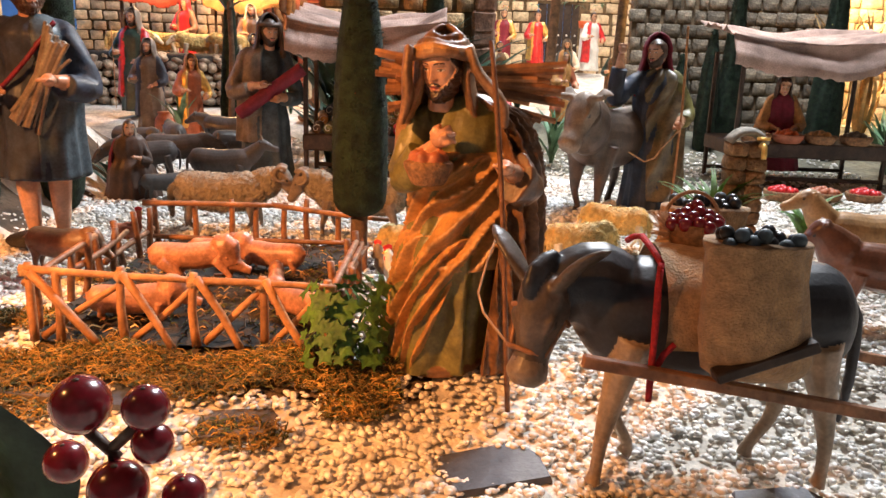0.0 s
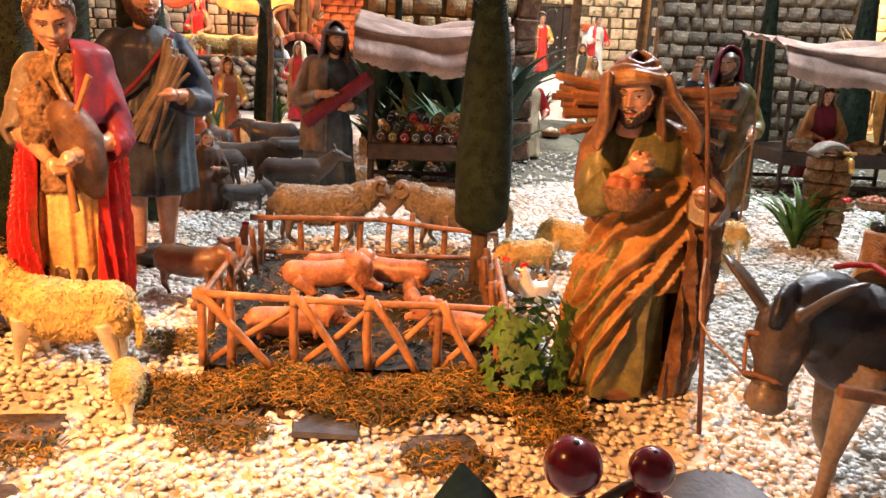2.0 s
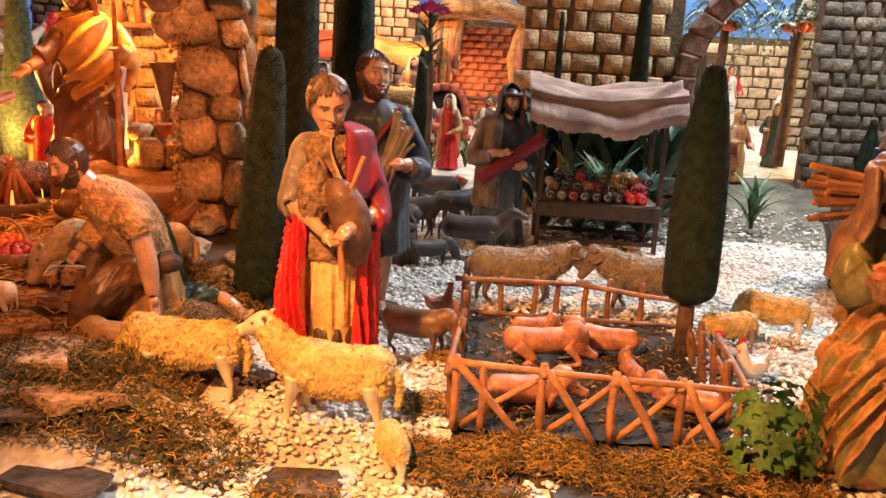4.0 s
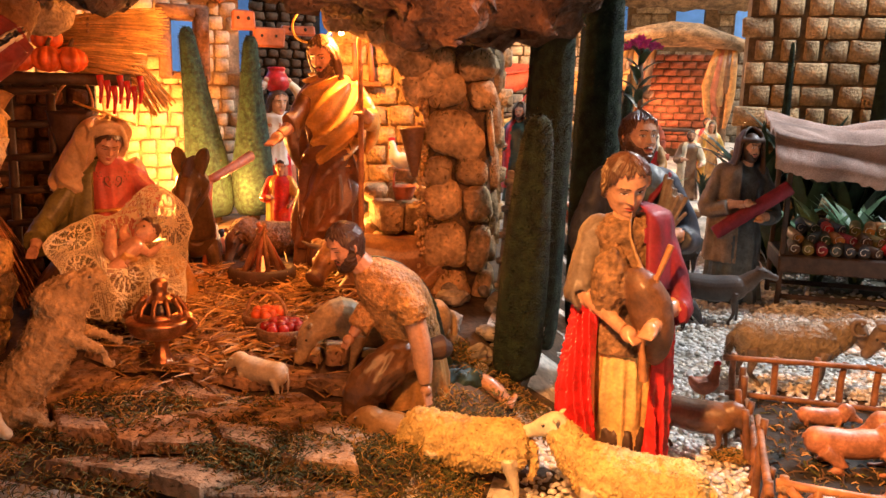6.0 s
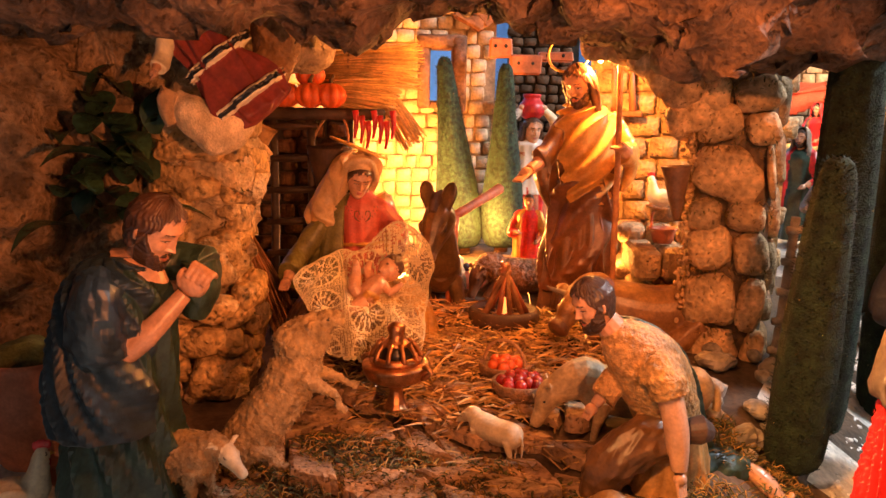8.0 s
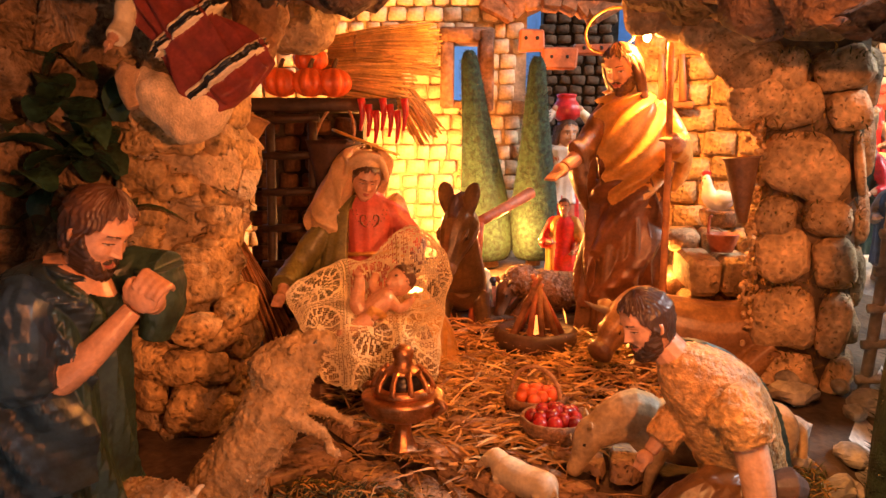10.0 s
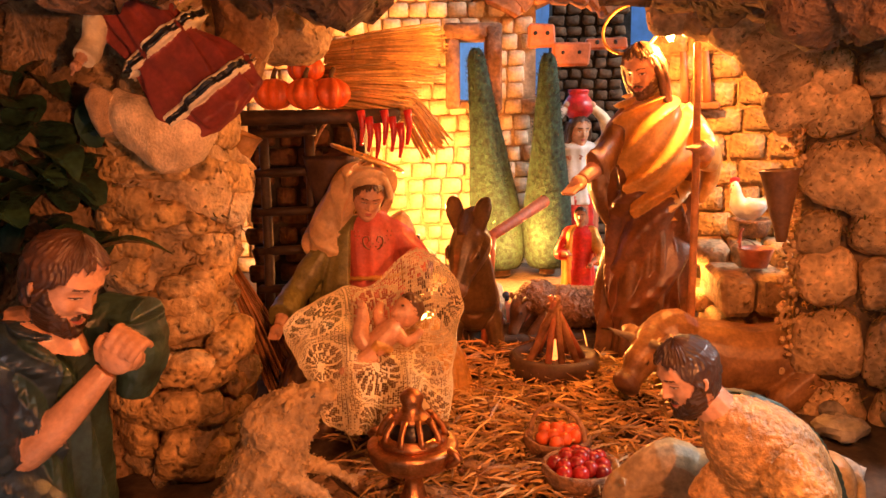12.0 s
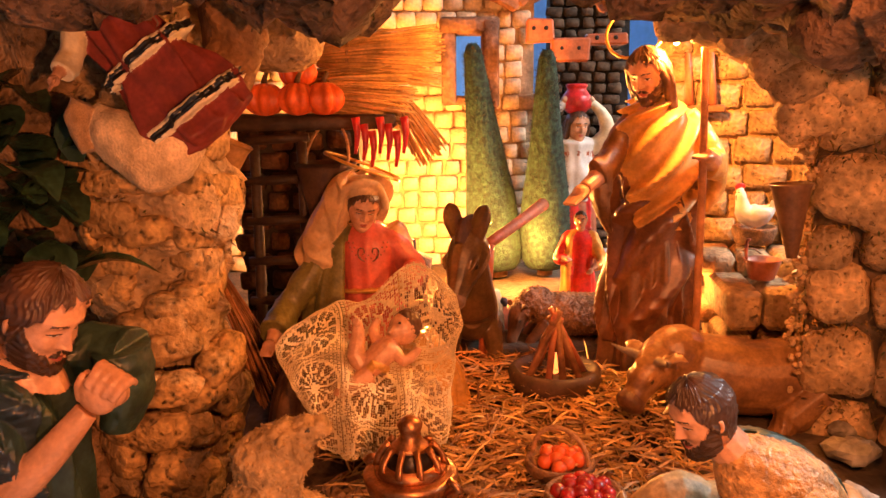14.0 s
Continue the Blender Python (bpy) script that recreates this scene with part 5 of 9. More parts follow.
f.cloak(OLIVE, 75, 250, 0.02, 0.68, 0.26, 0.16, 9, r1=0.150, lean=(-0.05, 0.0), ph=0.6)
f.sweep([(0.075, 0.02, 0.70), (0.11, 0.03, 0.62), (0.12, 0.04, 0.45)], [(0.04, 0.04), (0.05, 0.05), (0.05, 0.05)], HONEY, 16, sub=4, rough=0.2, rs=24)
f.arm(-1, (-0.30, -0.09, 0.43), (-0.335, -0.25, 0.335), OLIVE, sh=(-0.16, -0.02, 0.62), bare=0.25, cuff=0.062)
f.arm(1, (0.165, -0.01, 0.54), (0.145, -0.13, 0.545), ROSE, sh=(0.085, 0, 0.65), bare=0.2)
f.head((-0.018, -0.05, 0.772), 14, 24, HAIRM, size=1.08, roll=6, hooded=True, crisp=True, down=0.7)
f.swag([(-0.165, 0.02, 0.56, 0.115, 0.105), (-0.145, 0.02, 0.62, 0.125, 0.115), (-0.10, 0.01, 0.70, 0.13, 0.118), (-0.055, 0.0, 0.78, 0.125, 0.11), (-0.03, -0.015, 0.85, 0.108, 0.10), (-0.025, -0.02, 0.898, 0.075, 0.078), (-0.025, -0.015, 0.918, 0.015, 0.02)], VEIL, ((-10, 290), (-35, 215)), 0.036, 4, 0.3, mid=200, lean=0.9, thick=0.018)
f.sweep([(-0.045, -0.01, 0.895), (-0.09, -0.01, 0.84), (-0.135, -0.02, 0.75), (-0.18, -0.035, 0.66), (-0.215, -0.045, 0.575)], [(0.03, 0.03), (0.052, 0.06), (0.062, 0.07), (0.06, 0.065), (0.03, 0.035)], VEIL, 36, sub=8, rough=0.16, rs=18)
f.sweep([(-0.098, -0.07, 0.76), (-0.088, -0.092, 0.82), (-0.062, -0.105, 0.858), (-0.015, -0.108, 0.874), (0.035, -0.09, 0.862), (0.058, -0.06, 0.82), (0.066, -0.04, 0.77)], [(0.012, 0.016)] * 7, VEIL, 12, rough=0.1, rs=40)
f.ball((-0.02, -0.03, 0.845), (0.082, 0.085, 0.05), VEIL, 24, 14, rough=0.06, rs=30)
for r, n in ((0.052, 9), (0.066, 12)):
    for i in range(n):
        a = math.pi + math.pi * i / (n - 1)
        f.fine.ball((0.0 + r * math.cos(a) * 1.05, -0.088 + 0.0 * r, 0.655 + r * math.sin(a) * 0.9), (0.0042, 0.004, 0.0042), UMBER, 6, 5)
for s in (-1, 1):
    f.fine.sweep([(0.012 * s, -0.092, 0.585), (0.034 * s, -0.093, 0.60), (0.036 * s, -0.092, 0.63), (0.018 * s, -0.093, 0.635), (0.014 * s, -0.094, 0.615)], [0.0032] * 5, UMBER, 6)
f.sweep([(0.122 * math.cos(a) - 0.008, 0.09 * math.sin(a), 0.475 + 0.006 * math.cos(a)) for a in [k * 0.42 - 2.9 for k in range(8)]], [0.009] * 8, GOLD, 6)
stand("kneeling_mother_figurine", f, "painted kneeling figurine in a rose dress, olive mantle and ochre veil", (-1.085, 0.845, 0.125), 36, 0.25, voxel=0.0046)


def halo(at, r, tilt, label):
    mb = MB()
    mb.sweep([(r * math.cos(a), r * math.sin(a), 0) for a in [k * math.pi / 12 for k in range(25)]], [0.0016] * 25, GOLD, 6, sub=1)
    return put("halo", mb, label, "halo", Matrix.Translation(at) @ pose(0, 0, 0, tilt[0], tilt[1], 0))


halo((-1.089, 0.842, 0.356), 0.036, (-14, 16), "thin gilt wire ring above the veiled figurine")
halo((-0.905, 1.025, 0.475), 0.028, (62, 10), "thin gilt wire ring behind the bearded figurine")

f = Fig()
f.robe(UMBER, 0.14, 0.09, 0.105, 0.30, 9, lean=(0.02, 0), twist=0.3)
f.swag([(0.01, 0, 0.10, 0.15, 0.12), (0.01, 0, 0.22, 0.145, 0.115), (0.02, 0, 0.34, 0.135, 0.108), (0.02, 0, 0.46, 0.125, 0.10), (0.02, 0, 0.56, 0.118, 0.092), (0.02, 0, 0.66, 0.11, 0.085)], COPPERP, (-60, 215), 0.035, 2, 0.1, mid=-20, lean=2.6)
f.swag([(0.02, 0, 0.10, 0.14, 0.108), (0.02, 0, 0.28, 0.134, 0.106), (0.02, -0.002, 0.40, 0.126, 0.102), (0.02, -0.002, 0.54, 0.114, 0.094)], COPPERP, ((218, 318), (185, 350)), 0.04, 2, 0.15, mid=-70, lean=-1.9, ph=0.4)
f.swag([(0.02, 0, 0.45, 0.104, 0.100), (0.02, 0, 0.52, 0.116, 0.112), (0.025, 0, 0.60, 0.122, 0.112), (0.025, 0, 0.69, 0.124, 0.106), (0.02, 0, 0.77, 0.116, 0.092), (0.01, 0, 0.815, 0.088, 0.072), (0.0, 0, 0.84, 0.05, 0.05)], HONEY, ((232, 330), (165, 400)), 0.036, 4, 1.2, mid=-88)
f.sweep([(0.11, -0.01, 0.79), (0.150, -0.02, 0.74), (0.185, -0.04, 0.665), (0.175, -0.09, 0.64), (0.145, -0.13, 0.655)], [(0.03, 0.03), (0.034, 0.034), (0.036, 0.036), (0.034, 0.042), (0.032, 0.044)], HONEY, 30, sub=6, rough=0.14, rs=30)
f.sweep([(0.20, -0.03, 0.66), (0.195, -0.05, 0.58), (0.16, -0.06, 0.50)], [(0.03, 0.04), (0.026, 0.04), (0.010, 0.016)], HONEY, 22, sub=5, rough=0.14, rs=34)
f.fist((0.115, -0.185, 0.675), Vector((-0.6, -0.4, 0.1)).normalized(), SKIN)
f.sweep([(0.15, -0.13, 0.655), (0.122, -0.175, 0.675)], [0.028, 0.022], SKIN, 10)
f.sweep([(-0.05, 0, 0.785), (-0.085, -0.01, 0.73), (-0.125, -0.04, 0.655), (-0.170, -0.09, 0.61)], [(0.03, 0.03), (0.036, 0.036), (0.038, 0.046), (0.028, 0.062)], UMBER, 28, sub=6, rough=0.12, rs=30)
f.sweep([(-0.16, -0.075, 0.62), (-0.215, -0.13, 0.585)], [0.028, 0.021], SKIN, 10)
f.fist((-0.228, -0.145, 0.575), Vector((-0.6, -0.6, -0.35)).normalized(), SKIN, True)
f.sweep([(-0.14, -0.05, 0.63), (-0.155, -0.06, 0.55), (-0.12, -0.04, 0.44)], [(0.035, 0.04), (0.03, 0.045), (0.010, 0.016)], UMBER, 20, sub=5, rough=0.25, rs=30)
f.head((-0.02, -0.045, 0.90), -42, 22, HAIRM, HAIRM, long_=True, size=1.02, crisp=True, down=0.4)
f.sweep([(0.098, -0.18, 0.975), (0.105, -0.19, 0.62), (0.11, -0.18, 0.02)], [0.011, 0.012], WOODL, 8)
f.base(DBROWN, 0.16)
stand("bearded_father_figurine", f, "painted standing figurine in brown tunic and ochre mantle holding a staff", (-0.894, 1.039, 0.145), 36, 0.32, voxel=0.003)

# manger with lace cloth and infant
t = thing("manger", (-1.02, 0.78, 0.13), "straw-filled manger draped with a cream crocheted lace cloth", "manger", 36)
mb = MB()
mb.sweep([(-0.055, -0.012, 0.03), (0, -0.012, 0.032), (0.045, 0, 0.035)], [(0.026, 0.026), (0.034, 0.028), (0.026, 0.026)], WICKER, 16, rough=0.1, rs=60)
part("basket", mb, t)
SIDE = [[(-0.086, -0.01, 0.090), (-0.076, -0.036, 0.080), (-0.066, -0.049, 0.065), (-0.060, -0.053, 0.050), (-0.056, -0.054, 0.034)],
        [(-0.055, 0.03, 0.109), (-0.045, -0.005, 0.090), (-0.040, -0.04, 0.074), (-0.038, -0.059, 0.046), (-0.036, -0.065, 0.020)],
        [(-0.015, 0.035, 0.114), (-0.010, 0.01, 0.082), (-0.005, -0.035, 0.068), (-0.005, -0.066, 0.040), (-0.005, -0.073, 0.010)],
        [(0.026, 0.03, 0.150), (0.032, 0.012, 0.088), (0.030, -0.022, 0.064), (0.030, -0.052, 0.044), (0.028, -0.059, 0.016)],
        [(0.064, 0.010, 0.122), (0.068, -0.006, 0.100), (0.061, -0.02, 0.075), (0.056, -0.031, 0.050), (0.052, -0.035, 0.026)]]
NU, NV = 96, 88


def lace_at(u, v):
    ends = [crom(row, 4 * v) for row in SIDE]
    x, y, z = crom(ends, 4 * u)
    k, p = ease(0.35, 1.0, v), Vector((u * 5, v * 4, 2.0))
    return (x + 0.004 * noise.noise(p) + 0.003 * k * math.sin(u * 21), y + 0.008 * k * math.sin(u * 24 + 2 * v) + 0.005 * noise.noise(p * 1.3), z + 0.006 * noise.noise(p * 1.7 + Vector((9, 0, 0))) + 0.007 * k * math.sin(u * 17 + 1))


lace = MB()
rows = [[lace_at(i / NU, j / NV) for i in range(NU + 1)] for j in range(NV + 1)]
for j in range(NV):
    for i in range(NU):
        a, b, c, d = rows[j][i], rows[j][i + 1], rows[j + 1][i + 1], rows[j + 1][i]
        wx, wy = i + 2.2 * noise.noise(Vector((i * 0.06, j * 0.06, 0))), j + 2.2 * noise.noise(Vector((i * 0.06, j * 0.06, 7)))
        px, py = (wx % 32) - 16, (wy % 32) - 16
        rr, an = math.hypot(px, py), math.atan2(py, px)
        rosette = rr < 2.2 or (rr < 12.5 and abs(math.sin(an * 8)) < 0.34 + 0.8 / max(rr, 1)) or 12.2 < rr < 13.8 or 6.6 < rr < 7.3
        band = wy % 32 < 1.2 or wx % 32 < 1.0
        edge = j > NV - 5 or i < 4 or i > NU - 5
        if edge:
            if j > NV - 3 and i % 6 > 3:
                continue
            inset = 0.55 if (i + j) % 3 else 0.2
        elif rosette or band:
            inset = 0.85
        elif rr > 13.8:
            inset = 0.22 if (i + 2 * j) % 4 else 0.7
        elif (i + j) % 3:
            inset = 0.12
        else:
            continue
        cen = tuple(sum(k) / 4 for k in zip(a, b, c, d))
        inner = [tuple(m + (n - m) * inset for m, n in zip(k, cen)) for k in (a, b, c, d)]
        lace.add([a, b, c, d] + inner, [(0, 1, 5, 4), (1, 2, 6, 5), (2, 3, 7, 6), (3, 0, 4, 7)], LACE)
cloth_ob = part("lace_cloth", lace, t, "cream crocheted lace cloth with rosettes")
cloth_ob.modifiers.new("thick", "SOLIDIFY").thickness = 0.0004
f = MB()
f.sweep([(-0.010, -0.024, 0.071), (-0.003, -0.020, 0.078), (0.006, -0.014, 0.086), (0.012, -0.010, 0.091)], [(0.010, 0.009), (0.0125, 0.010), (0.0125, 0.010), (0.006, 0.006)], SKIN, 16)
f.sweep([(-0.012, -0.030, 0.066), (-0.004, -0.031, 0.078), (0.004, -0.024, 0.072), (-0.002, -0.014, 0.068)], [(0.005, 0.004)] * 4, HONEY, 10)
f.ball((0.019, -0.004, 0.099), (0.0125, 0.0125, 0.0135), SKIN, 16, 10)
f.ball((0.0135, -0.011, 0.098), (0.008, 0.007, 0.008), SKIN, 12, 8)
f.ball((0.0225, -0.001, 0.1015), (0.0125, 0.0128, 0.0135), HAIRM, 20, 12, rough=0.14, rs=260)
f.sweep([(0.012, -0.0145, 0.104), (0.0085, -0.0175, 0.100), (0.0105, -0.0155, 0.0985)], [0.0015, 0.0022, 0.001], SKIN, 6)
for s in (-1, 1):
    f.ball((0.0128 + 0.0042 * s, -0.0152 + 0.002 * s, 0.1032 + 0.0035 * s), (0.0018, 0.0012, 0.0011), DBROWN, 8, 5)
f.sweep([(0.0105, -0.0155, 0.0955), (0.0125, -0.0165, 0.0945)], [0.001, 0.001], LIP, 6, sub=1)
f.sweep([(0.012, -0.018, 0.085), (0.020, -0.024, 0.078), (0.029, -0.020, 0.083), (0.032, -0.018, 0.087)], [0.0055, 0.005, 0.0035, 0.003], SKIN, 10)
f.sweep([(-0.002, -0.008, 0.090), (-0.006, -0.002, 0.098), (-0.002, 0.002, 0.106)], [0.0055, 0.0045, 0.003], SKIN, 10)
f.sweep([(-0.012, -0.022, 0.072), (-0.019, -0.022, 0.083), (-0.0175, -0.014, 0.096), (-0.018, -0.012, 0.106), (-0.019, -0.017, 0.110)], [0.0085, 0.0075, 0.006, 0.0042, 0.003], SKIN, 12)
f.sweep([(-0.009, -0.030, 0.068), (-0.018, -0.038, 0.064), (-0.027, -0.044, 0.059), (-0.033, -0.048, 0.062)], [0.009, 0.0075, 0.005, 0.003], SKIN, 12)
ob = put("infant_figurine", f, "small painted infant figurine lying on the lace cloth", "figurine", pose(-1.02, 0.78, 0.13, 0, 0, 36))
FUSE.append((ob, 0.0007))

# kneeling shepherd in fleece, leaning on one arm
f = Fig()
f.sweep([(-0.15, 0, 0.70), (-0.09, 0, 0.645), (0.0, 0.01, 0.555), (0.06, 0.02, 0.44), (0.10, 0.03, 0.32), (0.10, 0.03, 0.22)], [(0.045, 0.045), (0.10, 0.09), (0.135, 0.12), (0.13, 0.115), (0.12, 0.115), (0.13, 0.11)], FLEECE, 44, sub=7, rough=0.05, rs=30, up=(0, 1, 0))
f.sweep([(0.08, -0.02, 0.30), (-0.04, -0.09, 0.29), (-0.16, -0.11, 0.20), (-0.20, -0.10, 0.08)], [(0.10, 0.10), (0.085, 0.09), (0.08, 0.085), (0.06, 0.05)], UMBER, 30, sub=6, rough=0.18, rs=26)
f.loft([(0.08, 0.02, 0.0, 0.20, 0.16), (0.09, 0.02, 0.1, 0.18, 0.15), (0.10, 0.02, 0.22, 0.15, 0.13), (0.09, 0.02, 0.36, 0.12, 0.11)], OCHRE, 40, (0.16, 0.05), 9)
f.swag([(0.20, 0.10, -0.02, 0.24, 0.15), (0.16, 0.08, 0.12, 0.16, 0.13), (0.13, 0.06, 0.28, 0.13, 0.12), (0.08, 0.05, 0.44, 0.13, 0.115), (0.02, 0.04, 0.58, 0.13, 0.11), (-0.05, 0.03, 0.68, 0.10, 0.09), (-0.09, 0.02, 0.73, 0.05, 0.05)], DGREEN, (-12, 160), 0.03, 3, 0.1, mid=40, lean=1.6)
f.swag([(0.30, 0.02, -0.03, 0.19, 0.13), (0.28, 0.02, 0.06, 0.15, 0.11), (0.24, 0.03, 0.13, 0.08, 0.07)], DGREEN, (0, 360), 0.03, 2, 0.3, mid=200, lean=2.5)
f.head((-0.215, -0.01, 0.785), -72, 24, HAIR, HAIR, size=1.26, crisp=True, locks=0.8, down=0.75)
f.fine.sweep([(-0.08, 0, 0.64), (-0.17, 0, 0.73)], [0.055, 0.05], SKIN, 12)
f.sweep([(-0.02, -0.10, 0.60), (0.02, -0.14, 0.56), (0.045, -0.15, 0.50)], [(0.06, 0.07), (0.075, 0.075), (0.06, 0.07)], FLEECE, 26, sub=5, rough=0.15, rs=34)
f.sweep([(0.02, -0.13, 0.56), (0.052, -0.155, 0.46), (0.075, -0.17, 0.34), (0.085, -0.18, 0.23)], [0.05, 0.046, 0.042, 0.028], SKIN, 18, sub=5)
f.fist((0.088, -0.185, 0.20), Vector((0.10, -0.15, -0.6)).normalized(), SKIN, True)
f.arm(-1, (-0.14, 0.02, 0.46), (-0.19, 0.0, 0.40), FLEECE, sh=(-0.06, 0.04, 0.58), bare=0.6)
f.sweep([(0.39, 0.05, 0.13), (0.44, 0.03, 0.125), (0.49, 0.0, 0.085), (0.53, -0.04, 0.04)], [(0.036, 0.036), (0.036, 0.034), (0.042, 0.033), (0.03, 0.015)], SKIN, 14, sub=4)
f.sweep([(0.20, 0.08, 0.12), (0.32, 0.07, 0.13), (0.42, 0.05, 0.12)], [(0.10, 0.09), (0.085, 0.085), (0.05, 0.055)], DGREEN, 20, sub=5, rough=0.2, rs=26)
for i in range(5):
    f.ball((0.53 + 0.010 * i, -0.065 + 0.012 * i, 0.035 + 0.006 * i), (0.013, 0.016, 0.013), SKIN, 8, 6)
f.sweep([(0.12, -0.11, 0.34), (0.17, -0.12, 0.36), (0.20, -0.10, 0.33)], [0.04, 0.055, 0.03], DBROWN, 14)
stand("kneeling_shepherd_figurine", f, "painted kneeling shepherd figurine in fleece vest and green cloak", (-0.69, 0.73, 0.07), 33, 0.225, voxel=0.0034)

# praying shepherd
f = Fig()
f.swag([(0, 0, 0.0, 0.22, 0.20), (0, 0, 0.15, 0.20, 0.18), (0, 0, 0.32, 0.17, 0.155), (0, -0.01, 0.5, 0.155, 0.14), (0, -0.02, 0.66, 0.155, 0.125), (0, -0.02, 0.75, 0.13, 0.105), (0, -0.03, 0.79, 0.07, 0.06)], DGREEN, (0, 360), 0.04, 3, 0.02, mid=-90, lean=4.2)
f.swag([(-0.02, 0.02, 0.30, 0.21, 0.18), (-0.02, 0.02, 0.45, 0.20, 0.175), (-0.01, 0.01, 0.60, 0.19, 0.16), (0, 0, 0.72, 0.17, 0.135), (0, -0.01, 0.79, 0.11, 0.09), (0, -0.02, 0.81, 0.07, 0.06)], PEACOCK, (60, 250), 0.04, 5, 0.3, mid=180, lean=0.8)
f.sweep([(-0.10, 0, 0.755), (-0.16, -0.02, 0.69), (-0.17, -0.02, 0.60), (-0.15, -0.03, 0.54)], [(0.06, 0.06), (0.08, 0.075), (0.085, 0.08), (0.07, 0.07)], PEACOCK, 28, sub=6, rough=0.16, rs=22)
f.sweep([(-0.15, -0.02, 0.60), (-0.135, -0.06, 0.545), (-0.095, -0.14, 0.605), (-0.04, -0.222, 0.705)], [0.036, 0.037, 0.035, 0.024], SKIN, 18, sub=6)
f.sweep([(0.10, -0.02, 0.745), (0.16, -0.10, 0.70), (0.13, -0.18, 0.69), (0.03, -0.23, 0.705)], [0.045, 0.042, 0.036, 0.024], SKIN, 16, sub=5)
f.sweep([(0.11, -0.03, 0.76), (0.16, -0.12, 0.76), (0.15, -0.22, 0.755)], [(0.06, 0.05), (0.065, 0.06), (0.06, 0.06)], DGREEN, 26, sub=5, rough=0.16, rs=22)
f.sweep([(0.14, -0.20, 0.78), (0.15, -0.20, 0.68), (0.145, -0.17, 0.59)], [(0.075, 0.06), (0.07, 0.05), (0.05, 0.035)], DGREEN, 24, sub=5, rough=0.18, rs=24)
f.sweep([(0, -0.07, 0.775), (0, -0.085, 0.80)], [(0.10, 0.07), (0.06, 0.055)], SKIN, 16, sub=2)
f.clasp((-0.02, -0.246, 0.735), (0, -0.5, 0.85), SKIN, 1.12)
f.head((-0.01, -0.125, 0.88), -12, 30, HAIRM, HAIR, size=1.36, crisp=True, down=0.8)
stand("praying_shepherd_figurine", f, "painted praying shepherd figurine with clasped fists and dark green cloak", (-1.058, 0.492, 0.06), 118, 0.275, voxel=0.0027)

# bagpiper
LEATHER = paint("bag_leather_paint", (0.13, 0.06, 0.028), 0.6, 0.35)
SKIRT = paint("straw_skirt_paint", (0.70, 0.47, 0.17), 0.45, 0.35)
f = Fig()
f.loft([(0, 0, 0.05, 0.118, 0.10), (0, 0, 0.2, 0.115, 0.098), (0, 0, 0.4, 0.108, 0.092), (0, 0, 0.52, 0.10, 0.085), (0, 0, 0.58, 0.095, 0.08)], SKIRT, 48, (0.18, 0.04), 12)
f.loft([(0, 0, 0.0, 0.135, 0.115), (0, 0, 0.06, 0.133, 0.113), (0, 0, 0.16, 0.126, 0.107), (0, 0, 0.19, 0.11, 0.094)], DBROWN, 48, (0.12, 0.12), 11)
f.robe(FUR, 0.12, 0.11, 0.13, 0.05, 9, z0=0.42, top=0.80)
f.swag([(0.03, 0, 0.02, 0.14, 0.135), (0.03, 0, 0.2, 0.145, 0.135), (0.03, 0, 0.4, 0.14, 0.125), (0.03, 0, 0.55, 0.135, 0.11), (0.03, 0, 0.68, 0.13, 0.10)], RED, ((-70, 70), (-40, 60)), 0.045, 2, 0.0, mid=0, lean=2.4)
f.swag([(-0.06, -0.02, 0.14, 0.125, 0.13), (-0.06, -0.02, 0.3, 0.13, 0.125), (-0.05, -0.01, 0.45, 0.115, 0.11), (-0.04, 0, 0.60, 0.10, 0.10)], RED, ((140, 262), (150, 235)), 0.06, 2, 0.0, mid=190, lean=2.4)
f.cloak(CRIMSON, -70, 40, 0.62, 0.83, 0.17, 0.05, 7, r1=0.14)
f.sweep([(-0.02, -0.12, 0.66), (0.03, -0.14, 0.63), (0.075, -0.14, 0.55), (0.09, -0.12, 0.46), (0.10, -0.10, 0.41)], [(0.026, 0.026), (0.058, 0.052), (0.070, 0.06), (0.05, 0.048), (0.02, 0.02)], LEATHER, 26, sub=5, rough=0.12, rs=16)
f.ball((-0.06, -0.11, 0.64), (0.06, 0.05, 0.10), FUR, 20, 10, rough=0.2, rs=40)
f.sweep([(0.0, -0.06, 0.83), (-0.01, -0.11, 0.77), (0.03, -0.14, 0.68)], [0.0055, 0.006, 0.009], TAN, 8)
f.sweep([(0.06, -0.17, 0.64), (0.11, -0.16, 0.76)], [0.008, 0.012], WOODL, 8)
f.sweep([(0.03, -0.18, 0.52), (0.05, -0.19, 0.38)], [0.010, 0.016], WOODL, 8)
f.arm(-1, (-0.155, -0.04, 0.60), (-0.02, -0.17, 0.52), GREYB, bare=0.95)
f.arm(1, (0.175, -0.05, 0.58), (0.06, -0.21, 0.54), CRIMSON, bare=0.75)
f.head((-0.02, -0.04, 0.90), 12, 27, HAIRM, size=1.14, roll=-6, crisp=True, down=0.35)
f.base(DBROWN, 0.15)
f.v = [(x * 0.86, y, z) for x, y, z in f.v]
f.fine.v = [(x * 0.88, y, z) for x, y, z in f.fine.v]
stand("bagpiper_figurine", f, "painted young bagpiper figurine in red cape and cream pleated skirt", (-0.478, 0.725, 0.045), 10, 0.300, voxel=0.0046)

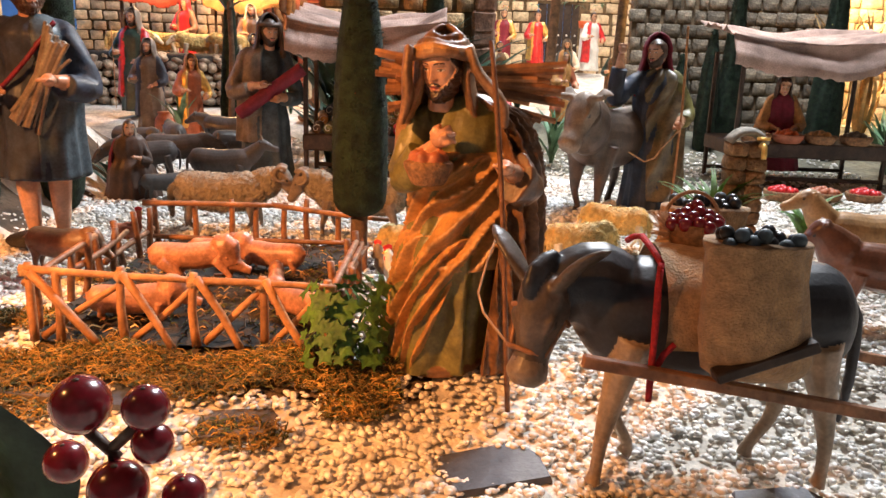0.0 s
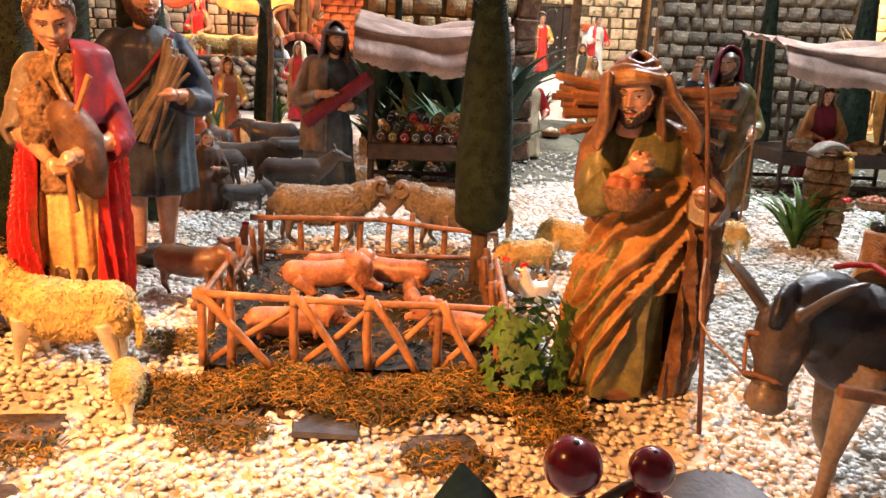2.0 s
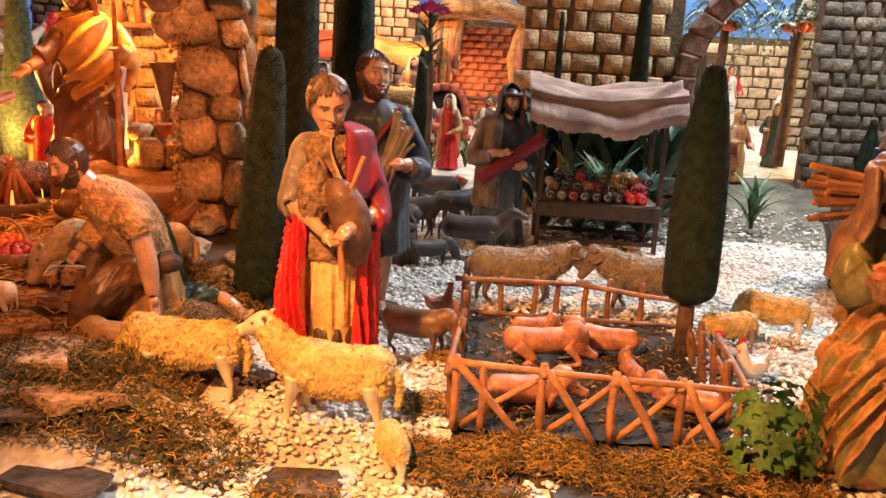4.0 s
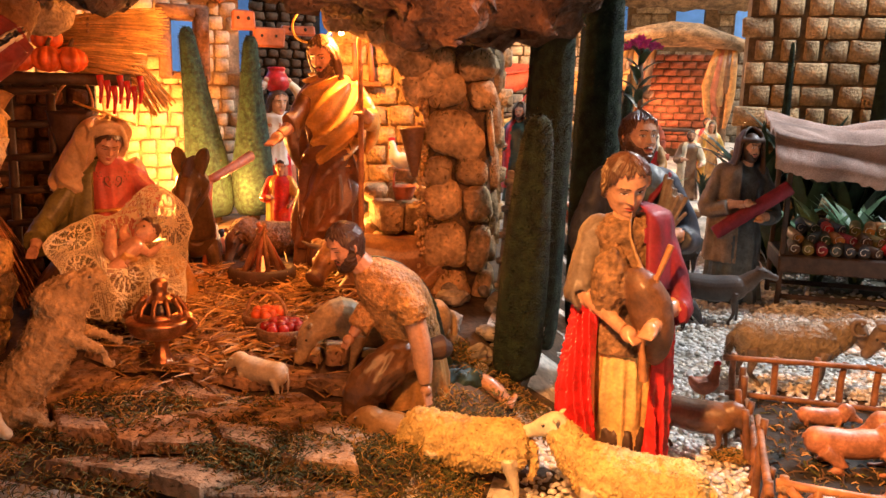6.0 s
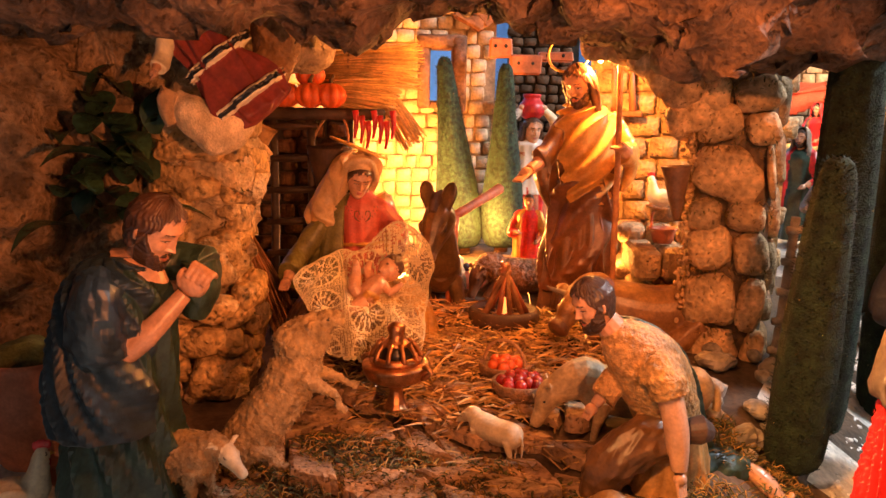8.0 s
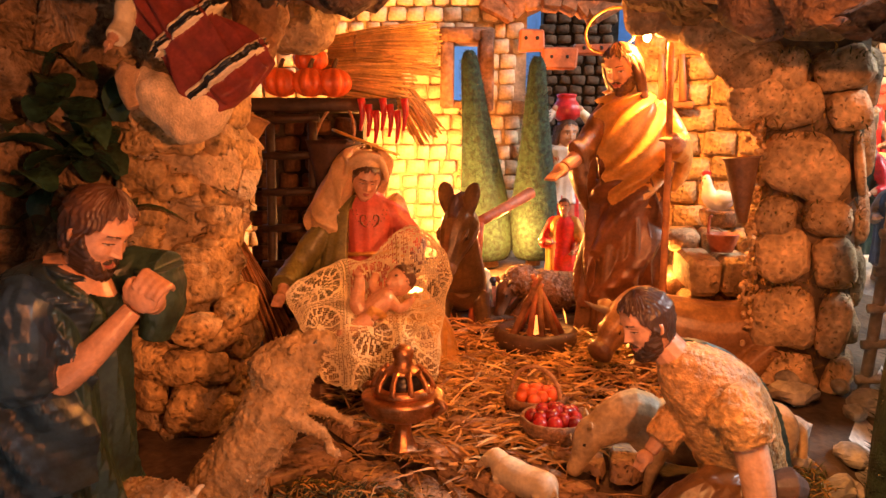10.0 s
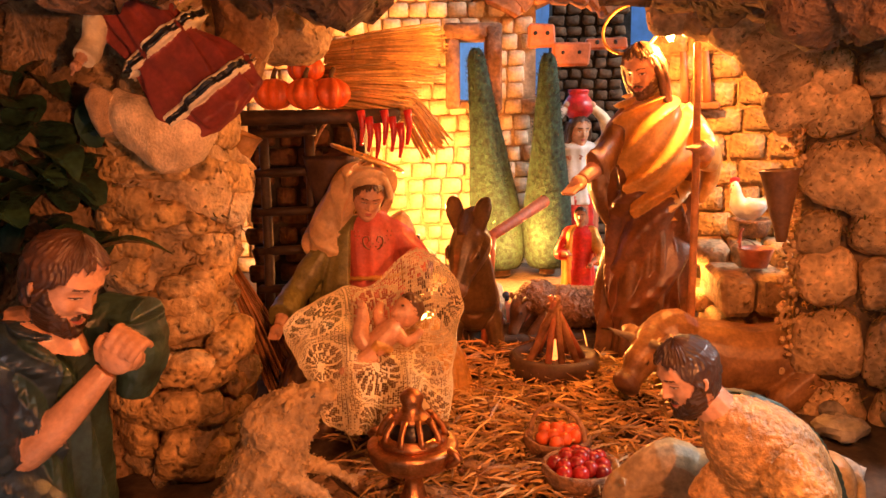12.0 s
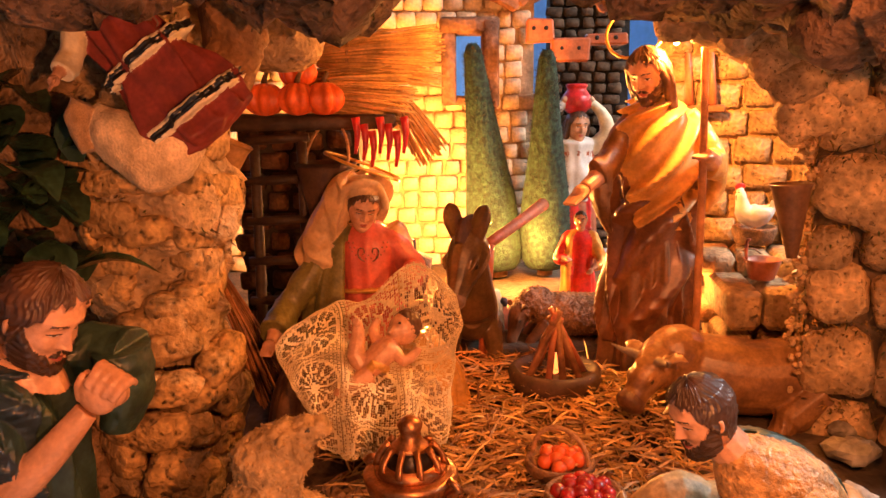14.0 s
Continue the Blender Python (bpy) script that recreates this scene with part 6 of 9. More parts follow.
# man in a navy tunic with a sheaf
SHEAF = paint("sheaf_paint", (0.22, 0.18, 0.13), 0.5, 0.4)
f = Fig()
f.legs(BROWN, SKIN, 0.34)
f.robe(NAVY, 0.15, 0.11, 0.135, 0.12, 9, z0=0.24)
f.cloak(TEAL, -80, 60, 0.25, 0.80, 0.16, 0.1, 8, r1=0.14)
f.fine = MB()
for i in range(42):
    q = random.Random(i)
    dx, dz = q.gauss(0, 0.022), q.gauss(0, 0.016)
    f.fine.sweep([(0.11 + dx * 0.8, -0.12 + 0.8 * dz, 0.74 + q.uniform(-0.03, 0.03) - dx * 0.8), (0.06 + dx * 0.5, -0.145 + dz * 0.5, 0.61 - dx * 0.3), (-0.02 + dx, -0.13 + 0.6 * dz, 0.46 + q.uniform(-0.03, 0.02) - dx * 0.5)], [0.0075, 0.007, 0.0045], (GREYB, SHEAF, GREYB)[i % 3], 6)
f.sweep([(0.1, -0.09, 0.8), (0.0, -0.125, 0.66), (-0.1, -0.09, 0.56)], [0.010] * 3, CRIMSON, 6)
f.sweep([(0.115 * math.cos(a), 0.08 * math.sin(a), 0.55) for a in [k * 0.65 for k in range(11)]], [0.012] * 11, BROWN, 6)
f.arm(-1, (-0.18, 0.0, 0.56), (-0.10, -0.14, 0.56), NAVY, bare=0.3)
f.arm(1, (0.18, -0.04, 0.58), (0.10, -0.17, 0.60), NAVY, bare=0.3)
f.head((0, -0.02, 0.905), 26, -4, HAIRM, HAIRM, size=1.08, crisp=True)
f.base(SOIL, 0.15)
stand("peasant_figurine", f, "painted peasant figurine in a navy tunic clutching a grey sheaf", (-0.478, 0.945, 0.05), 12, 0.325)

# man carrying sticks
SHAWL = paint("umber_shawl_paint", (0.10, 0.05, 0.025), 0.42, 0.4, other=(0.24, 0.11, 0.045))
f = Fig()
f.robe(OLIVE, 0.165, 0.11, 0.125, 0.22, 7, lean=(0.08, 0), ph=0.5, twist=1.4)
f.swag([(0.03, 0, 0.0, 0.165, 0.14), (0.03, 0, 0.14, 0.165, 0.14), (0.04, 0, 0.28, 0.158, 0.135), (0.055, 0, 0.42, 0.15, 0.125)], OCHRE, ((160, 238), (160, 290)), 0.06, 3, 0.0, mid=210, lean=-1.0, thick=0.04)
f.swag([(0.06, 0, 0.32, 0.150, 0.13), (0.065, 0, 0.42, 0.148, 0.128), (0.07, 0, 0.52, 0.142, 0.118), (0.075, 0, 0.60, 0.135, 0.11), (0.075, 0, 0.66, 0.125, 0.095)], OCHRE, (160, 350), 0.055, 4, 0.0, mid=260, lean=-0.7, ph=0.2)
f.swag([(0.13, 0.02, 0.0, 0.15, 0.155), (0.14, 0.02, 0.2, 0.155, 0.16), (0.15, 0.02, 0.40, 0.16, 0.155), (0.15, 0.02, 0.56, 0.155, 0.145), (0.14, 0.01, 0.68, 0.14, 0.125), (0.12, 0.0, 0.77, 0.11, 0.095), (0.07, 0, 0.825, 0.05, 0.05)], SHAWL, ((-84, 130), (-62, 130)), 0.055, 3, 0.0, mid=20, lean=2.3)
f.arm(-1, (-0.10, -0.06, 0.60), (-0.005, -0.145, 0.695), OLIVE, sh=(-0.06, 0, 0.745), bare=0.4, cuff=0.05)
f.clasp((0.0, -0.15, 0.71), (0.7, -0.3, 0.35), SKIN, 0.75)
f.arm(1, (0.26, -0.06, 0.58), (0.19, -0.17, 0.63), SHAWL, sh=(0.2, -0.01, 0.74), bare=0.3, cuff=0.06)
f.loft([(-0.03, -0.16, 0.58, 0.045, 0.04), (-0.03, -0.16, 0.625, 0.068, 0.055), (-0.03, -0.16, 0.645, 0.07, 0.056)], WICKER, 20, (0.05, 0.05), 10)
for i in range(6):
    f.ball((-0.03 + 0.035 * math.cos(i * 1.05), -0.16 + 0.03 * math.sin(i * 1.05), 0.655), 0.022, TERRA, 10, 7)
f.head((0.0, -0.055, 0.892), -30, 14, HAIR, HAIR, size=1.12, hooded=True, crisp=True, down=0.2)
f.hood(HEADC, (0.005, -0.035, 0.892), 50, 0.60, 0.14, s=1.26)
for sd, dx in ((-1, 0.0), (1, 0.05)):
    f.sweep([(-0.01 + 0.085 * sd, -0.085, 0.95), (0.0 + 0.098 * sd, -0.10, 0.89), (0.01 + (0.105 + dx) * sd, -0.105, 0.81), (0.01 + (0.12 + dx) * sd, -0.10, 0.74)], [(0.012, 0.03), (0.015, 0.034), (0.017, 0.036), (0.010, 0.024)], HEADC, 18, sub=5, rough=0.12, rs=26)
for i in range(4):
    f.sweep([((0.084 - 0.005 * i * i) * math.cos(a), -0.043 + (0.088 - 0.005 * i * i) * math.sin(a), 0.932 + 0.015 * i + 0.006 * math.sin(3 * a + i)) for a in [k * 0.4 for k in range(17)]], [0.013] * 17, (HEADC, OCHRE, HEADC, BROWN)[i], 7, sub=1, rough=0.12, rs=50)
for i in range(4):
    f.box((-0.05 + 0.07 * i, 0.0, 0.025), (0.06, 0.07, 0.03), ROCKL, bev=0.3, jit=0.1)
f.base(BROWN, 0.17)
stand("stick_carrier_figurine", f, "painted bearded stick carrier figurine in ochre robes and headcloth", (0.0, 0.645, 0.03), 0, 0.278, voxel=0.0046)
t = thing("stick_bundle", (0.025, 0.68, 0.265), "tied bundle of split sticks carried behind the shoulders", "stick bundle", 4)
for i in range(22):
    y, z = random.uniform(-0.008, 0.012), random.uniform(-0.02, 0.02)
    mb = MB()
    a, b = random.uniform(-0.082, -0.06), random.uniform(0.05, 0.08)
    mb.sweep([(a, y, z + 0.25 * z), (0, y * 0.4, z * 0.6), (b, y, z * 1.3 - 0.006)], [(0.0022, 0.003), (0.002, 0.003), (0.002, 0.0026)], random.choice([WOODL, WOOD]), 5, sub=1)
    part("stick", mb, t, smooth=False)
mb = MB()
mb.sweep([(0.034, 0.575, 0.30), (0.046, 0.572, 0.20), (0.060, 0.565, 0.020)], [0.0018, 0.0021], WOOD, 8, rough=0.1, rs=120)
put("walking_staff", mb, "straight reddish-brown walking staff standing on the gravel", "staff")

# ---- pig pen ----


def pole(parent, a, b, r, m, name="post"):
    mb = MB()
    a, b = Vector(a), Vector(b)
    mid = (a + b) / 2 + Vector((random.uniform(-1, 1), random.uniform(-1, 1), random.uniform(-1, 1))) * r * 0.6
    mb.sweep([tuple(a), tuple(mid), tuple(b)], [r, r * 0.85], m, 8, rough=0.12, rs=150)
    part(name, mb, parent)


pen = thing("pig_pen_fence", (0, 0, 0), "rustic stick fence with crossed braces round the pig pen", "fence")
FX = [(-0.346, 0.643), (-0.268, 0.644), (-0.205, 0.641), (-0.147, 0.643), (-0.092, 0.645)]
GZ = 0.036
for i, (x, y) in enumerate(FX):
    pole(pen, (x, y, GZ), (x, y, 0.106 - 0.002 * i), 0.0042, WOODL)
    bind = MB()
    bind.ball((x, y - 0.001, 0.098 - 0.002 * i), (0.0065, 0.0065, 0.006), ROPE, 10, 6, rough=0.3, rs=300)
    part("binding", bind, pen, "dark twine binding")
pole(pen, (-0.322, 0.640, GZ), (-0.322, 0.640, 0.100), 0.0042, WOODL)
for (x0, y0), (x1, y1) in zip(FX, FX[1:]):
    pole(pen, (x0 + 0.003, y0 - 0.005, 0.099), (x1 - 0.016, y1 - 0.012, GZ), 0.0040, WOODL, "brace")
    pole(pen, (x0 + 0.006, y0 + 0.004, GZ + 0.002), (x1 - 0.002, y1 + 0.004, 0.088), 0.0034, WOODL, "brace")
pole(pen, (-0.352, 0.640, 0.101), (-0.205, 0.639, 0.096), 0.0036, WOODL, "rail")
pole(pen, (-0.21, 0.639, 0.096), (-0.085, 0.641, 0.093), 0.0034, WOODL, "rail")
RY = lambda x: 0.985 - 0.25 * abs(x + 0.21) ** 1.2
for x in (-0.350, -0.305, -0.262, -0.232, -0.195, -0.165, -0.125):
    pole(pen, (x, RY(x), 0.046), (x + random.uniform(-0.003, 0.003), RY(x), 0.100 + random.uniform(-0.003, 0.006)), 0.004, WOOD)
pole(pen, (-0.365, RY(-0.36) - 0.004, 0.098), (-0.2, RY(-0.2) - 0.004, 0.095), 0.0036, WOOD, "rail")
pole(pen, (-0.21, RY(-0.2) - 0.004, 0.096), (-0.06, RY(-0.06) - 0.01, 0.088), 0.0036, WOOD, "rail")
pole(pen, (-0.36, RY(-0.36) - 0.004, 0.056), (-0.08, RY(-0.09) - 0.004, 0.054), 0.0034, WOOD, "rail")
for i in range(9):
    y = 0.66 + 0.033 * i
    x = -0.350 + random.uniform(-0.004, 0.004)
    pole(pen, (x, y, 0.04), (x + random.uniform(-0.008, 0.008), y + random.uniform(-0.01, 0.01), 0.098 + random.uniform(-0.012, 0.008)), 0.004, WOOD)
for i in range(3):
    pole(pen, (-0.354, 0.65 + 0.08 * i, 0.085 - 0.012 * i), (-0.348, 0.78 + 0.08 * i, 0.098 - 0.014 * i), 0.0036, WOOD, "rail")
for i in range(9):
    y = 0.665 + 0.026 * i
    x = -0.085 + random.uniform(-0.004, 0.004)
    pole(pen, (x, y, 0.04), (x + random.uniform(-0.01, 0.006), y + random.uniform(-0.01, 0.01), 0.096 + random.uniform(-0.015, 0.006)), 0.0042, WOOD)
for i in range(3):
    pole(pen, (-0.088, 0.65 + 0.07 * i, 0.09 - 0.012 * i), (-0.082, 0.78 + 0.06 * i, 0.10 - 0.016 * i), 0.0036, WOOD, "rail")

mb = MB()
rows = [[(x, y, ground(x, y) + 0.002 + 0.003 * noise.noise(Vector((x * 40, y * 40, 2)))) for x in (-0.35 + 0.26 * i / 24 for i in range(25))] for y in (0.645 + 0.32 * j / 24 for j in range(25))]
mb.grid(rows, SOIL, closed=False)
put("pen_floor", mb, "dark muddy soil inside the pig pen", "soil", kind="structure")

tumble("pen_litter", lambda: (random.uniform(-0.345, -0.095), random.uniform(0.65, 0.96)), 1100, [MOSSD, BARK, BARK, STRAW], 0.012, "dark litter of bark, moss and straw in the pig pen", "litter", 0.7, height=0.003)
PG = "pigs in the pen"


def pig(at, yaw, L, label, **k):
    return graze("pig_figurine", beast(PIGPINK, kind_="pig", leg=0.10, girth=0.185, head=(0.55, 0, 0.25), nod=-14, ears=0.07, snout=(0.24, 0.05), tail=0, step=0.03, neck=0.17, headsize=1.15, **k), label, at, yaw, L, group=PG)


pig((-0.280, 0.695, 0.042), 12, 0.075, "plump pink pig figurine standing behind the crossed braces")
pig((-0.262, 0.805, 0.044), 8, 0.078, "pink pig figurine lying in the mud of the pen", lying=True)
pig((-0.185, 0.855, 0.047), 168, 0.075, "pink pig figurine with a curly tail facing the rear fence")
pig((-0.125, 0.705, 0.042), 150, 0.068, "pink pig figurine beside the pen corner")
pig((-0.165, 0.780, 0.044), 100, 0.05, "small pink piglet figurine in the pen")
pig((-0.265, 0.905, 0.048), 10, 0.05, "small pale piglet figurine by the rear fence")

# ---- flock ----
SHEEPT = paint("buff_sheep_paint", (0.46, 0.33, 0.17), 0.5, 0.35)
FURB = mat("brown_fleece_paint", (0.24, 0.12, 0.05), 0.6, 0.4, 120, 0.9, 260)
SHAGGY.add(FURB)
LOCKS.add(FURB)
graze("ram_figurine", beast(WOOLG, GREYB, GREYB, leg=0.30, girth=0.21, head=(0.62, 0.02, 0.62), nod=-48, horns="ram", wool=0.07, ears=0.06), "shaggy grey-brown ram figurine with curled horns behind the pen", (-0.285, 1.03, 0.048), 6, 0.12)
graze("ram_figurine", beast(WOOLG, GREYB, GREYB, leg=0.30, girth=0.21, head=(0.62, 0.02, 0.60), nod=-52, horns="ram", wool=0.07, ears=0.06), "shaggy grey-brown ram figurine butting its twin", (-0.105, 1.03, 0.048), 174, 0.12)
SB = dict(leg=0.34, girth=0.24, wool=0.10)
graze("sheep_figurine", beast(WOOLY, CREAM, CREAM, head=(0.66, 0.0, 0.86), nod=-18, **SB), "cream curly-fleeced sheep figurine with raised head", (-0.455, 0.645, 0.028), 172, 0.105)
graze("sheep_figurine", beast(WOOLY, CREAM, CREAM, head=(0.66, 0.0, 0.30), nod=-66, **SB), "cream sheep figurine grazing with lowered head", (-0.595, 0.655, 0.044), 184, 0.095)
graze("lamb_figurine", beast(WOOLY, CREAM, CREAM, head=(0.62, 0.0, 0.42), nod=-55, **SB), "small yellow-lit lamb figurine nosing the gravel", (-0.395, 0.60, 0.012), 290, 0.05)
graze("lamb_figurine", beast(TAN, TAN, TAN, head=(0.62, 0.0, 0.46), nod=-30, lying=True, girth=0.22), "tan lamb figurine lying under the kneeling shepherd", (-0.655, 0.665, 0.055), 175, 0.08)
graze("lamb_figurine", beast(CREAM, CREAM, CREAM, head=(0.6, 0.0, 0.5), nod=-30, leg=0.28, girth=0.22), "small cream lamb figurine on the rock slabs", (-0.825, 0.715, 0.085), 168, 0.058)
graze("sheep_figurine", beast(WOOLT, WOOLT, WOOLT, head=(0.68, 0.0, 0.50), nod=-22, leg=0.32, girth=0.19, wool=0.13, neck=0.15, ears=0.13, snout=(0.18, 0.06), headsize=0.88), "woolly sheep figurine reared up against the manger", (-0.944, 0.616, 0.114), 42, 0.118, tilt=(0, -55))
graze("sheep_figurine", beast(WOOLT, CREAM, WOOLT, head=(0.62, 0.0, 0.62), nod=-24, leg=0.36, girth=0.25, wool=0.12, ears=0.13, headsize=1.1, turn=-25), "woolly lamb figurine at the praying shepherd's side", (-1.030, 0.512, 0.062), 22, 0.085)
graze("sheep_figurine", beast(SHEEPT, SHEEPT, SHEEPT, head=(0.70, 0.0, 0.46), nod=-60, leg=0.34, girth=0.20, wool=0.03, ears=0.1), "cream sheep figurine feeding behind the kneeling shepherd", (-0.712, 0.790, 0.092), 213, 0.12)
graze("sheep_figurine", beast(FURB, OXB, OXB, head=(0.60, 0.06, 0.40), nod=-62, lying=True, girth=0.19, wool=0.05, ears=0.10, turn=30), "brown sheep figurine lying at the back of the stable", (-0.985, 1.10, 0.125), 216, 0.125)
graze("sheep_figurine", beast(WOOLY, CREAM, CREAM, head=(0.64, 0.0, 0.40), nod=-58, **SB), "cream sheep figurine grazing on the white gravel", (0.165, 0.90, 0.047), 8, 0.072)
graze("sheep_figurine", beast(WOOLY, CREAM, CREAM, head=(0.64, 0.0, 0.40), nod=-58, **SB), "pale sheep figurine grazing by the ox", (0.235, 1.0, 0.05), 170, 0.072)
graze("sheep_figurine", beast(WOOLY, TAN, TAN, head=(0.64, 0.0, 0.40), nod=-58, **SB), "tan sheep figurine grazing beside the pen", (-0.03, 0.905, 0.046), 200, 0.06)
graze("sheep_figurine", beast(WOOLY, CREAM, CREAM, head=(0.64, 0.0, 0.42), nod=-58, **SB), "grey sheep figurine resting on the gravel", (0.04, 0.96, 0.05), 160, 0.07)
graze("sheep_figurine", beast(TAN, TAN, TAN, head=(0.66, 0.0, 0.86), nod=-15, leg=0.34, girth=0.23), "tan sheep figurine with lifted head behind the donkey", (0.505, 0.90, 0.045), 178, 0.11)
graze("goat_figurine", beast(GOATG, GOATG, GOATG, head=(0.66, 0, 0.82), nod=-10, leg=0.40, girth=0.205, neck=0.11, headsize=0.9, horns="goat", ears=0.08), "dark grey goat figurine standing on the gravel", (-0.355, 1.28, 0.052), 2, 0.10)
graze("goat_figurine", beast(GOATG, GOATG, GOATG, head=(0.66, 0, 0.6), nod=-30, leg=0.40, girth=0.21, neck=0.11, headsize=0.9, horns="goat", ears=0.08), "dark grey goat figurine nosing another goat", (-0.475, 1.42, 0.053), 10, 0.105)
graze("goat_figurine", beast(GOATG, GOATG, GOATG, head=(0.66, 0, 0.6), nod=-30, leg=0.40, girth=0.21, neck=0.11, headsize=0.9, horns="goat", ears=0.08), "dark grey goat figurine grazing by the stone wall", (-0.58, 1.50, 0.055), 330, 0.105)
graze("goat_figurine", beast(GOATG, GOATG, GOATG, head=(0.66, 0, 0.7), nod=-20, leg=0.40, girth=0.21, neck=0.11, headsize=0.9, horns="goat", ears=0.08), "dark grey goat figurine reared on its hind legs", (-0.46, 1.70, 0.06), 165, 0.11)
graze("goat_figurine", beast(GOATG, GOATG, GOATG, head=(0.64, 0, 0.4), nod=-50, leg=0.34, girth=0.19, horns="goat", ears=0.08), "small dark kid figurine near the seated girl", (-0.42, 1.2, 0.05), 30, 0.07)
for x, y, a in ((-0.50, 1.33, 200), (-0.40, 1.56, 40), (-0.56, 1.66, 120)):
    graze("goat_figurine", beast(GOATG, GOATG, GOATG, head=(0.66, 0, 0.55), nod=-40, leg=0.40, girth=0.21, neck=0.11, headsize=0.9, horns="goat", ears=0.08), "dark grey goat figurine in the herd on the white gravel", (x, y, ground(x, y)), a, 0.10)
graze("boar_figurine", beast(BROWN, BROWN, BROWN, kind_="pig", leg=0.3, girth=0.22, head=(0.58, 0, 0.45), nod=-30, ears=0.07, snout=(0.26, 0.045)), "brown boar figurine beside the pen corner", (-0.400, 0.815, 0.045), 350, 0.075)
bird("hen_figurine", "white hen figurine with red comb by the ivy", (-0.035, 0.80, 0.044), 200, 0.05, WHITE)
bird("hen_figurine", "grey and white hen figurine with red comb by the pen", (-0.05, 0.83, 0.044), 160, 0.045, GREYB)
bird("hen_figurine", "reddish hen figurine by the pen corner", (-0.385, 0.95, 0.047), 20, 0.045, TERRA, tailm=WHITE)
bird("hen_figurine", "cream hen figurine with red comb by the praying shepherd", (-1.118, 0.425, 0.055), 60, 0.07, CREAM)
bird("hen_figurine", "dark red hen figurine near the pot", (-1.112, 0.468, 0.065), 20, 0.06, TERRA)
bird("hen_figurine", "white hen figurine nesting on the stable ledge", (-0.818, 1.150, 0.272), 215, 0.052, WHITE)

# donkey with load
DKY = 182
DONKM = paint("donkey_muzzle_paint", (0.22, 0.16, 0.11), 0.5, 0.35)
DONKH = paint("donkey_face_paint", (0.095, 0.068, 0.048), 0.45, 0.4)
graze("donkey_figurine", beast(DONK, DONKH, DONKF, kind_="donkey", leg=0.46, girth=0.225, head=(0.62, 0.06, 0.69), nod=-62, turn=44, ears=0.19, ear_dir=(-0.62, 0.75, 0.25), snout=(0.27, 0.062), tail=0.42, step=0.09, neck=0.135, headsize=1.12, mane=DONK, muz=DONKM), "dark painted donkey figurine with fawn legs and muzzle and long ears", (0.185, 0.5, 0.012), DKY, 0.18)
mb = MB()
mb.xf = pose(0.178, 0.5, 0.0)
rows = []
for j in range(13):
    a = math.pi * (j / 12) * 1.15 - 0.24
    rows.append([(x, -0.046 * math.cos(a) * 1.03, 0.128 + 0.046 * math.sin(a)) for x in (-0.035, -0.02, 0.0, 0.02)])
mb.grid(rows, SACK, closed=False)
put("saddle_blanket", mb, "coarse dark brown woven blanket over the donkey's back", "blanket")
MATS["burlap"].node_tree.nodes["Principled BSDF"].inputs["Sheen Weight"].default_value = 0.2
for s, lab in ((-1, "open burlap sack full of dark fruit hanging at the donkey's side"), (1, "burlap sack hanging on the donkey's far side")):
    t = thing("burlap_sack", (0.190, 0.5 + 0.054 * s, 0.106), lab, "sack", 0 if s < 0 else 180)
    mb = MB()
    mb.loft([(0.006, 0.0, 0.0, 0.028, 0.012), (0.004, -0.002, 0.012, 0.034, 0.02), (0, -0.003, 0.045, 0.032, 0.021), (-0.002, 0, 0.076, 0.031, 0.019), (-0.002, 0.0, 0.084, 0.032, 0.02)], SACK, 40, (0.05, 0.03), 7, jit=0.08)
    part("bag", mb, t)
    for i in range(16):
        mb = MB()
        mb.ball((0, 0, 0), 0.0046, BLACK if i % 3 else TEAL, 10, 7)
        part("fruit", mb, t, m=pose(-0.022 + 0.0066 * (i % 7), -0.009 + 0.006 * (i % 3), 0.083 + 0.002 * (i % 4)))
t = thing("fruit_basket", (0.172, 0.512, 0.168), "twine-trimmed basket heaped with dark red cherries on the donkey's back", "basket")
t.scale = (0.88, 0.88, 0.86)
mb = MB()
mb.loft([(0, 0, 0, 0.016, 0.016), (0, 0, 0.015, 0.021, 0.021), (0, 0, 0.022, 0.022, 0.022)], WICKER, 30, (0.04, 0.04), 15)
part("basket", mb, t)
for i in range(26):
    a, q = i * 2.4, 0.0045 * math.sqrt(i)
    mb = MB()
    mb.ball((0, 0, 0), 0.0056, BERRY, 12, 8)
    part("cherry", mb, t, m=pose(q * 0.9 * math.cos(a), q * 0.9 * math.sin(a), 0.034 - 0.6 * q))
mb = MB()
mb.sweep([(0.022 * math.cos(a), 0.01, 0.018 + 0.026 * math.sin(a)) for a in [k * math.pi / 10 for k in range(11)]], [0.0016] * 11, ROPE, 6)
part("handle", mb, t)
mb = MB()
for i in range(60):
    a = random.uniform(0, 6.28)
    mb.sweep([(-0.014, 0, 0.012), (-0.02 - 0.012 * random.random(), 0.012 * math.cos(a), 0.018 + 0.012 * math.sin(a))], [0.0006, 0.0004], ROPE, 4, sub=1)
part("twine_tuft", mb, t)
mb = MB()
mb.sweep([(0.136, 0.458, 0.172), (0.134, 0.450, 0.14), (0.134, 0.449, 0.11), (0.134, 0.448, 0.086)], [0.0022] * 4, YARN, 8, rough=0.3, rs=400)
mb.sweep([(0.134, 0.449, 0.10), (0.142, 0.452, 0.115), (0.148, 0.452, 0.122)], [0.002] * 3, YARN, 8, rough=0.3, rs=400)
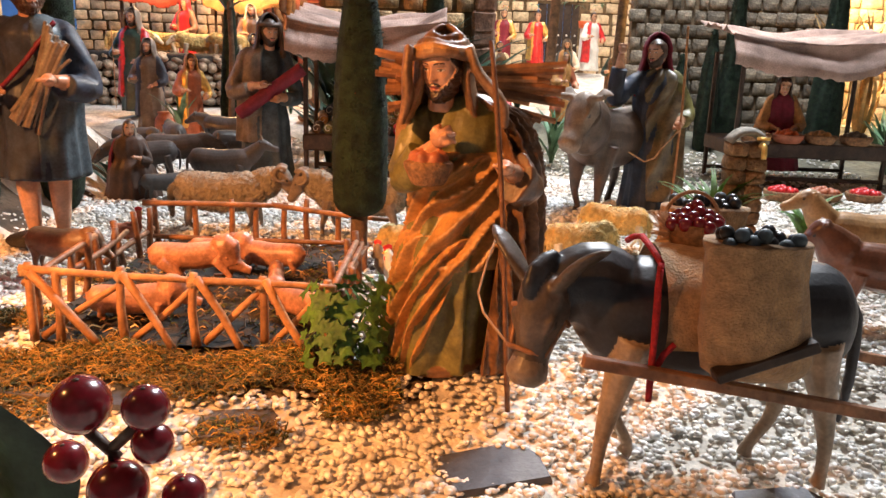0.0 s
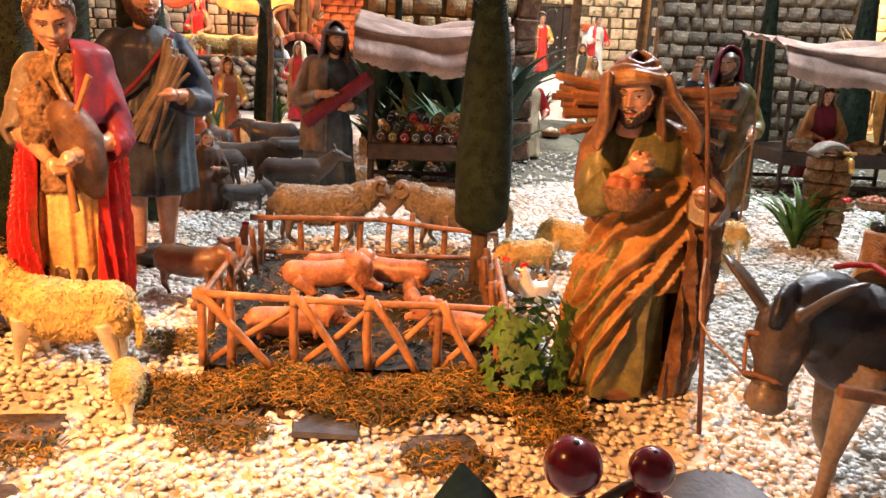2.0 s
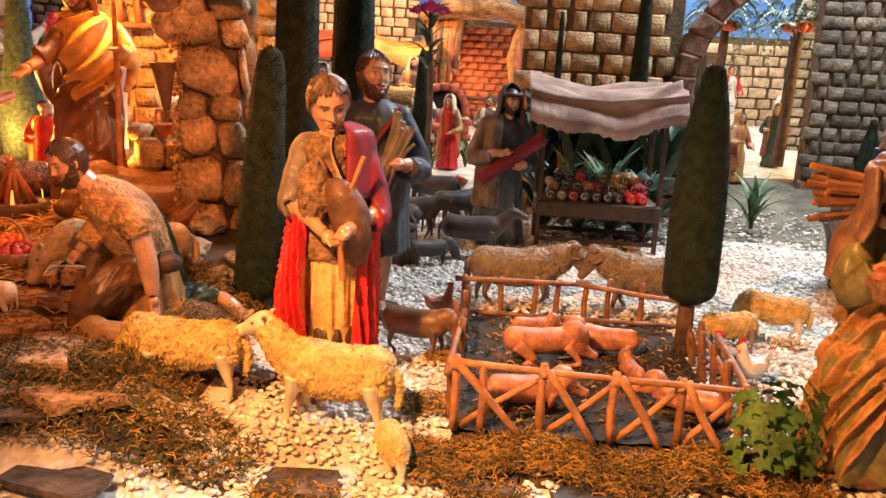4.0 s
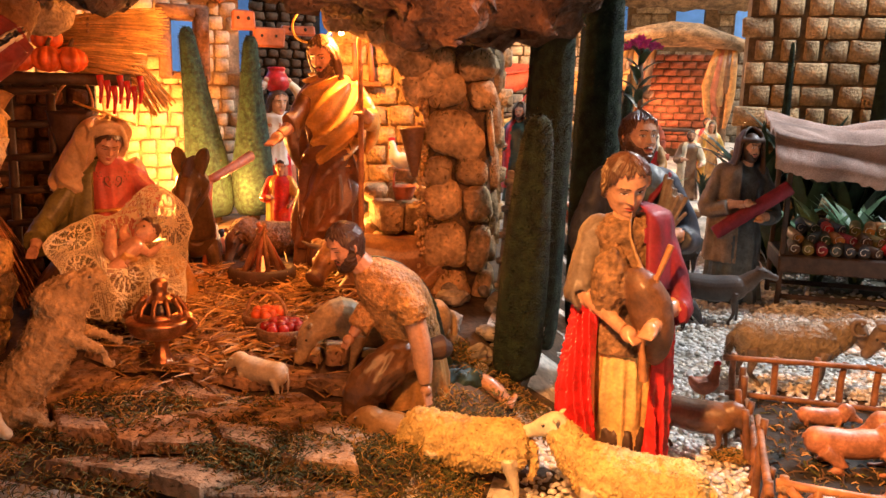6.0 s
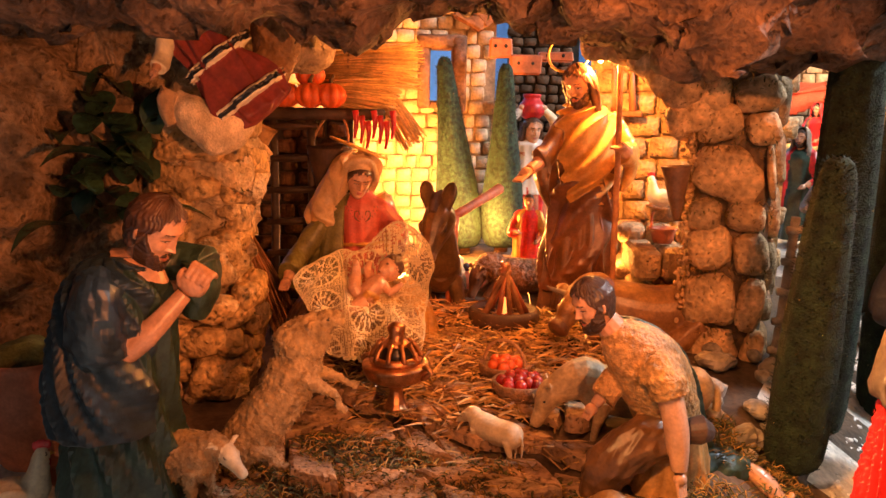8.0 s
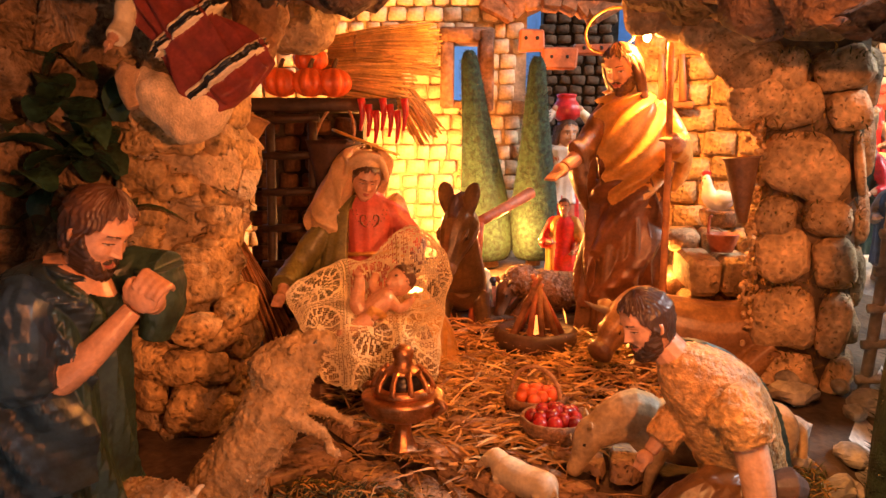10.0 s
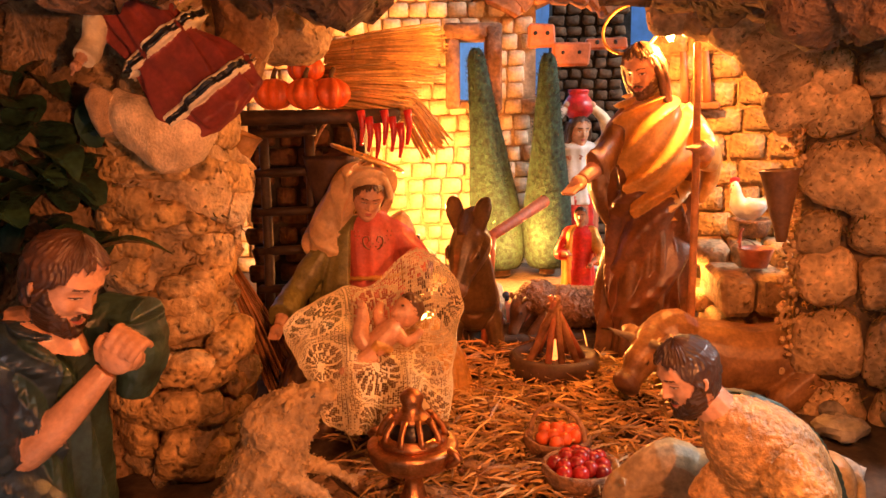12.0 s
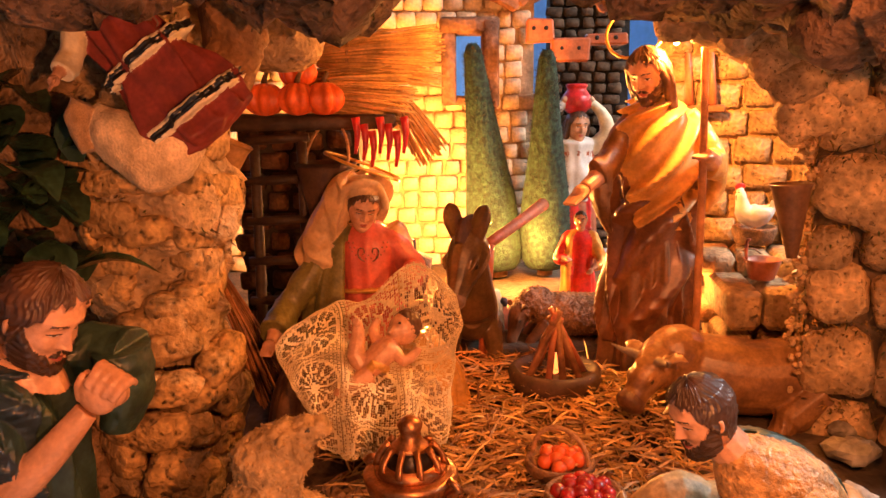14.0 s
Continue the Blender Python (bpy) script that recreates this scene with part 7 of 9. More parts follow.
mb.sweep([(0.136, 0.458, 0.172), (0.134, 0.5, 0.179), (0.136, 0.545, 0.165)], [0.002] * 3, YARN, 8, rough=0.3, rs=400)
put("red_cord", mb, "twisted red yarn cord hanging over the donkey's shoulder", "cord")
mb = MB()
bd = Vector((-0.338, -0.326, -0.883))
bu = bd.cross(Vector((-0.69, 0.72, 0))).normalized()
bs = bd.cross(bu).normalized()
BH = Vector((0.073, 0.489, 0.136))
for k, ra, rb in ((0.036, 0.0135, 0.0135), (0.010, 0.0195, 0.0205)):
    mb.sweep([tuple(BH + bd * k + bs * (ra * math.cos(a)) + bu * (rb * math.sin(a))) for a in [q * 0.42 for q in range(16)]], [(0.0011, 0.0018)] * 16, WOOD, 7, sub=1)
for s in (-1, 1):
    mb.sweep([tuple(BH + bd * 0.036 + bs * 0.0137 * s), tuple(BH + bd * 0.022 + bs * 0.0175 * s), tuple(BH + bd * 0.008 + bs * 0.0195 * s)], [0.0014] * 3, WOOD, 6)
e = BH + bd * 0.036 - bs * 0.0137
mb.sweep([tuple(e), tuple(e + Vector((-0.012, 0.004, 0.012))), (0.03, 0.52, 0.13), (0.045, 0.56, 0.165)], [0.0009] * 4, ROPE, 6)
put("donkey_bridle", mb, "thin leather bridle and lead rope on the donkey's head", "bridle")
cart = thing("cart_shafts", (0, 0, 0), "dark red-brown wooden cart shafts harnessed to the donkey", "cart")
for a, b in (((0.090, 0.442, 0.114), (0.42, 0.44, 0.062)), ((0.12, 0.56, 0.112), (0.43, 0.56, 0.06))):
    mb = MB()
    d = Vector(b) - Vector(a)
    mb.xf = Matrix.Translation((Vector(a) + Vector(b)) / 2) @ pose(0, 0, 0, 0, math.degrees(math.atan2(-d.z, d.x)), 0)
    mb.box((0, 0, 0), (d.length, 0.006, 0.0075), WOOD, bev=0.15, jit=0.05)
    part("shaft", mb, cart, smooth=False)
for a, b in (((0.165, 0.425, 0.112), (0.222, 0.43, 0.134)),):
    mb = MB()
    d = Vector(b) - Vector(a)
    mb.xf = Matrix.Translation((Vector(a) + Vector(b)) / 2) @ pose(0, 0, 0, 0, math.degrees(math.atan2(-d.z, d.x)), 0)
    mb.box((0, 0, 0), (d.length, 0.012, 0.007), WOODD, bev=0.15, jit=0.05)
    part("board", mb, cart, smooth=False)

# lying ox and donkey in the stable
OXL = paint("ox_tan_paint", (0.27, 0.125, 0.045), 0.38, 0.4, other=(0.34, 0.17, 0.06))
graze("ox_figurine", beast(OXL, OXL, OXL, head=(0.62, 0.17, 0.47), nod=-34, turn=38, lying=True, girth=0.225, horns="ox", neck=0.16, headsize=1.08, snout=(0.24, 0.072), ears=0.15, hump=0.03, muz=OXB), "brown ox figurine lying in the straw", (-0.772, 0.985, 0.116), 212, 0.148)
DONKS = paint("stable_donkey_paint", (0.095, 0.058, 0.026), 0.28, 0.4)
DONKN = paint("stable_donkey_nose_paint", (0.20, 0.12, 0.065), 0.35, 0.35)
graze("donkey_figurine", beast(DONKS, DONKS, DONKS, kind_="donkey", head=(0.61, -0.02, 0.83), nod=-46, lying=True, girth=0.20, neck=0.118, headsize=1.38, ears=0.125, ear_dir=(-0.70, 0.30, 0.62), ear_front=True, snout=(0.25, 0.043), turn=-30, mane=DBROWN, muz=DONKN), "dark brown donkey figurine lying behind the manger with raised head", (-1.098, 1.03, 0.120), 306, 0.17, voxel=0.0011)
mb = MB()
mb.sweep([(-1.052, 0.998, 0.262), (-1.058, 1.07, 0.274), (-1.064, 1.142, 0.287)], [0.006, 0.0065, 0.008], TERRA, 10)
mb.sweep([(-1.052, 1.0, 0.262), (-1.05, 0.99, 0.2), (-1.05, 0.985, 0.135)], [0.006, 0.006, 0.006], TERRA, 10)
put("shovel_handle", mb, "reddish wooden tool handle propped behind the donkey", "tool handle")
BULB = bpy.data.materials.new("bulb_glow")
BULB.use_nodes = True
BULB.node_tree.nodes["Principled BSDF"].inputs["Emission Color"].default_value = (1.0, 0.72, 0.3, 1)
BULB.node_tree.nodes["Principled BSDF"].inputs["Emission Strength"].default_value = 40
for at, drop in (((-0.868, 1.032, 0.468), 0.03), ((-0.862, 1.078, 0.212), -0.05)):
    t = thing("light_bulb", at, "small lit miniature lamp bulb on a dark wire", "light bulb")
    mb = MB()
    mb.ball((0, 0, 0), (0.0042, 0.0042, 0.007), BULB, 14, 10)
    part("glass", mb, t, "glowing warm glass")
    mb = MB()
    mb.sweep([(0, 0, 0.006 if drop > 0 else -0.006), (0.001, 0.002, drop * 0.5), (0, 0.004, drop)], [0.003, 0.002, 0.001], BLACK, 8)
    part("socket", mb, t)
# White box stands in for a bright strip taken for a lamp tube.
mb = MB()
mb.box((0, 0, 0.055), (0.008, 0.008, 0.115), WHITE, bev=0.15)
put("white_post", mb, "narrow white strip added for the bright line behind the bearded figurine", "post", pose(-0.864, 1.095, 0.225, 0, 0, 36), smooth=False)

# clutter before the back wall
t = thing("wooden_trough", (-1.07, 1.10, 0.128), "low reddish trough heaped with dark grapes", "trough", 36)
mb = MB()
mb.box((0, 0, 0.022), (0.15, 0.032, 0.034), TERRA, bev=0.2, jit=0.04)
part("box", mb, t)
gm = MB()
gm.ball((0, 0, 0), 0.005, NAVY, 8, 6)
gm = gm.mesh("grape")
for i in range(30):
    piece("grape", gm, t, pose(0.015 + 0.045 * math.sin(i * 1.9) * ((i % 5) / 5), 0.010 * math.cos(i * 2.7), 0.041 + 0.004 * (i % 3)))
t = thing("oak_cask", (-1.195, 1.03, 0.20), "dark wooden cask with two pegs behind the veiled figurine", "cask", 36)
mb = MB()
mb.sweep([(-0.03, 0, 0), (-0.012, 0, 0.004), (0.012, 0, 0.004), (0.03, 0, 0)], [(0.026, 0.026), (0.031, 0.031), (0.031, 0.031), (0.026, 0.026)], FRAMEW, 24, sub=3)
part("body", mb, t)
for x in (-0.012, 0.014):
    mb = MB()
    mb.sweep([(x, -0.008, 0.028), (x, -0.008, 0.05)], [0.0035, 0.003], DBROWN, 8)
    part("peg", mb, t)
t = thing("stone_blocks", (-1.195, 1.03, 0.125), "rough reddish stone blocks stacked behind the veiled figurine", "stone", 36)
for i, (x, z, w) in enumerate(((-0.03, 0.012, 0.05), (0.03, 0.012, 0.055), (0.0, 0.034, 0.06), (0.075, 0.012, 0.04))):
    mb = MB()
    mb.box((x, 0, z), (w, 0.045, 0.022), FRAMEW, bev=0.2, jit=0.1)
    part("block", mb, t, smooth=False)
# stable utensils
t = thing("campfire", (-0.943, 0.945, 0.143), "ring hearth with a cone of red-brown sticks over a glowing lamp", "campfire")
mb = MB()
mb.loft([(0, 0, 0, 0.042, 0.042), (0, 0, 0.012, 0.045, 0.045), (0, 0, 0.02, 0.040, 0.040), (0, 0, 0.014, 0.032, 0.032), (0, 0, 0.010, 0.01, 0.01)], DBROWN, 30, (0.03, 0.03), 7)
part("hearth_ring", mb, t)
for i in range(9):
    a = i * 0.698 + 0.2 * math.sin(i * 3.1)
    mb = MB()
    r = 0.025 + 0.004 * math.sin(i * 2.3)
    mb.sweep([(r * math.cos(a), r * math.sin(a), 0.012), (0.011 * math.cos(a), 0.011 * math.sin(a), 0.045), (0.006 * math.cos(a + 2.4), 0.006 * math.sin(a + 2.4), 0.070 + 0.006 * math.sin(i * 1.7))], [0.0036, 0.0033, 0.0028], (WOOD, TERRA, WOOD)[i % 3], 7, sub=1, rough=0.15, rs=200)
    part("stick", mb, t)
em = bpy.data.materials.new("ember_glow")
em.use_nodes = True
em.node_tree.nodes["Principled BSDF"].inputs["Base Color"].default_value = (0.6, 0.1, 0.02, 1)
em.node_tree.nodes["Principled BSDF"].inputs["Emission Color"].default_value = (1.0, 0.25, 0.05, 1)
em.node_tree.nodes["Principled BSDF"].inputs["Emission Strength"].default_value = 3
mb = MB()
mb.ball((0, 0, 0.022), (0.006, 0.006, 0.011), em, 12, 8)
part("ember_lamp", mb, t, "small glowing orange flame bulb")

t = thing("incense_burner", (-0.928, 0.70, 0.115), "worn copper incense burner on an ornate foot", "incense burner")
t.scale = (0.9, 0.9, 0.86)
mb = MB()
mb.loft([(0, 0, 0, 0.014, 0.014), (0, 0, 0.006, 0.010, 0.010), (0, 0, 0.02, 0.007, 0.007), (0, 0, 0.03, 0.012, 0.012)], COPPER, 24, (0.1, 0.05), 6)
part("foot", mb, t)
mb = MB()
mb.loft([(0, 0, 0.028, 0.014, 0.014), (0, 0, 0.036, 0.032, 0.032), (0, 0, 0.046, 0.036, 0.036), (0, 0, 0.052, 0.037, 0.037), (0, 0, 0.054, 0.03, 0.03)], COPPER, 32)
part("bowl", mb, t)
mb = MB()
mb.loft([(0, 0, 0.053, 0.028, 0.028), (0, 0, 0.060, 0.028, 0.028)], COPPER, 28)
mb.loft([(0, 0, 0.074, 0.017, 0.017), (0, 0, 0.080, 0.010, 0.010), (0, 0, 0.086, 0.008, 0.008), (0, 0, 0.094, 0.010, 0.010), (0, 0, 0.100, 0.003, 0.003)], COPPER, 24)
mb.loft([(0, 0, 0.058, 0.020, 0.020), (0, 0, 0.076, 0.012, 0.012)], BLACK, 20)
lid = part("lid", mb, t, "pierced domed copper lid")
for i in range(10):
    a = i * 0.628
    mb = MB()
    mb.sweep([(0.027 * math.cos(a), 0.027 * math.sin(a), 0.058), (0.024 * math.cos(a), 0.024 * math.sin(a), 0.068), (0.016 * math.cos(a), 0.016 * math.sin(a), 0.077)], [(0.004, 0.002), (0.003, 0.002), (0.004, 0.002)], COPPER, 6)
    part("rib", mb, lid)
for s in (-1, 1):
    mb = MB()
    mb.sweep([(0.034 * s, 0, 0.04), (0.046 * s, 0, 0.05), (0.036 * s, 0, 0.055)], [0.003] * 3, COPPER, 8)
    part("handle", mb, t)


def bowl(at, r, m, fruit, n, label, handle=False):
    t = thing("fruit_basket", at, label, "basket")
    mb = MB()
    mb.loft([(0, 0, 0, r * 0.75, r * 0.75), (0, 0, r * 0.3, r * 0.98, r * 0.98), (0, 0, r * 0.55, r, r), (0, 0, r * 0.58, r * 0.9, r * 0.9), (0, 0, r * 0.4, r * 0.7, r * 0.7)], m, 30, (0.03, 0.03), 15)
    part("basket", mb, t)
    fm = MB()
    fm.ball((0, 0, 0), r * 0.22, fruit, 12, 8, rough=0.05, rs=100)
    fd = fm.mesh("fruit")
    for i in range(n):
        a, q = i * 2.4, r * 0.2 * math.sqrt(i)
        piece("fruit", fd, t, pose(q * 0.95 * math.cos(a), q * 0.95 * math.sin(a), r * 0.72 - q * 0.25, i * 40, i * 25, 0))
    if handle:
        mb = MB()
        mb.sweep([(r * 0.9 * math.cos(a), 0, r * 0.5 + r * 1.0 * math.sin(a)) for a in [k * math.pi / 10 for k in range(11)]], [r * 0.07] * 11, ROPE, 6)
        part("handle", mb, t)


bowl((-0.830, 0.775, 0.124), 0.029, WICKER, APPLE, 16, "dark wicker bowl of glossy red apples")
bowl((-0.868, 0.81, 0.126), 0.027, WICKER, PUMPKIN, 12, "small handled wicker basket of orange fruit", True)

# ---- trees round the pen and stable ----
cypress((-0.09, 0.885, 0.045), 0.27, 0.031, "dark green flocked cypress on a bare trunk by the pen", trunk=0.062, taper=0.5)
cypress((-0.59, 0.845, 0.085), 0.285, 0.026, "dark flocked cypress with a blunt top beside the stable", taper=0.62, tilt=(0, 3))
cypress((-0.59, 0.99, 0.06), 0.72, 0.029, "tall dark flocked cypress trunk beside the stable", taper=0.7, tilt=(0, 1))
cypress((-0.535, 1.11, 0.055), 0.74, 0.031, "tall dark flocked cypress beside the stable", taper=0.7)
CONE = ((0, 0.66), (0.05, 0.95), (0.2, 1.0), (0.45, 0.8), (0.75, 0.52), (0.96, 0.33), (1.0, 0.12))
cypress((-1.205, 1.27, 0.165), 0.33, 0.038, "glittering green cone cypress before the stable window", BRUSHG, tilt=(0, -8), shape=CONE)
cypress((-1.145, 1.30, 0.17), 0.31, 0.036, "green cone cypress behind the stable", BRUSHG, shape=CONE)

graze("pony_figurine", beast(paint("bay_paint", (0.16, 0.06, 0.03), 0.3, 0.3), None, None, leg=0.40, girth=0.2, head=(0.62, 0, 0.8), nod=-40, ears=0.07, tail=0.4, neck=0.14), "glossy bay pony figurine behind the donkey", (0.455, 0.74, 0.035), 165, 0.12)

# ---- market stalls ----


def awning(parent, x0, x1, y0, y1, zf, zb, sag, m, name="awning_cloth", label=""):
    mb = MB()
    rows = []
    nu, nv = 72, 56
    for j in range(nv + 1):
        v = j / nv
        row = []
        for i in range(nu + 1):
            u = i / nu
            x = x0 + (x1 - x0) * u
            fl = noise.noise(Vector((u * 3.1 + zf * 40, v * 5, x0 * 9)))
            cr = noise.noise(Vector((u * 2.2, v * 14, zf * 31 + x0)))
            if v < 0.34:
                w = 1 - v / 0.34
                y = y0 - 0.012 * w + 0.010 * fl - 0.006 * math.sin(v * 16)
                z = zf - (0.058 + 0.016 * noise.noise(Vector((u * 4, x0 * 7, 1))) + 0.006 * noise.noise(Vector((u * 26, 2, x0)))) * w
            else:
                w = (v - 0.34) / 0.66
                y = y0 + (y1 - y0) * w
                z = zf + (zb - zf) * w - sag * math.sin(math.pi * u) * math.sin(math.pi * w) + 0.016 * fl * math.sin(math.pi * min(1, w * 1.2)) + 0.010 * cr
            z += 0.006 * cr - sag * 0.9 * math.sin(math.pi * u) * (1 - 0.5 * v) + 0.012 * abs(u - 0.5)
            row.append((x, y, z))
        rows.append(row)
    mb.grid(rows, m, closed=False)
    ob = part(name, mb, parent, label)
    sol = ob.modifiers.new("thick", "SOLIDIFY")
    sol.thickness = 0.002
    return ob


def stall(at, w, d, h, label, yaw=0, cloth=None):
    t = thing("market_stall", at, label, "market stall", yaw)
    for sx in (-1, 1):
        for sy in (-1, 1):
            mb = MB()
            mb.box((sx * w / 2, sy * d / 2, h / 2), (0.008, 0.008, h), WOODD, bev=0.15)
            part("post", mb, t, smooth=False)
    for sy in (-1, 1):
        mb = MB()
        mb.box((0, sy * d / 2, 0.018), (w, 0.006, 0.008), WOODD, bev=0.15)
        part("rail", mb, t, smooth=False)
    mb = MB()
    mb.box((0, 0, 0.075), (w + 0.01, d + 0.02, 0.03), WOODD, bev=0.1)
    part("counter", mb, t, smooth=False)
    awning(t, -w / 2 - 0.03, w / 2 + 0.03, -d / 2 - 0.02, d / 2 + 0.04, h + 0.03, h + 0.055, 0.02, cloth or CLOTH, label="faded linen awning" if not cloth else "warm-coloured linen awning")
    return t


stall((-0.133, 1.475, 0.053), 0.215, 0.12, 0.255, "dark wooden market stall with a faded linen awning")
COLS = [CRIMSON, NAVY, NAVY, DGREEN, OLIVE, TEAL, CRIMSON, RED, DBROWN, OCHRE]
for i in range(27):
    t = thing("cloth_roll", (-0.222 + 0.021 * (i % 9) + 0.008 * (i // 9), 1.415 + 0.026 * (i // 9), 0.152 + 0.014 * (i // 9)), "small rolled bolt of coloured fabric on the stall", "fabric roll", 0, group="fabric rolls on the stall")
    mb = MB()
    r = 0.009
    mb.loft([(0, 0, 0.0, r, r), (0, 0, 0.002, r, r), (0, 0, 0.045, r, r), (0, 0, 0.045, r * 0.8, r * 0.8)], random.choice(COLS), 18)
    mb.sweep([(q * math.cos(a), q * math.sin(a), -0.0005) for a, q in [(k * 0.7, 0.002 + 0.0008 * k) for k in range(9)]], [0.0006] * 9, WHITE, 4, sub=1)
    part("roll", mb, t)
    t.matrix_world = t.matrix_world @ pose(0, 0, 0, -84, 0, random.uniform(-35, 35))
stall((0.73, 1.63, 0.053), 0.30, 0.16, 0.26, "dark wooden food stall with a draped linen awning", 0)
for i, (x, m) in enumerate(((0.62, WICKER), (0.685, TERRA), (0.75, WICKER), (0.82, WICKER))):
    bowl((x, 1.555, 0.142), 0.03, m, (CREAM, PUMPKIN, OCHRE, GREYB)[i], 12, "round bowl of produce on the food stall")
for i in range(3):
    bowl((0.62 + 0.075 * i, 1.40, 0.053), 0.032, WICKER, (RED, TERRA, RED)[i], 14, "wicker crate of red fruit on the gravel")

# figures of the market
CLOAKO = paint("drab_cloak_paint", (0.13, 0.09, 0.04), 0.5, 0.4)
f = Fig()
f.robe(TEAL, 0.17, 0.12, 0.135, 0.18, 8, ph=0.7)
f.cloak(GREYB, 60, 260, 0.25, 0.80, 0.18, 0.14, 9, r1=0.15)
f.sweep([(-0.16, -0.13, 0.42), (0.22, -0.18, 0.70)], [0.04, 0.042], CRIMSON, 18, sub=3)
f.arm(-1, (-0.19, -0.04, 0.56), (-0.02, -0.17, 0.60), GREYB, bare=0.4)
f.arm(1, (0.19, -0.04, 0.54), (0.08, -0.18, 0.52), TEAL, bare=0.3)
f.head((0.03, -0.03, 0.90), 22, 8, HAIR, HAIR, hooded=True)
f.hood(DBROWN, (0.03, -0.025, 0.905), 55, 0.66, 0.13)
f.sweep([(0.03 + 0.066 * math.cos(a), -0.015 + 0.072 * math.sin(a), 0.945) for a in [k * 0.45 for k in range(15)]], [0.016] * 15, DBROWN, 7, sub=1)
stand("cloth_seller_figurine", f, "painted cloth seller figurine holding a burgundy fabric roll", (-0.315, 1.43, 0.053), 12, 0.29)
f = Fig()
f.robe(NAVY, 0.16, 0.12, 0.135, 0.16, 8)
f.swag([(0.02, 0, 0.06, 0.185, 0.155), (0.02, 0, 0.25, 0.175, 0.15), (0.02, 0, 0.45, 0.155, 0.13), (0.02, 0, 0.62, 0.145, 0.115), (0.02, 0, 0.76, 0.13, 0.095), (0.0, 0, 0.82, 0.06, 0.05)], CLOAKO, ((-110, 120), (-150, 120)), 0.05, 3, 0.1, mid=-60, lean=-1.3)
f.arm(-1, (-0.26, -0.06, 0.66), (-0.26, -0.12, 0.90), NAVY, bare=0.3)
f.arm(1, (0.18, -0.05, 0.58), (0.10, -0.16, 0.52), OLIVE, bare=0.3)
f.head((-0.02, -0.02, 0.90), -55, 2, HAIR, HAIR, hooded=True)
f.hood(CRIMSON, (-0.01, 0.0, 0.91), 70, 0.66, 0.13)
f.sweep([(0.08, -0.19, 1.06), (0.10, -0.18, 0.6), (0.09, -0.18, 0.02)], [0.009, 0.009], WOODL, 7)
f.sweep([(0.12, -0.18, 0.52), (0.0, -0.2, 0.38), (-0.1, -0.2, 0.3), (-0.34, -0.2, 0.45)], [0.007] * 4, ROPE, 6)
stand("drover_figurine", f, "painted drover figurine in olive cloak raising one arm beside an ox", (0.345, 1.29, 0.053), 5, 0.275)
graze("ox_figurine", beast(paint("ox_dark_paint", (0.085, 0.052, 0.034), 0.5, 0.35), GREYB, None, leg=0.40, girth=0.23, head=(0.66, 0.1, 0.80), nod=-45, horns="ox", neck=0.17, ears=0.12, headsize=1.15, snout=(0.3, 0.07)), "dark brown ox figurine with a pale muzzle facing forward", (0.275, 1.27, 0.053), 232, 0.205)
f = Fig()
f.robe(DBROWN, 0.34, 0.20, 0.19, 0.12, 8)
f.cloak(CRIMSON, 20, 200, 0.1, 0.78, 0.30, 0.12, 8, r1=0.2)
f.arm(1, (0.22, -0.1, 0.5), (0.08, -0.24, 0.55), DBROWN)
f.head((0, -0.03, 0.87), 10, 8, HAIR, size=1.4, hooded=True)
f.hood(GREYB, (0, -0.02, 0.88), 48, 0.5, 0.18)
stand("seated_girl_figurine", f, "small painted seated girl figurine in a dark shawl", (-0.478, 1.215, 0.052), 15, 0.125)
f = Fig()
f.robe(CRIMSON, 0.26, 0.16, 0.15, 0.12, 8)
f.cloak(OCHRE, 20, 200, 0.1, 0.78, 0.28, 0.12, 8, r1=0.17)
f.arm(-1, (-0.2, -0.1, 0.5), (-0.08, -0.24, 0.45), OCHRE)
f.arm(1, (0.2, -0.1, 0.5), (0.08, -0.24, 0.45), OCHRE)
f.head((0, -0.03, 0.88), 0, 12, HAIR, size=1.2, long_=True)
f.hood(DBROWN, (0, -0.02, 0.89), 48, 0.5, 0.15)
stand("stallkeeper_figurine", f, "painted seated woman figurine behind the food stall", (0.70, 1.64, 0.08), -8, 0.19)

# stone fountain post with a brass tap
t = thing("stone_fountain", (0.428, 1.10, 0.05), "round-topped stone block fountain with a small brass tap", "fountain", -6)
t.scale = (0.72, 0.8, 0.80)
FSTONE = mat("brown_fountain_stone", (0.22, 0.12, 0.055), 0.8, 0.5, 45, 1.0, 180, bd=0.004, rnd=0.25)
for r in range(7):
    for c in range(2):
        mb = MB()
        mb.box((-0.018 + 0.036 * c, 0, 0.012 + 0.024 * r), (0.035, 0.052, 0.023), FSTONE, bev=0.16, jit=0.08)
        part("stone", mb, t)
mb = MB()
mb.sweep([(-0.034, 0, 0.168), (-0.02, 0, 0.182), (0.0, 0, 0.187), (0.02, 0, 0.182), (0.034, 0, 0.168)], [(0.025, 0.008)] * 5, STONEG, 10)
part("cap", mb, t)
mb = MB()
mb.sweep([(0.02, -0.025, 0.165), (0.02, -0.045, 0.165), (0.02, -0.05, 0.145)], [0.005, 0.006, 0.005], GOLD, 8)
mb.sweep([(0.008, -0.036, 0.178), (0.032, -0.036, 0.178)], [0.003, 0.003], GOLD, 6)
part("tap", mb, t, "polished brass tap")
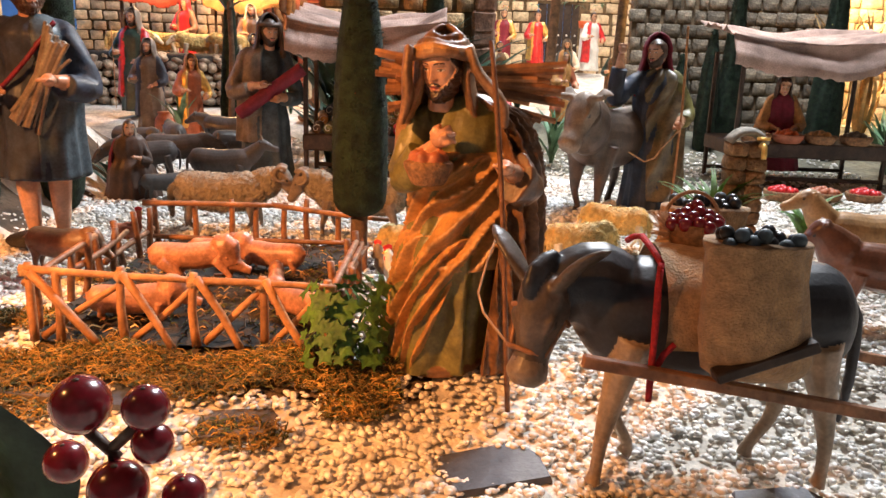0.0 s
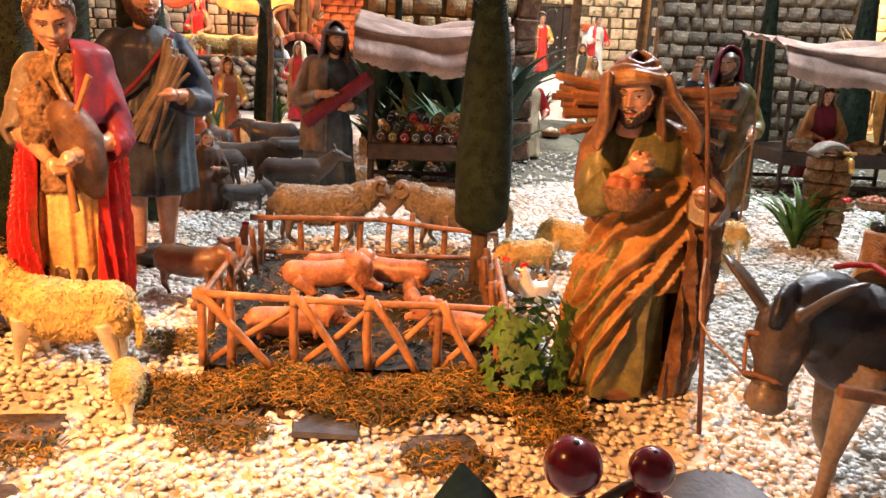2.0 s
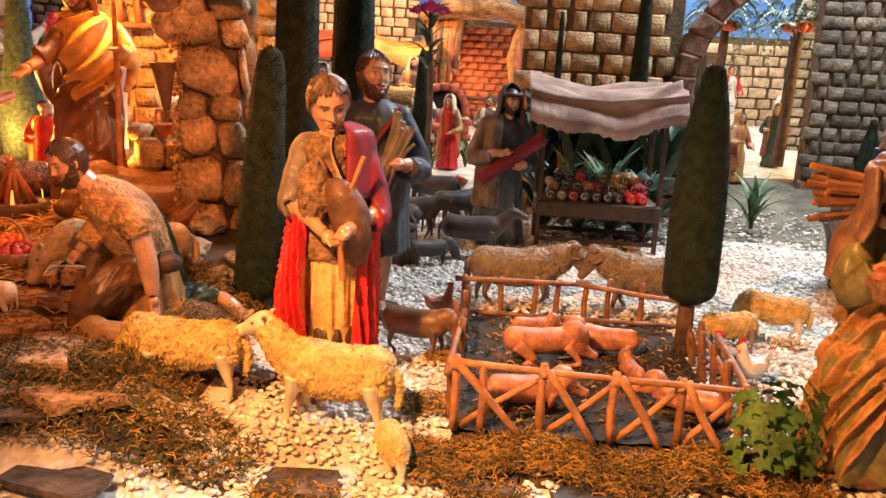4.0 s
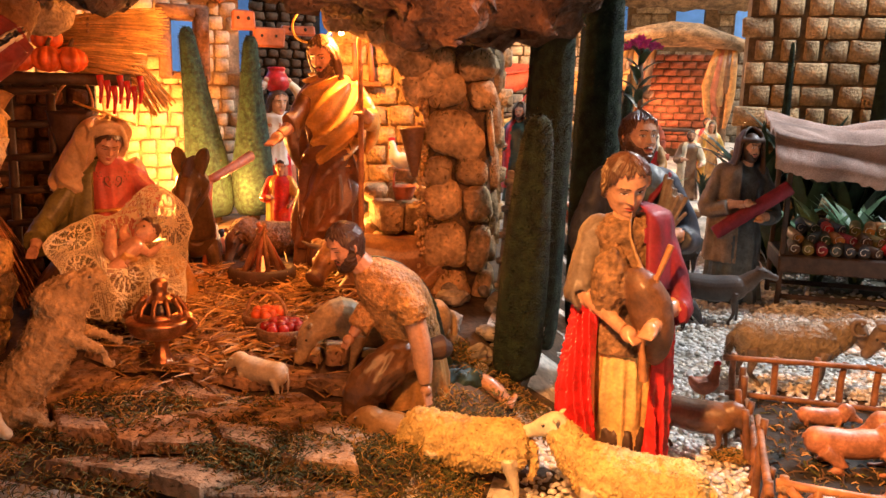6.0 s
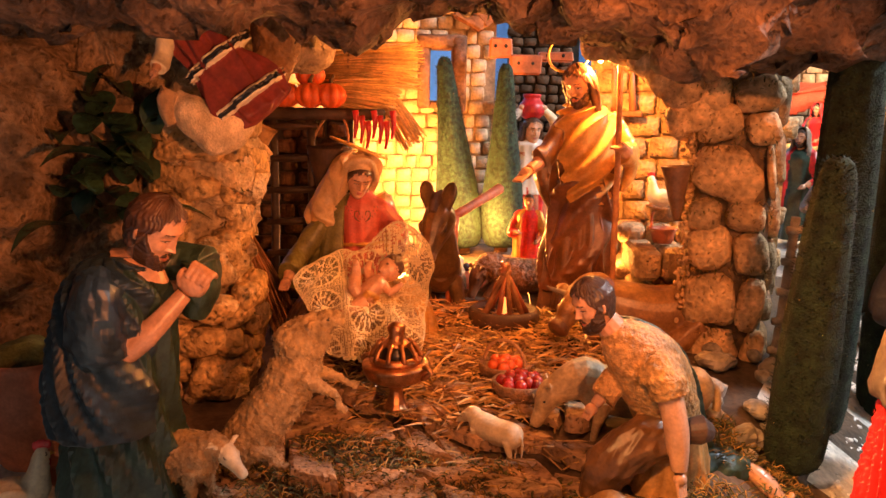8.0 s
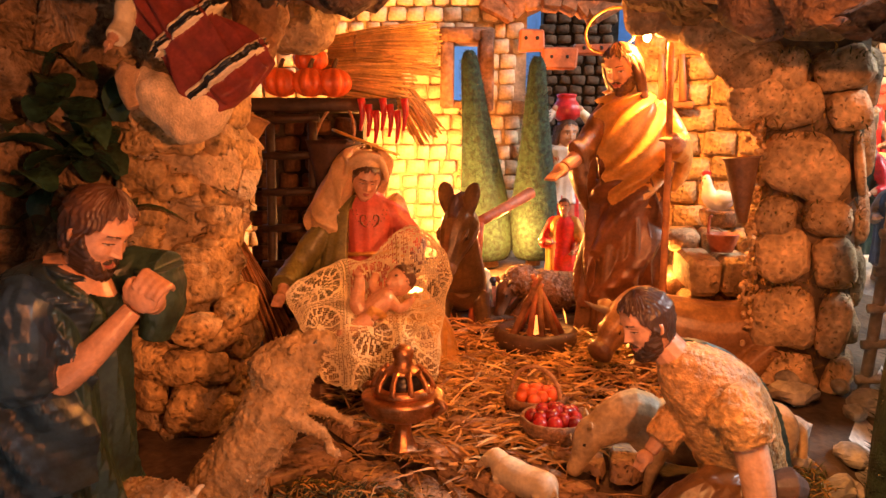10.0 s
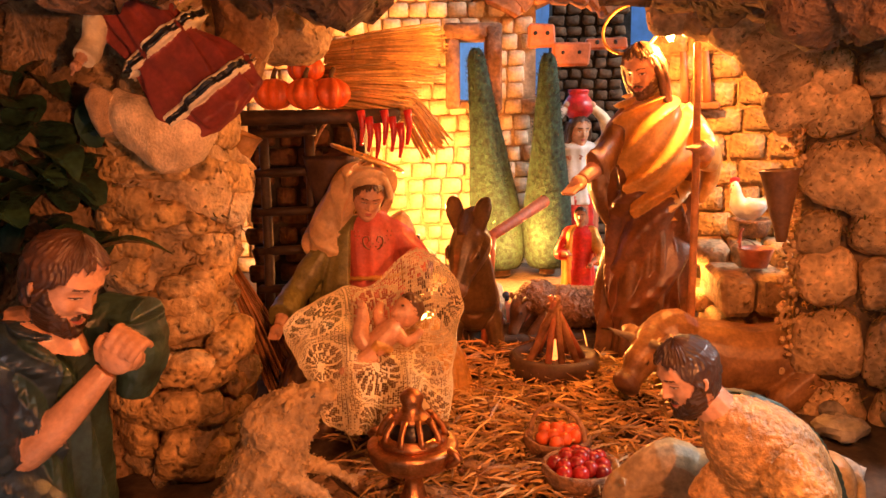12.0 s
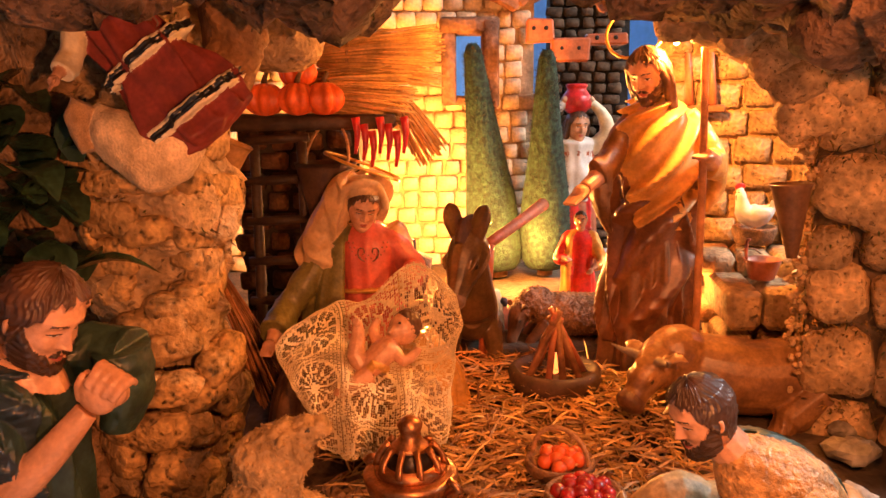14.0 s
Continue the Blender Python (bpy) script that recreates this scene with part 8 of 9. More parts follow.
tuft("grass_plant", (0.385, 1.08, 0.05), "tuft of glossy strap-shaped green leaves on the gravel", 34, 0.115, 0.005, LEAF, 0.8, 0.8)
tuft("grass_plant", (0.51, 1.06, 0.05), "tuft of pale green strap leaves by the fountain", 20, 0.085, 0.005, LEAF, 0.9, 0.7)
tuft("grass_plant", (0.44, 0.80, 0.045), "thin tuft of green grass blades behind the donkey", 9, 0.06, 0.002, LEAF, 0.5, 1.0)

# ivy beside the pen
t = thing("ivy_plant", (-0.075, 0.615, 0.03), "bushy young ivy plant with lobed yellow-green leaves", "plant")
rnd = random.Random(3)
for i in range(118):
    a, r, z = rnd.uniform(0, 6.28), 0.037 * math.sqrt(rnd.random()), 0.008 + 0.068 * rnd.random()
    c = Vector((r * math.cos(a), r * math.sin(a) * 0.8, z))
    n = Vector((math.cos(a), math.sin(a) - 0.4, 0.7)).normalized()
    u = n.orthogonal().normalized()
    u = Matrix.Rotation(rnd.uniform(0, 6.28), 3, n) @ u
    v = n.cross(u)
    s = rnd.uniform(0.006, 0.012)
    mb = MB()
    outline = []
    for k in range(15):
        b = 2 * math.pi * k / 15
        q = s * (0.72 + 0.28 * math.cos(5 * b))
        outline.append(tuple(c + u * q * math.cos(b) + v * q * math.sin(b) + n * (0.1 * s * math.cos(2.5 * b))))
    mb.add([tuple(c + n * s * 0.12)] + outline, [(0, 1 + k, 1 + (k + 1) % 15) for k in range(15)], LEAF)
    part("leaf", mb, t)
for i in range(9):
    a = i * 0.7
    mb = MB()
    mb.sweep([(0, 0, 0), (0.012 * math.cos(a), 0.01 * math.sin(a), 0.03), (0.026 * math.cos(a), 0.02 * math.sin(a), 0.06)], [0.0013, 0.0008], LEAFP, 5)
    part("stem", mb, t)

# slates on the ground
SLATER = mat("rough_dark_slab", (0.075, 0.055, 0.04), 0.85, 0.6, 30, 1.0, 120, bd=0.006)
SL = [((0.045, 0.500), 22, 0.075, 0.055, SLATE), ((-0.232, 0.575), 4, 0.052, 0.05, SLATE), ((-0.315, 0.585), -6, 0.06, 0.045, SLATER), ((-0.145, 0.545), 10, 0.06, 0.05, SLATER), ((-0.465, 0.565), 0, 0.07, 0.05, SLATER), ((0.235, 0.46), 8, 0.07, 0.05, SLATE), ((-0.70, 0.55), 10, 0.08, 0.05, SLATER), ((-0.63, 0.495), -14, 0.08, 0.045, SLATER), ((-0.47, 0.47), 6, 0.09, 0.05, SLATER), ((-0.80, 0.50), -8, 0.08, 0.05, SLATER)]
for (x, y), a, w, d, m in SL:
    mb = MB()
    out = [(-0.5, -0.5), (0.45, -0.52), (0.52, 0.1), (0.42, 0.5), (-0.4, 0.47), (-0.52, 0.1)]
    jit = [(p * w + random.uniform(-0.003, 0.003), q * d + random.uniform(-0.003, 0.003)) for p, q in out]
    mb.add([(p, q, 0) for p, q in jit] + [(p * 0.95, q * 0.95, 0.0035 + 0.0012 * math.sin(p * 90 + q * 70)) for p, q in jit], [tuple(range(6, 12))] + [(k, (k + 1) % 6, 6 + (k + 1) % 6, 6 + k) for k in range(6)], m)
    put("slate_slab", mb, "flat grey slate slab bedded in white gravel" if m is SLATE else "rough dark stone slab bedded in white gravel", "paving slab", pose(x, y, ground(x, y) - 0.0012, 0, 0, a), smooth=False)
for x, y, s in ((-0.90, 0.50, 0.03), (-0.83, 0.49, 0.035), (-0.76, 0.47, 0.02)):
    mb = MB()
    mb.ball((0, 0, 0), (s, s * 0.6, s * 0.4), CREAM, 14, 8, rough=0.3, rs=35)
    put("pale_stone", mb, "chunk of pale white stone on the moss", "stone", pose(x, y, ground(x, y) + 0.004, 0, 0, x * 90))

# berries in the foreground
t = thing("berry_sprig", (-0.075, 0.16, 0.10), "out-of-focus sprig of glossy dark red berries with dark leaves", "berry sprig")
for (x, y, z), r in (((-0.045, 0.088, 0.069), 0.0103), ((-0.020, 0.081, 0.072), 0.0079), ((-0.020, 0.085, 0.057), 0.0072), ((-0.032, 0.083, 0.040), 0.0104), ((-0.010, 0.085, 0.037), 0.0078), ((-0.058, 0.10, 0.040), 0.008)):
    mb = MB()
    mb.ball((0, 0, 0), r, BERRY, 26, 18)
    b = part("berry", mb, t, m=pose(x, y, z))
    mb = MB()
    mb.ball((0, -r * 0.2, r * 0.97), (r * 0.12, r * 0.12, r * 0.06), DBROWN, 8, 5)
    part("calyx", mb, b)
for p, q in (((-0.045, 0.09, 0.059), (-0.034, 0.09, 0.048)), ((-0.022, 0.085, 0.066), (-0.036, 0.09, 0.052)), ((-0.036, 0.09, 0.052), (-0.034, 0.092, 0.0)), ((-0.034, 0.092, 0.0), (-0.05, 0.10, -0.09))):
    mb = MB()
    mb.sweep([p, q], [0.0022, 0.002], DBROWN, 8, sub=1)
    part("stem", mb, t)
for a, b, w in (((-0.075, 0.10, 0.0), (-0.082, 0.10, 0.062), 0.019), ((-0.09, 0.11, 0.0), (-0.058, 0.105, 0.046), 0.015), ((-0.10, 0.09, 0.0), (-0.10, 0.085, 0.035), 0.018)):
    mb = MB()
    mb.leaf(a, b, w, LEAFD, up=(0, 1, 0.1), n=8, bend=0.05)
    part("leaf", mb, t)

# moss
MM = [MOSS, MOSS, MOSSD]


def front_moss():
    x = random.uniform(-0.38, -0.03)
    return x, 0.628 - 0.05 * random.random() ** 1.3 + 0.012 * math.sin(x * 40)


tumble("moss", front_moss, 7000, MM, 0.0115, "tangled golden-brown moss along the front of the pen", "moss", 0.35, height=0.008, thin=0.045)
tumble("moss", area(-0.66, 0.575, 0.16, 0.06), 3400, [MOSSD, MOSSD, MOSS], 0.011, "tangled dark moss before the stable", "moss", 0.35, height=0.006, thin=0.05)
tumble("moss", area(-0.96, 0.53, 0.14, 0.05), 1600, [MOSSD, MOSS], 0.011, "tangled dark moss at the shepherd's feet", "moss", 0.35, height=0.006, thin=0.05)
tumble("moss", area(-0.82, 0.635, 0.17, 0.06), 2400, [MOSSD, MOSS], 0.010, "dark moss in the cracks of the rock slabs", "moss", 0.35, height=0.004)
for cx, cy, r in ((-0.31, 0.555, 0.035), (-0.14, 0.525, 0.035), (-0.46, 0.535, 0.04), (-0.06, 0.565, 0.03), (-0.375, 0.68, 0.03), (-0.365, 0.80, 0.02), (-0.53, 0.79, 0.03), (0.12, 0.42, 0.05)):
    tumble("moss", area(cx, cy, r, r * 0.6), 350, MM, 0.010, "small tangle of moss on the gravel", "moss", 0.4, height=0.004)


def gravel():
    """White quartz pebbles, strewn; nearest ones larger."""
    rs = np.random.RandomState(5)
    phi = (1 + 5 ** 0.5) / 2
    ico = np.array([(-1, phi, 0), (1, phi, 0), (-1, -phi, 0), (1, -phi, 0), (0, -1, phi), (0, 1, phi), (0, -1, -phi), (0, 1, -phi), (phi, 0, -1), (phi, 0, 1), (-phi, 0, -1), (-phi, 0, 1)])
    ico /= np.linalg.norm(ico[0])
    tri = np.array([(0, 11, 5), (0, 5, 1), (0, 1, 7), (0, 7, 10), (0, 10, 11), (1, 5, 9), (5, 11, 4), (11, 10, 2), (10, 7, 6), (7, 1, 8), (3, 9, 4), (3, 4, 2), (3, 2, 6), (3, 6, 8), (3, 8, 9), (4, 9, 5), (2, 4, 11), (6, 2, 10), (8, 6, 7), (9, 8, 1)])
    spots = []
    while len(spots) < 43000:
        x, y = rs.uniform(-0.92, 0.95), rs.uniform(0.28, 1.95)
        if y > 1.2 and rs.rand() < 0.35:
            continue
        if abs(x) > 0.5 * (y + 0.35) + 0.25 and not (x < 0 and y > 0.36 and x > -0.92):
            continue
        if -0.35 < x < -0.09 and 0.63 < y < 0.96:
            continue
        if x < -0.56 and (y > 0.515 + 0.025 * math.sin(x * 30) or x < -0.92):
            continue
        if -0.37 < x < -0.03 and 0.585 < y < 0.63 and rs.rand() < 0.85:
            continue
        if y > 1.5 and x > -0.25 and rs.rand() < 0.8:
            continue
        if any(abs(x - sx) < w * 0.42 and abs(y - sy) < d * 0.42 for (sx, sy), _, w, d, _ in SL):
            continue
        spots.append((x, y))
    n = len(spots)
    verts = np.empty((n, 12, 3))
    for i, (x, y) in enumerate(spots):
        s = rs.uniform(0.0022, 0.0042) * (1.0 if y < 1.1 else 1.25)
        q, _ = np.linalg.qr(rs.randn(3, 3))
        sh = (ico * (rs.uniform(0.65, 1.35, 3) * s) * rs.uniform(0.85, 1.12, (12, 1))) @ q
        sh[:, 2] *= 0.6
        verts[i] = sh + (x, y, ground(x, y) + rs.uniform(-0.0005, 0.0022))
    faces = (tri[None] + 12 * np.arange(n)[:, None, None]).reshape(-1, 3)
    me = bpy.data.meshes.new("gravel")
    me.from_pydata(verts.reshape(-1, 3).tolist(), [], faces.tolist())
    me.materials.append(PEBBLE)
    me.polygons.foreach_set("use_smooth", [True] * len(me.polygons))
    tagged(new("gravel", me), "loose white and honey-coloured quartz gravel covering the ground", "gravel", kind="stuff")


gravel()

# ---- the village behind ----
REDCLOTH = mat("brick_red_cloth", (0.42, 0.07, 0.035), 0.9, 0.4, 16, 0.8, 500)
OCHCLOTH = mat("ochre_cloth", (0.50, 0.27, 0.09), 0.9, 0.4, 16, 0.8, 500)
stall((-0.98, 2.82, 0.235), 0.22, 0.12, 0.22, "small market stall under a brick-red awning before the pale wall", 6, REDCLOTH)
stall((-0.68, 2.86, 0.24), 0.20, 0.12, 0.20, "small market stall under an ochre awning before the pale wall", -4, OCHCLOTH)
for i in range(10):
    bowl((-1.06 + 0.045 * i, 2.70 + 0.02 * (i % 2), 0.24), 0.024, WICKER, (PUMPKIN, RED, CREAM, OCHRE)[i % 4], 9, "wicker basket of bright produce before the market stalls")
TERRAB = mat("red_brown_stone", (0.20, 0.11, 0.07), 0.8, 0.4, 45, 1.0, 180, rnd=0.25)
STONEW = mat("weathered_stone", (0.27, 0.215, 0.15), 0.8, 0.5, 45, 1.0, 180, bd=0.004, island=0.4, rnd=0.45, pit=200)
w5 = block_wall("wall_5", (-0.10, 1.86, 0.06), 3, 0.36, 0.66, 0.05, 0.062, 0.046, MORTAR, STONE, "ochre stone-block house wall behind the fabric stall", limit=120, gap=0.05, skew=0.55, jit=0.03, proud=0.002)
w6 = block_wall("wall_6", (0.76, 2.15, 0.10), -6, 0.52, 0.66, 0.06, 0.046, 0.036, MORTAR, STONEW, "grey stone-block tower wall behind the food stall", limit=140, gap=0.06, skew=0.6, jit=0.03, proud=0.002)
w7 = block_wall("wall_7", (-1.02, 3.1, 0.15), 12, 0.7, 0.7, 0.05, 0.055, 0.036, MORTAR, BRICKC, "pale stone-block house wall at the back of the village", limit=60, gap=0.1)
w8 = block_wall("wall_8", (0.55, 3.95, 0.2), -4, 1.5, 0.43, 0.05, 0.08, 0.05, MORTAR, BRICKC, "distant pale stone-block town wall", holes=((-0.1, 0.1, 0.0, 0.34),), limit=60, gap=0.1)
w9 = block_wall("wall_9", (0.80, 2.95, 0.12), 0, 0.16, 0.75, 0.10, 0.05, 0.034, SOIL, STONEG, "square grey stone gate pier", limit=60, gap=0.12)
w11 = block_wall("wall_11", (1.20, 2.42, 0.10), -14, 0.5, 0.62, 0.05, 0.06, 0.04, MORTARL, BRICKC, "cream stone-block house wall glowing in lamp light", limit=60, gap=0.06, skew=0.5)
for x, y in ((0.98, 2.0), (1.08, 2.04), (1.16, 2.0)):
    tuft("reed_plant", (x, y, ground(x, y)), "tall golden dry reed plant behind the food stall", 22, 0.34, 0.008, STRAW, 0.35, 1.0)
w12 = block_wall("wall_12", (-0.42, 3.62, 0.2), 3, 1.0, 0.85, 0.06, 0.075, 0.05, MORTAR, STONEW, "tall ochre stone house wall with dark windows behind the square", holes=((-0.30, -0.18, 0.42, 0.62), (0.02, 0.14, 0.42, 0.62), (0.26, 0.36, 0.42, 0.60)), limit=80, gap=0.08, skew=0.5)
mb = MB()
mb.sweep([(-0.62, -0.02, 0.0), (-0.3, -0.06, 0.05), (0.05, -0.05, 0.02), (0.35, -0.03, 0.04), (0.62, 0, -0.01)], [(0.10, 0.05), (0.13, 0.07), (0.12, 0.06), (0.12, 0.07), (0.09, 0.05)], ROCK, 30, sub=8, rough=0.35, rs=14)
put("rock_eaves", mb, "rough cork-bark eaves over the tall house wall", "rock", pose(-0.42, 3.58, 0.80, 0, 0, 3), kind="structure")
gate = thing("gate_door", (0.557, 3.965, 0.2), "dark brown studded timber gate in the town wall", "door", -4, kind="structure")
for i in range(5):
    mb = MB()
    mb.box((-0.08 + 0.04 * i, 0, 0.17), (0.038, 0.02, 0.34), WOODD, bev=0.08)
    part("plank", mb, gate, smooth=False)
    for r in range(4):
        mb = MB()
        mb.ball((-0.08 + 0.04 * i, -0.011, 0.06 + 0.045 * r), 0.005, WHITE, 8, 6)
        part("stud", mb, gate)
arch = thing("stone_arch", (0, 0, 0), "red-brown stone arch springing from the house wall", "arch", kind="structure")
for i in range(9):
    a = math.pi - 0.18 * i
    mb = MB()
    mb.box((0, 0, 0), (0.05, 0.06, 0.05), TERRAB, bev=0.12, jit=0.06)
    part("stone", mb, arch, m=pose(0.36 + 0.27 * math.cos(a), 1.87, 0.36 + 0.27 * math.sin(a), 0, -math.degrees(a), 0), smooth=False)
for z in (0.085, 0.135, 0.185, 0.235, 0.285, 0.332):
    mb = MB()
    mb.box((0, 0, 0), (0.052, 0.06, 0.047), TERRAB, bev=0.12, jit=0.06)
    part("stone", mb, arch, m=pose(0.09, 1.87, z), smooth=False)
low = thing("field_stone_wall", (-0.74, 2.25, 0.12), "low dry-stone wall of rounded grey field stones", "wall", 6, kind="structure")
core = MB()
core.box((0, 0.06, 0.07), (0.5, 0.09, 0.15), SOIL, bev=0.1)
part("wall_core", core, low)
rnd = random.Random(21)
for r in range(6):
    x = -0.25
    while x < 0.25:
        w = rnd.uniform(0.012, 0.024)
        mb = MB()
        mb.ball((0, 0, 0), (w, 0.018, rnd.uniform(0.011, 0.016)), STONEW, 10, 7, rough=0.5, rs=40 + r)
        part("stone", mb, low, m=pose(x + w, 0.006 * r - rnd.uniform(0, 0.01), 0.012 + 0.024 * r + rnd.uniform(-0.005, 0.005), 0, rnd.uniform(-25, 25), 0))
        x += 1.8 * w

oven = thing("brick_oven", (-0.50, 2.45, 0.14), "small red brick oven with an arched dark mouth", "oven", 8)
core = MB()
core.box((0, 0.05, 0.05), (0.17, 0.10, 0.10), MORTARL, bev=0.05)
part("oven_base", core, oven)
for r in range(4):
    for c in range(5):
        mb = MB()
        mb.box((0, 0, 0), (0.030, 0.012, 0.020), BRICKR, bev=0.15, jit=0.06)
        part("brick", mb, oven, m=pose(-0.068 + 0.034 * c + 0.008 * (r % 2), -0.003, 0.013 + 0.024 * r))
# Solid black box in place of a hollow: the mouth's dark is painted in.
mb = MB()
mb.box((0, 0.06, 0.14), (0.12, 0.08, 0.09), BLACK, bev=0.2)
part("oven_mouth", mb, oven)
for i in range(9):
    a = math.pi * i / 8
    mb = MB()
    mb.box((0, 0, 0), (0.030, 0.09, 0.022), BRICKR, bev=0.15, jit=0.05)
    part("brick", mb, oven, m=pose(0.07 * math.cos(a), 0.05, 0.12 + 0.07 * math.sin(a), 0, 90 - math.degrees(a), 0))

tent = thing("forge_shelter", (-0.40, 2.92, 0.20), "rustic shelter with a round bark roof and warm-lit brick inside", "shelter", 4)
for x in (-0.17, 0.16):
    mb = MB()
    mb.sweep([(x, 0, 0), (x * 1.05, 0, 0.16), (x, 0.01, 0.36)], [0.02, 0.014], BARK, 10, rough=0.2, rs=30)
    part("post", mb, tent)
mb = MB()
mb.sweep([(-0.22, 0, 0.37), (-0.1, -0.02, 0.40), (0.05, -0.02, 0.41), (0.2, 0, 0.37)], [(0.09, 0.03), (0.12, 0.035), (0.12, 0.035), (0.08, 0.025)], ROCK, 28, rough=0.3, rs=22)
part("roof", mb, tent)
mb = MB()
mb.box((0, 0.14, 0.17), (0.34, 0.03, 0.36), MORTAR, bev=0.05)
part("back_wall", mb, tent)
BRICKD = mat("russet_brick", (0.24, 0.085, 0.045), 0.8, 0.45, 45, 0.9, 170, rnd=0.35)
bk = MB()
bk.box((0, 0, 0), (0.042, 0.012, 0.022), BRICKD, bev=0.15, jit=0.05)
bk = bk.mesh("brick")
for r in range(13):
    for c in range(7):
        piece("brick", bk, tent, pose(-0.145 + 0.046 * c + (0.02 if r % 2 else 0), 0.122, 0.03 + 0.026 * r))
mb = MB()
mb.box((0, 0.02, 0.09), (0.16, 0.06, 0.012), WOODD, bev=0.1)
for x in (-0.07, 0.07):
    mb.box((x, 0.02, 0.045), (0.012, 0.05, 0.085), WOODD, bev=0.1)
part("work_bench", mb, tent)
for i in range(12):
    mb = MB()
    q = (0.13 + 0.012 * i) if i < 5 else (-0.19 + 0.018 * (i - 5))
    mb.sweep([(q, -0.05, 0.36), (q - 0.03 + 0.008 * (i % 5), -0.05, 0.24 - 0.02 * (i % 3)), (q - 0.01 + 0.006 * (i % 4), -0.05, 0.10 + 0.04 * (i % 4))], [(0.012, 0.008), (0.016, 0.012), (0.006, 0.005)], (OCHRE, TERRA, TAN, BROWN)[i % 4], 8, rough=0.2, rs=40)
    part("hanging_cloth", mb, tent)
lamp("forge_lamp", "POINT", (-0.42, 2.94, 0.36), (0, 0, 0), (1.0, 0.36, 0.13), 2.4, 0.02)


def villager(at, yaw, h, robe, cloak, hood, label, beard=None, extra=None):
    f = Fig()
    f.robe(robe, 0.16, 0.11, 0.13, 0.16, 8, ph=at[0] * 7)
    f.cloak(cloak, 40, 240, 0.15, 0.80, 0.18, 0.14, 9, r1=0.15)
    f.arm(-1, (-0.19, -0.05, 0.57), (-0.10, -0.17, 0.58), robe)
    f.arm(1, (0.19, -0.04, 0.56), (0.12, -0.18, 0.50), cloak)
    f.head((0, -0.02, 0.90), 0, 4, HAIR, beard, hooded=bool(hood))
    if hood:
        f.hood(hood, (0, -0.015, 0.905), 52, 0.64, 0.13)
    if extra == "plume":
        for i in range(9):
            a = -1.2 + 0.3 * i
            f.leaf((0, 0.03, 0.96), (0.24 * math.sin(a), 0.03, 0.98 + 0.22 * math.cos(a)), 0.034, (RED, GOLD, WHITE)[i % 3], up=(0, 1, 0))
    if extra == "staff":
        f.sweep([(-0.12, -0.2, 1.1), (-0.11, -0.2, 0.02)], [0.01, 0.01], WOODL, 6)
    stand("villager_figurine", f, label, at, yaw, h, voxel=0.016)


villager((-0.80, 2.10, 0.115), -10, 0.26, DGREEN, RED, GREYB, "painted villager figurine in red cloak with a tall staff", HAIR, "staff")
villager((-0.62, 2.62, 0.20), 20, 0.22, BROWN, OCHRE, CREAM, "painted villager figurine in brown behind the stone wall", HAIR)
villager((-0.86, 2.72, 0.22), -20, 0.22, RED, BROWN, RED, "painted villager figurine in a red robe behind the stone wall")
villager((-0.30, 2.44, 0.145), 10, 0.19, OCHRE, GOLD, CREAM, "painted villager figurine in golden ochre robe in the square")
villager((0.40, 3.50, 0.24), 0, 0.24, RED, GOLD, None, "painted page figurine in red and gold with a feather crest", None, "plume")
villager((0.62, 3.40, 0.24), 15, 0.24, WHITE, RED, None, "painted page figurine in white and red with a feather crest", None, "plume")
villager((0.25, 3.40, 0.24), -10, 0.24, CRIMSON, GOLD, None, "painted king figurine in crimson and gold", HAIR, "plume")
villager((0.75, 3.1, 0.2), 10, 0.2, WHITE, GOLD, CREAM, "painted villager figurine in white near the gate")
villager((0.05, 1.98, 0.07), 30, 0.21, DBROWN, BROWN, DBROWN, "dark painted villager figurine beyond the fabric stall")
villager((-0.10, 2.75, 0.18), -20, 0.2, CREAM, WHITE, WHITE, "pale painted villager figurine in the square")
villager((-1.013, 1.142, 0.150), 20, 0.135, RED, GOLD, None, "small painted figurine in red and gold behind the stable")
PAIRS = [(RED, OCHRE), (BROWN, CREAM), (OCHRE, TERRA), (TEAL, WHITE), (DGREEN, BROWN), (CREAM, RED), (TERRA, GOLD), (GREYB, NAVY)]
CROWD = ((-0.46, 2.15, 0.20), (-0.36, 2.30, 0.19), (-0.22, 2.20, 0.17), (-0.55, 2.36, 0.2), (-0.13, 2.42, 0.19), (-0.30, 2.66, 0.2), (-0.60, 1.92, 0.2), (-0.72, 1.98, 0.22), (0.02, 2.15, 0.18), (0.18, 2.6, 0.2), (0.33, 2.2, 0.19), (0.42, 2.75, 0.2), (0.56, 2.6, 0.2), (0.12, 1.9, 0.2))
for i, (x, y, h) in enumerate(CROWD):
    a, b = PAIRS[i % 8]
    villager((x, y, ground(x, y)), (-25, 10, 30, -8)[i % 4], h, a, b, (CREAM, None, OCHRE, GREYB)[i % 4], "painted villager figurine among the stalls of the square", HAIR if i % 2 else None, "staff" if i % 5 == 0 else None)
for i in range(9):
    x, y = -0.5 + 0.09 * i, 2.05 + 0.12 * (i % 3)
    tuft("potted_plant", (x, y, ground(x, y)), "small bushy plant between the stalls of the square", 16, 0.09, 0.006, (LEAF, LEAFP, LEAFD)[i % 3], 0.6, 0.9)
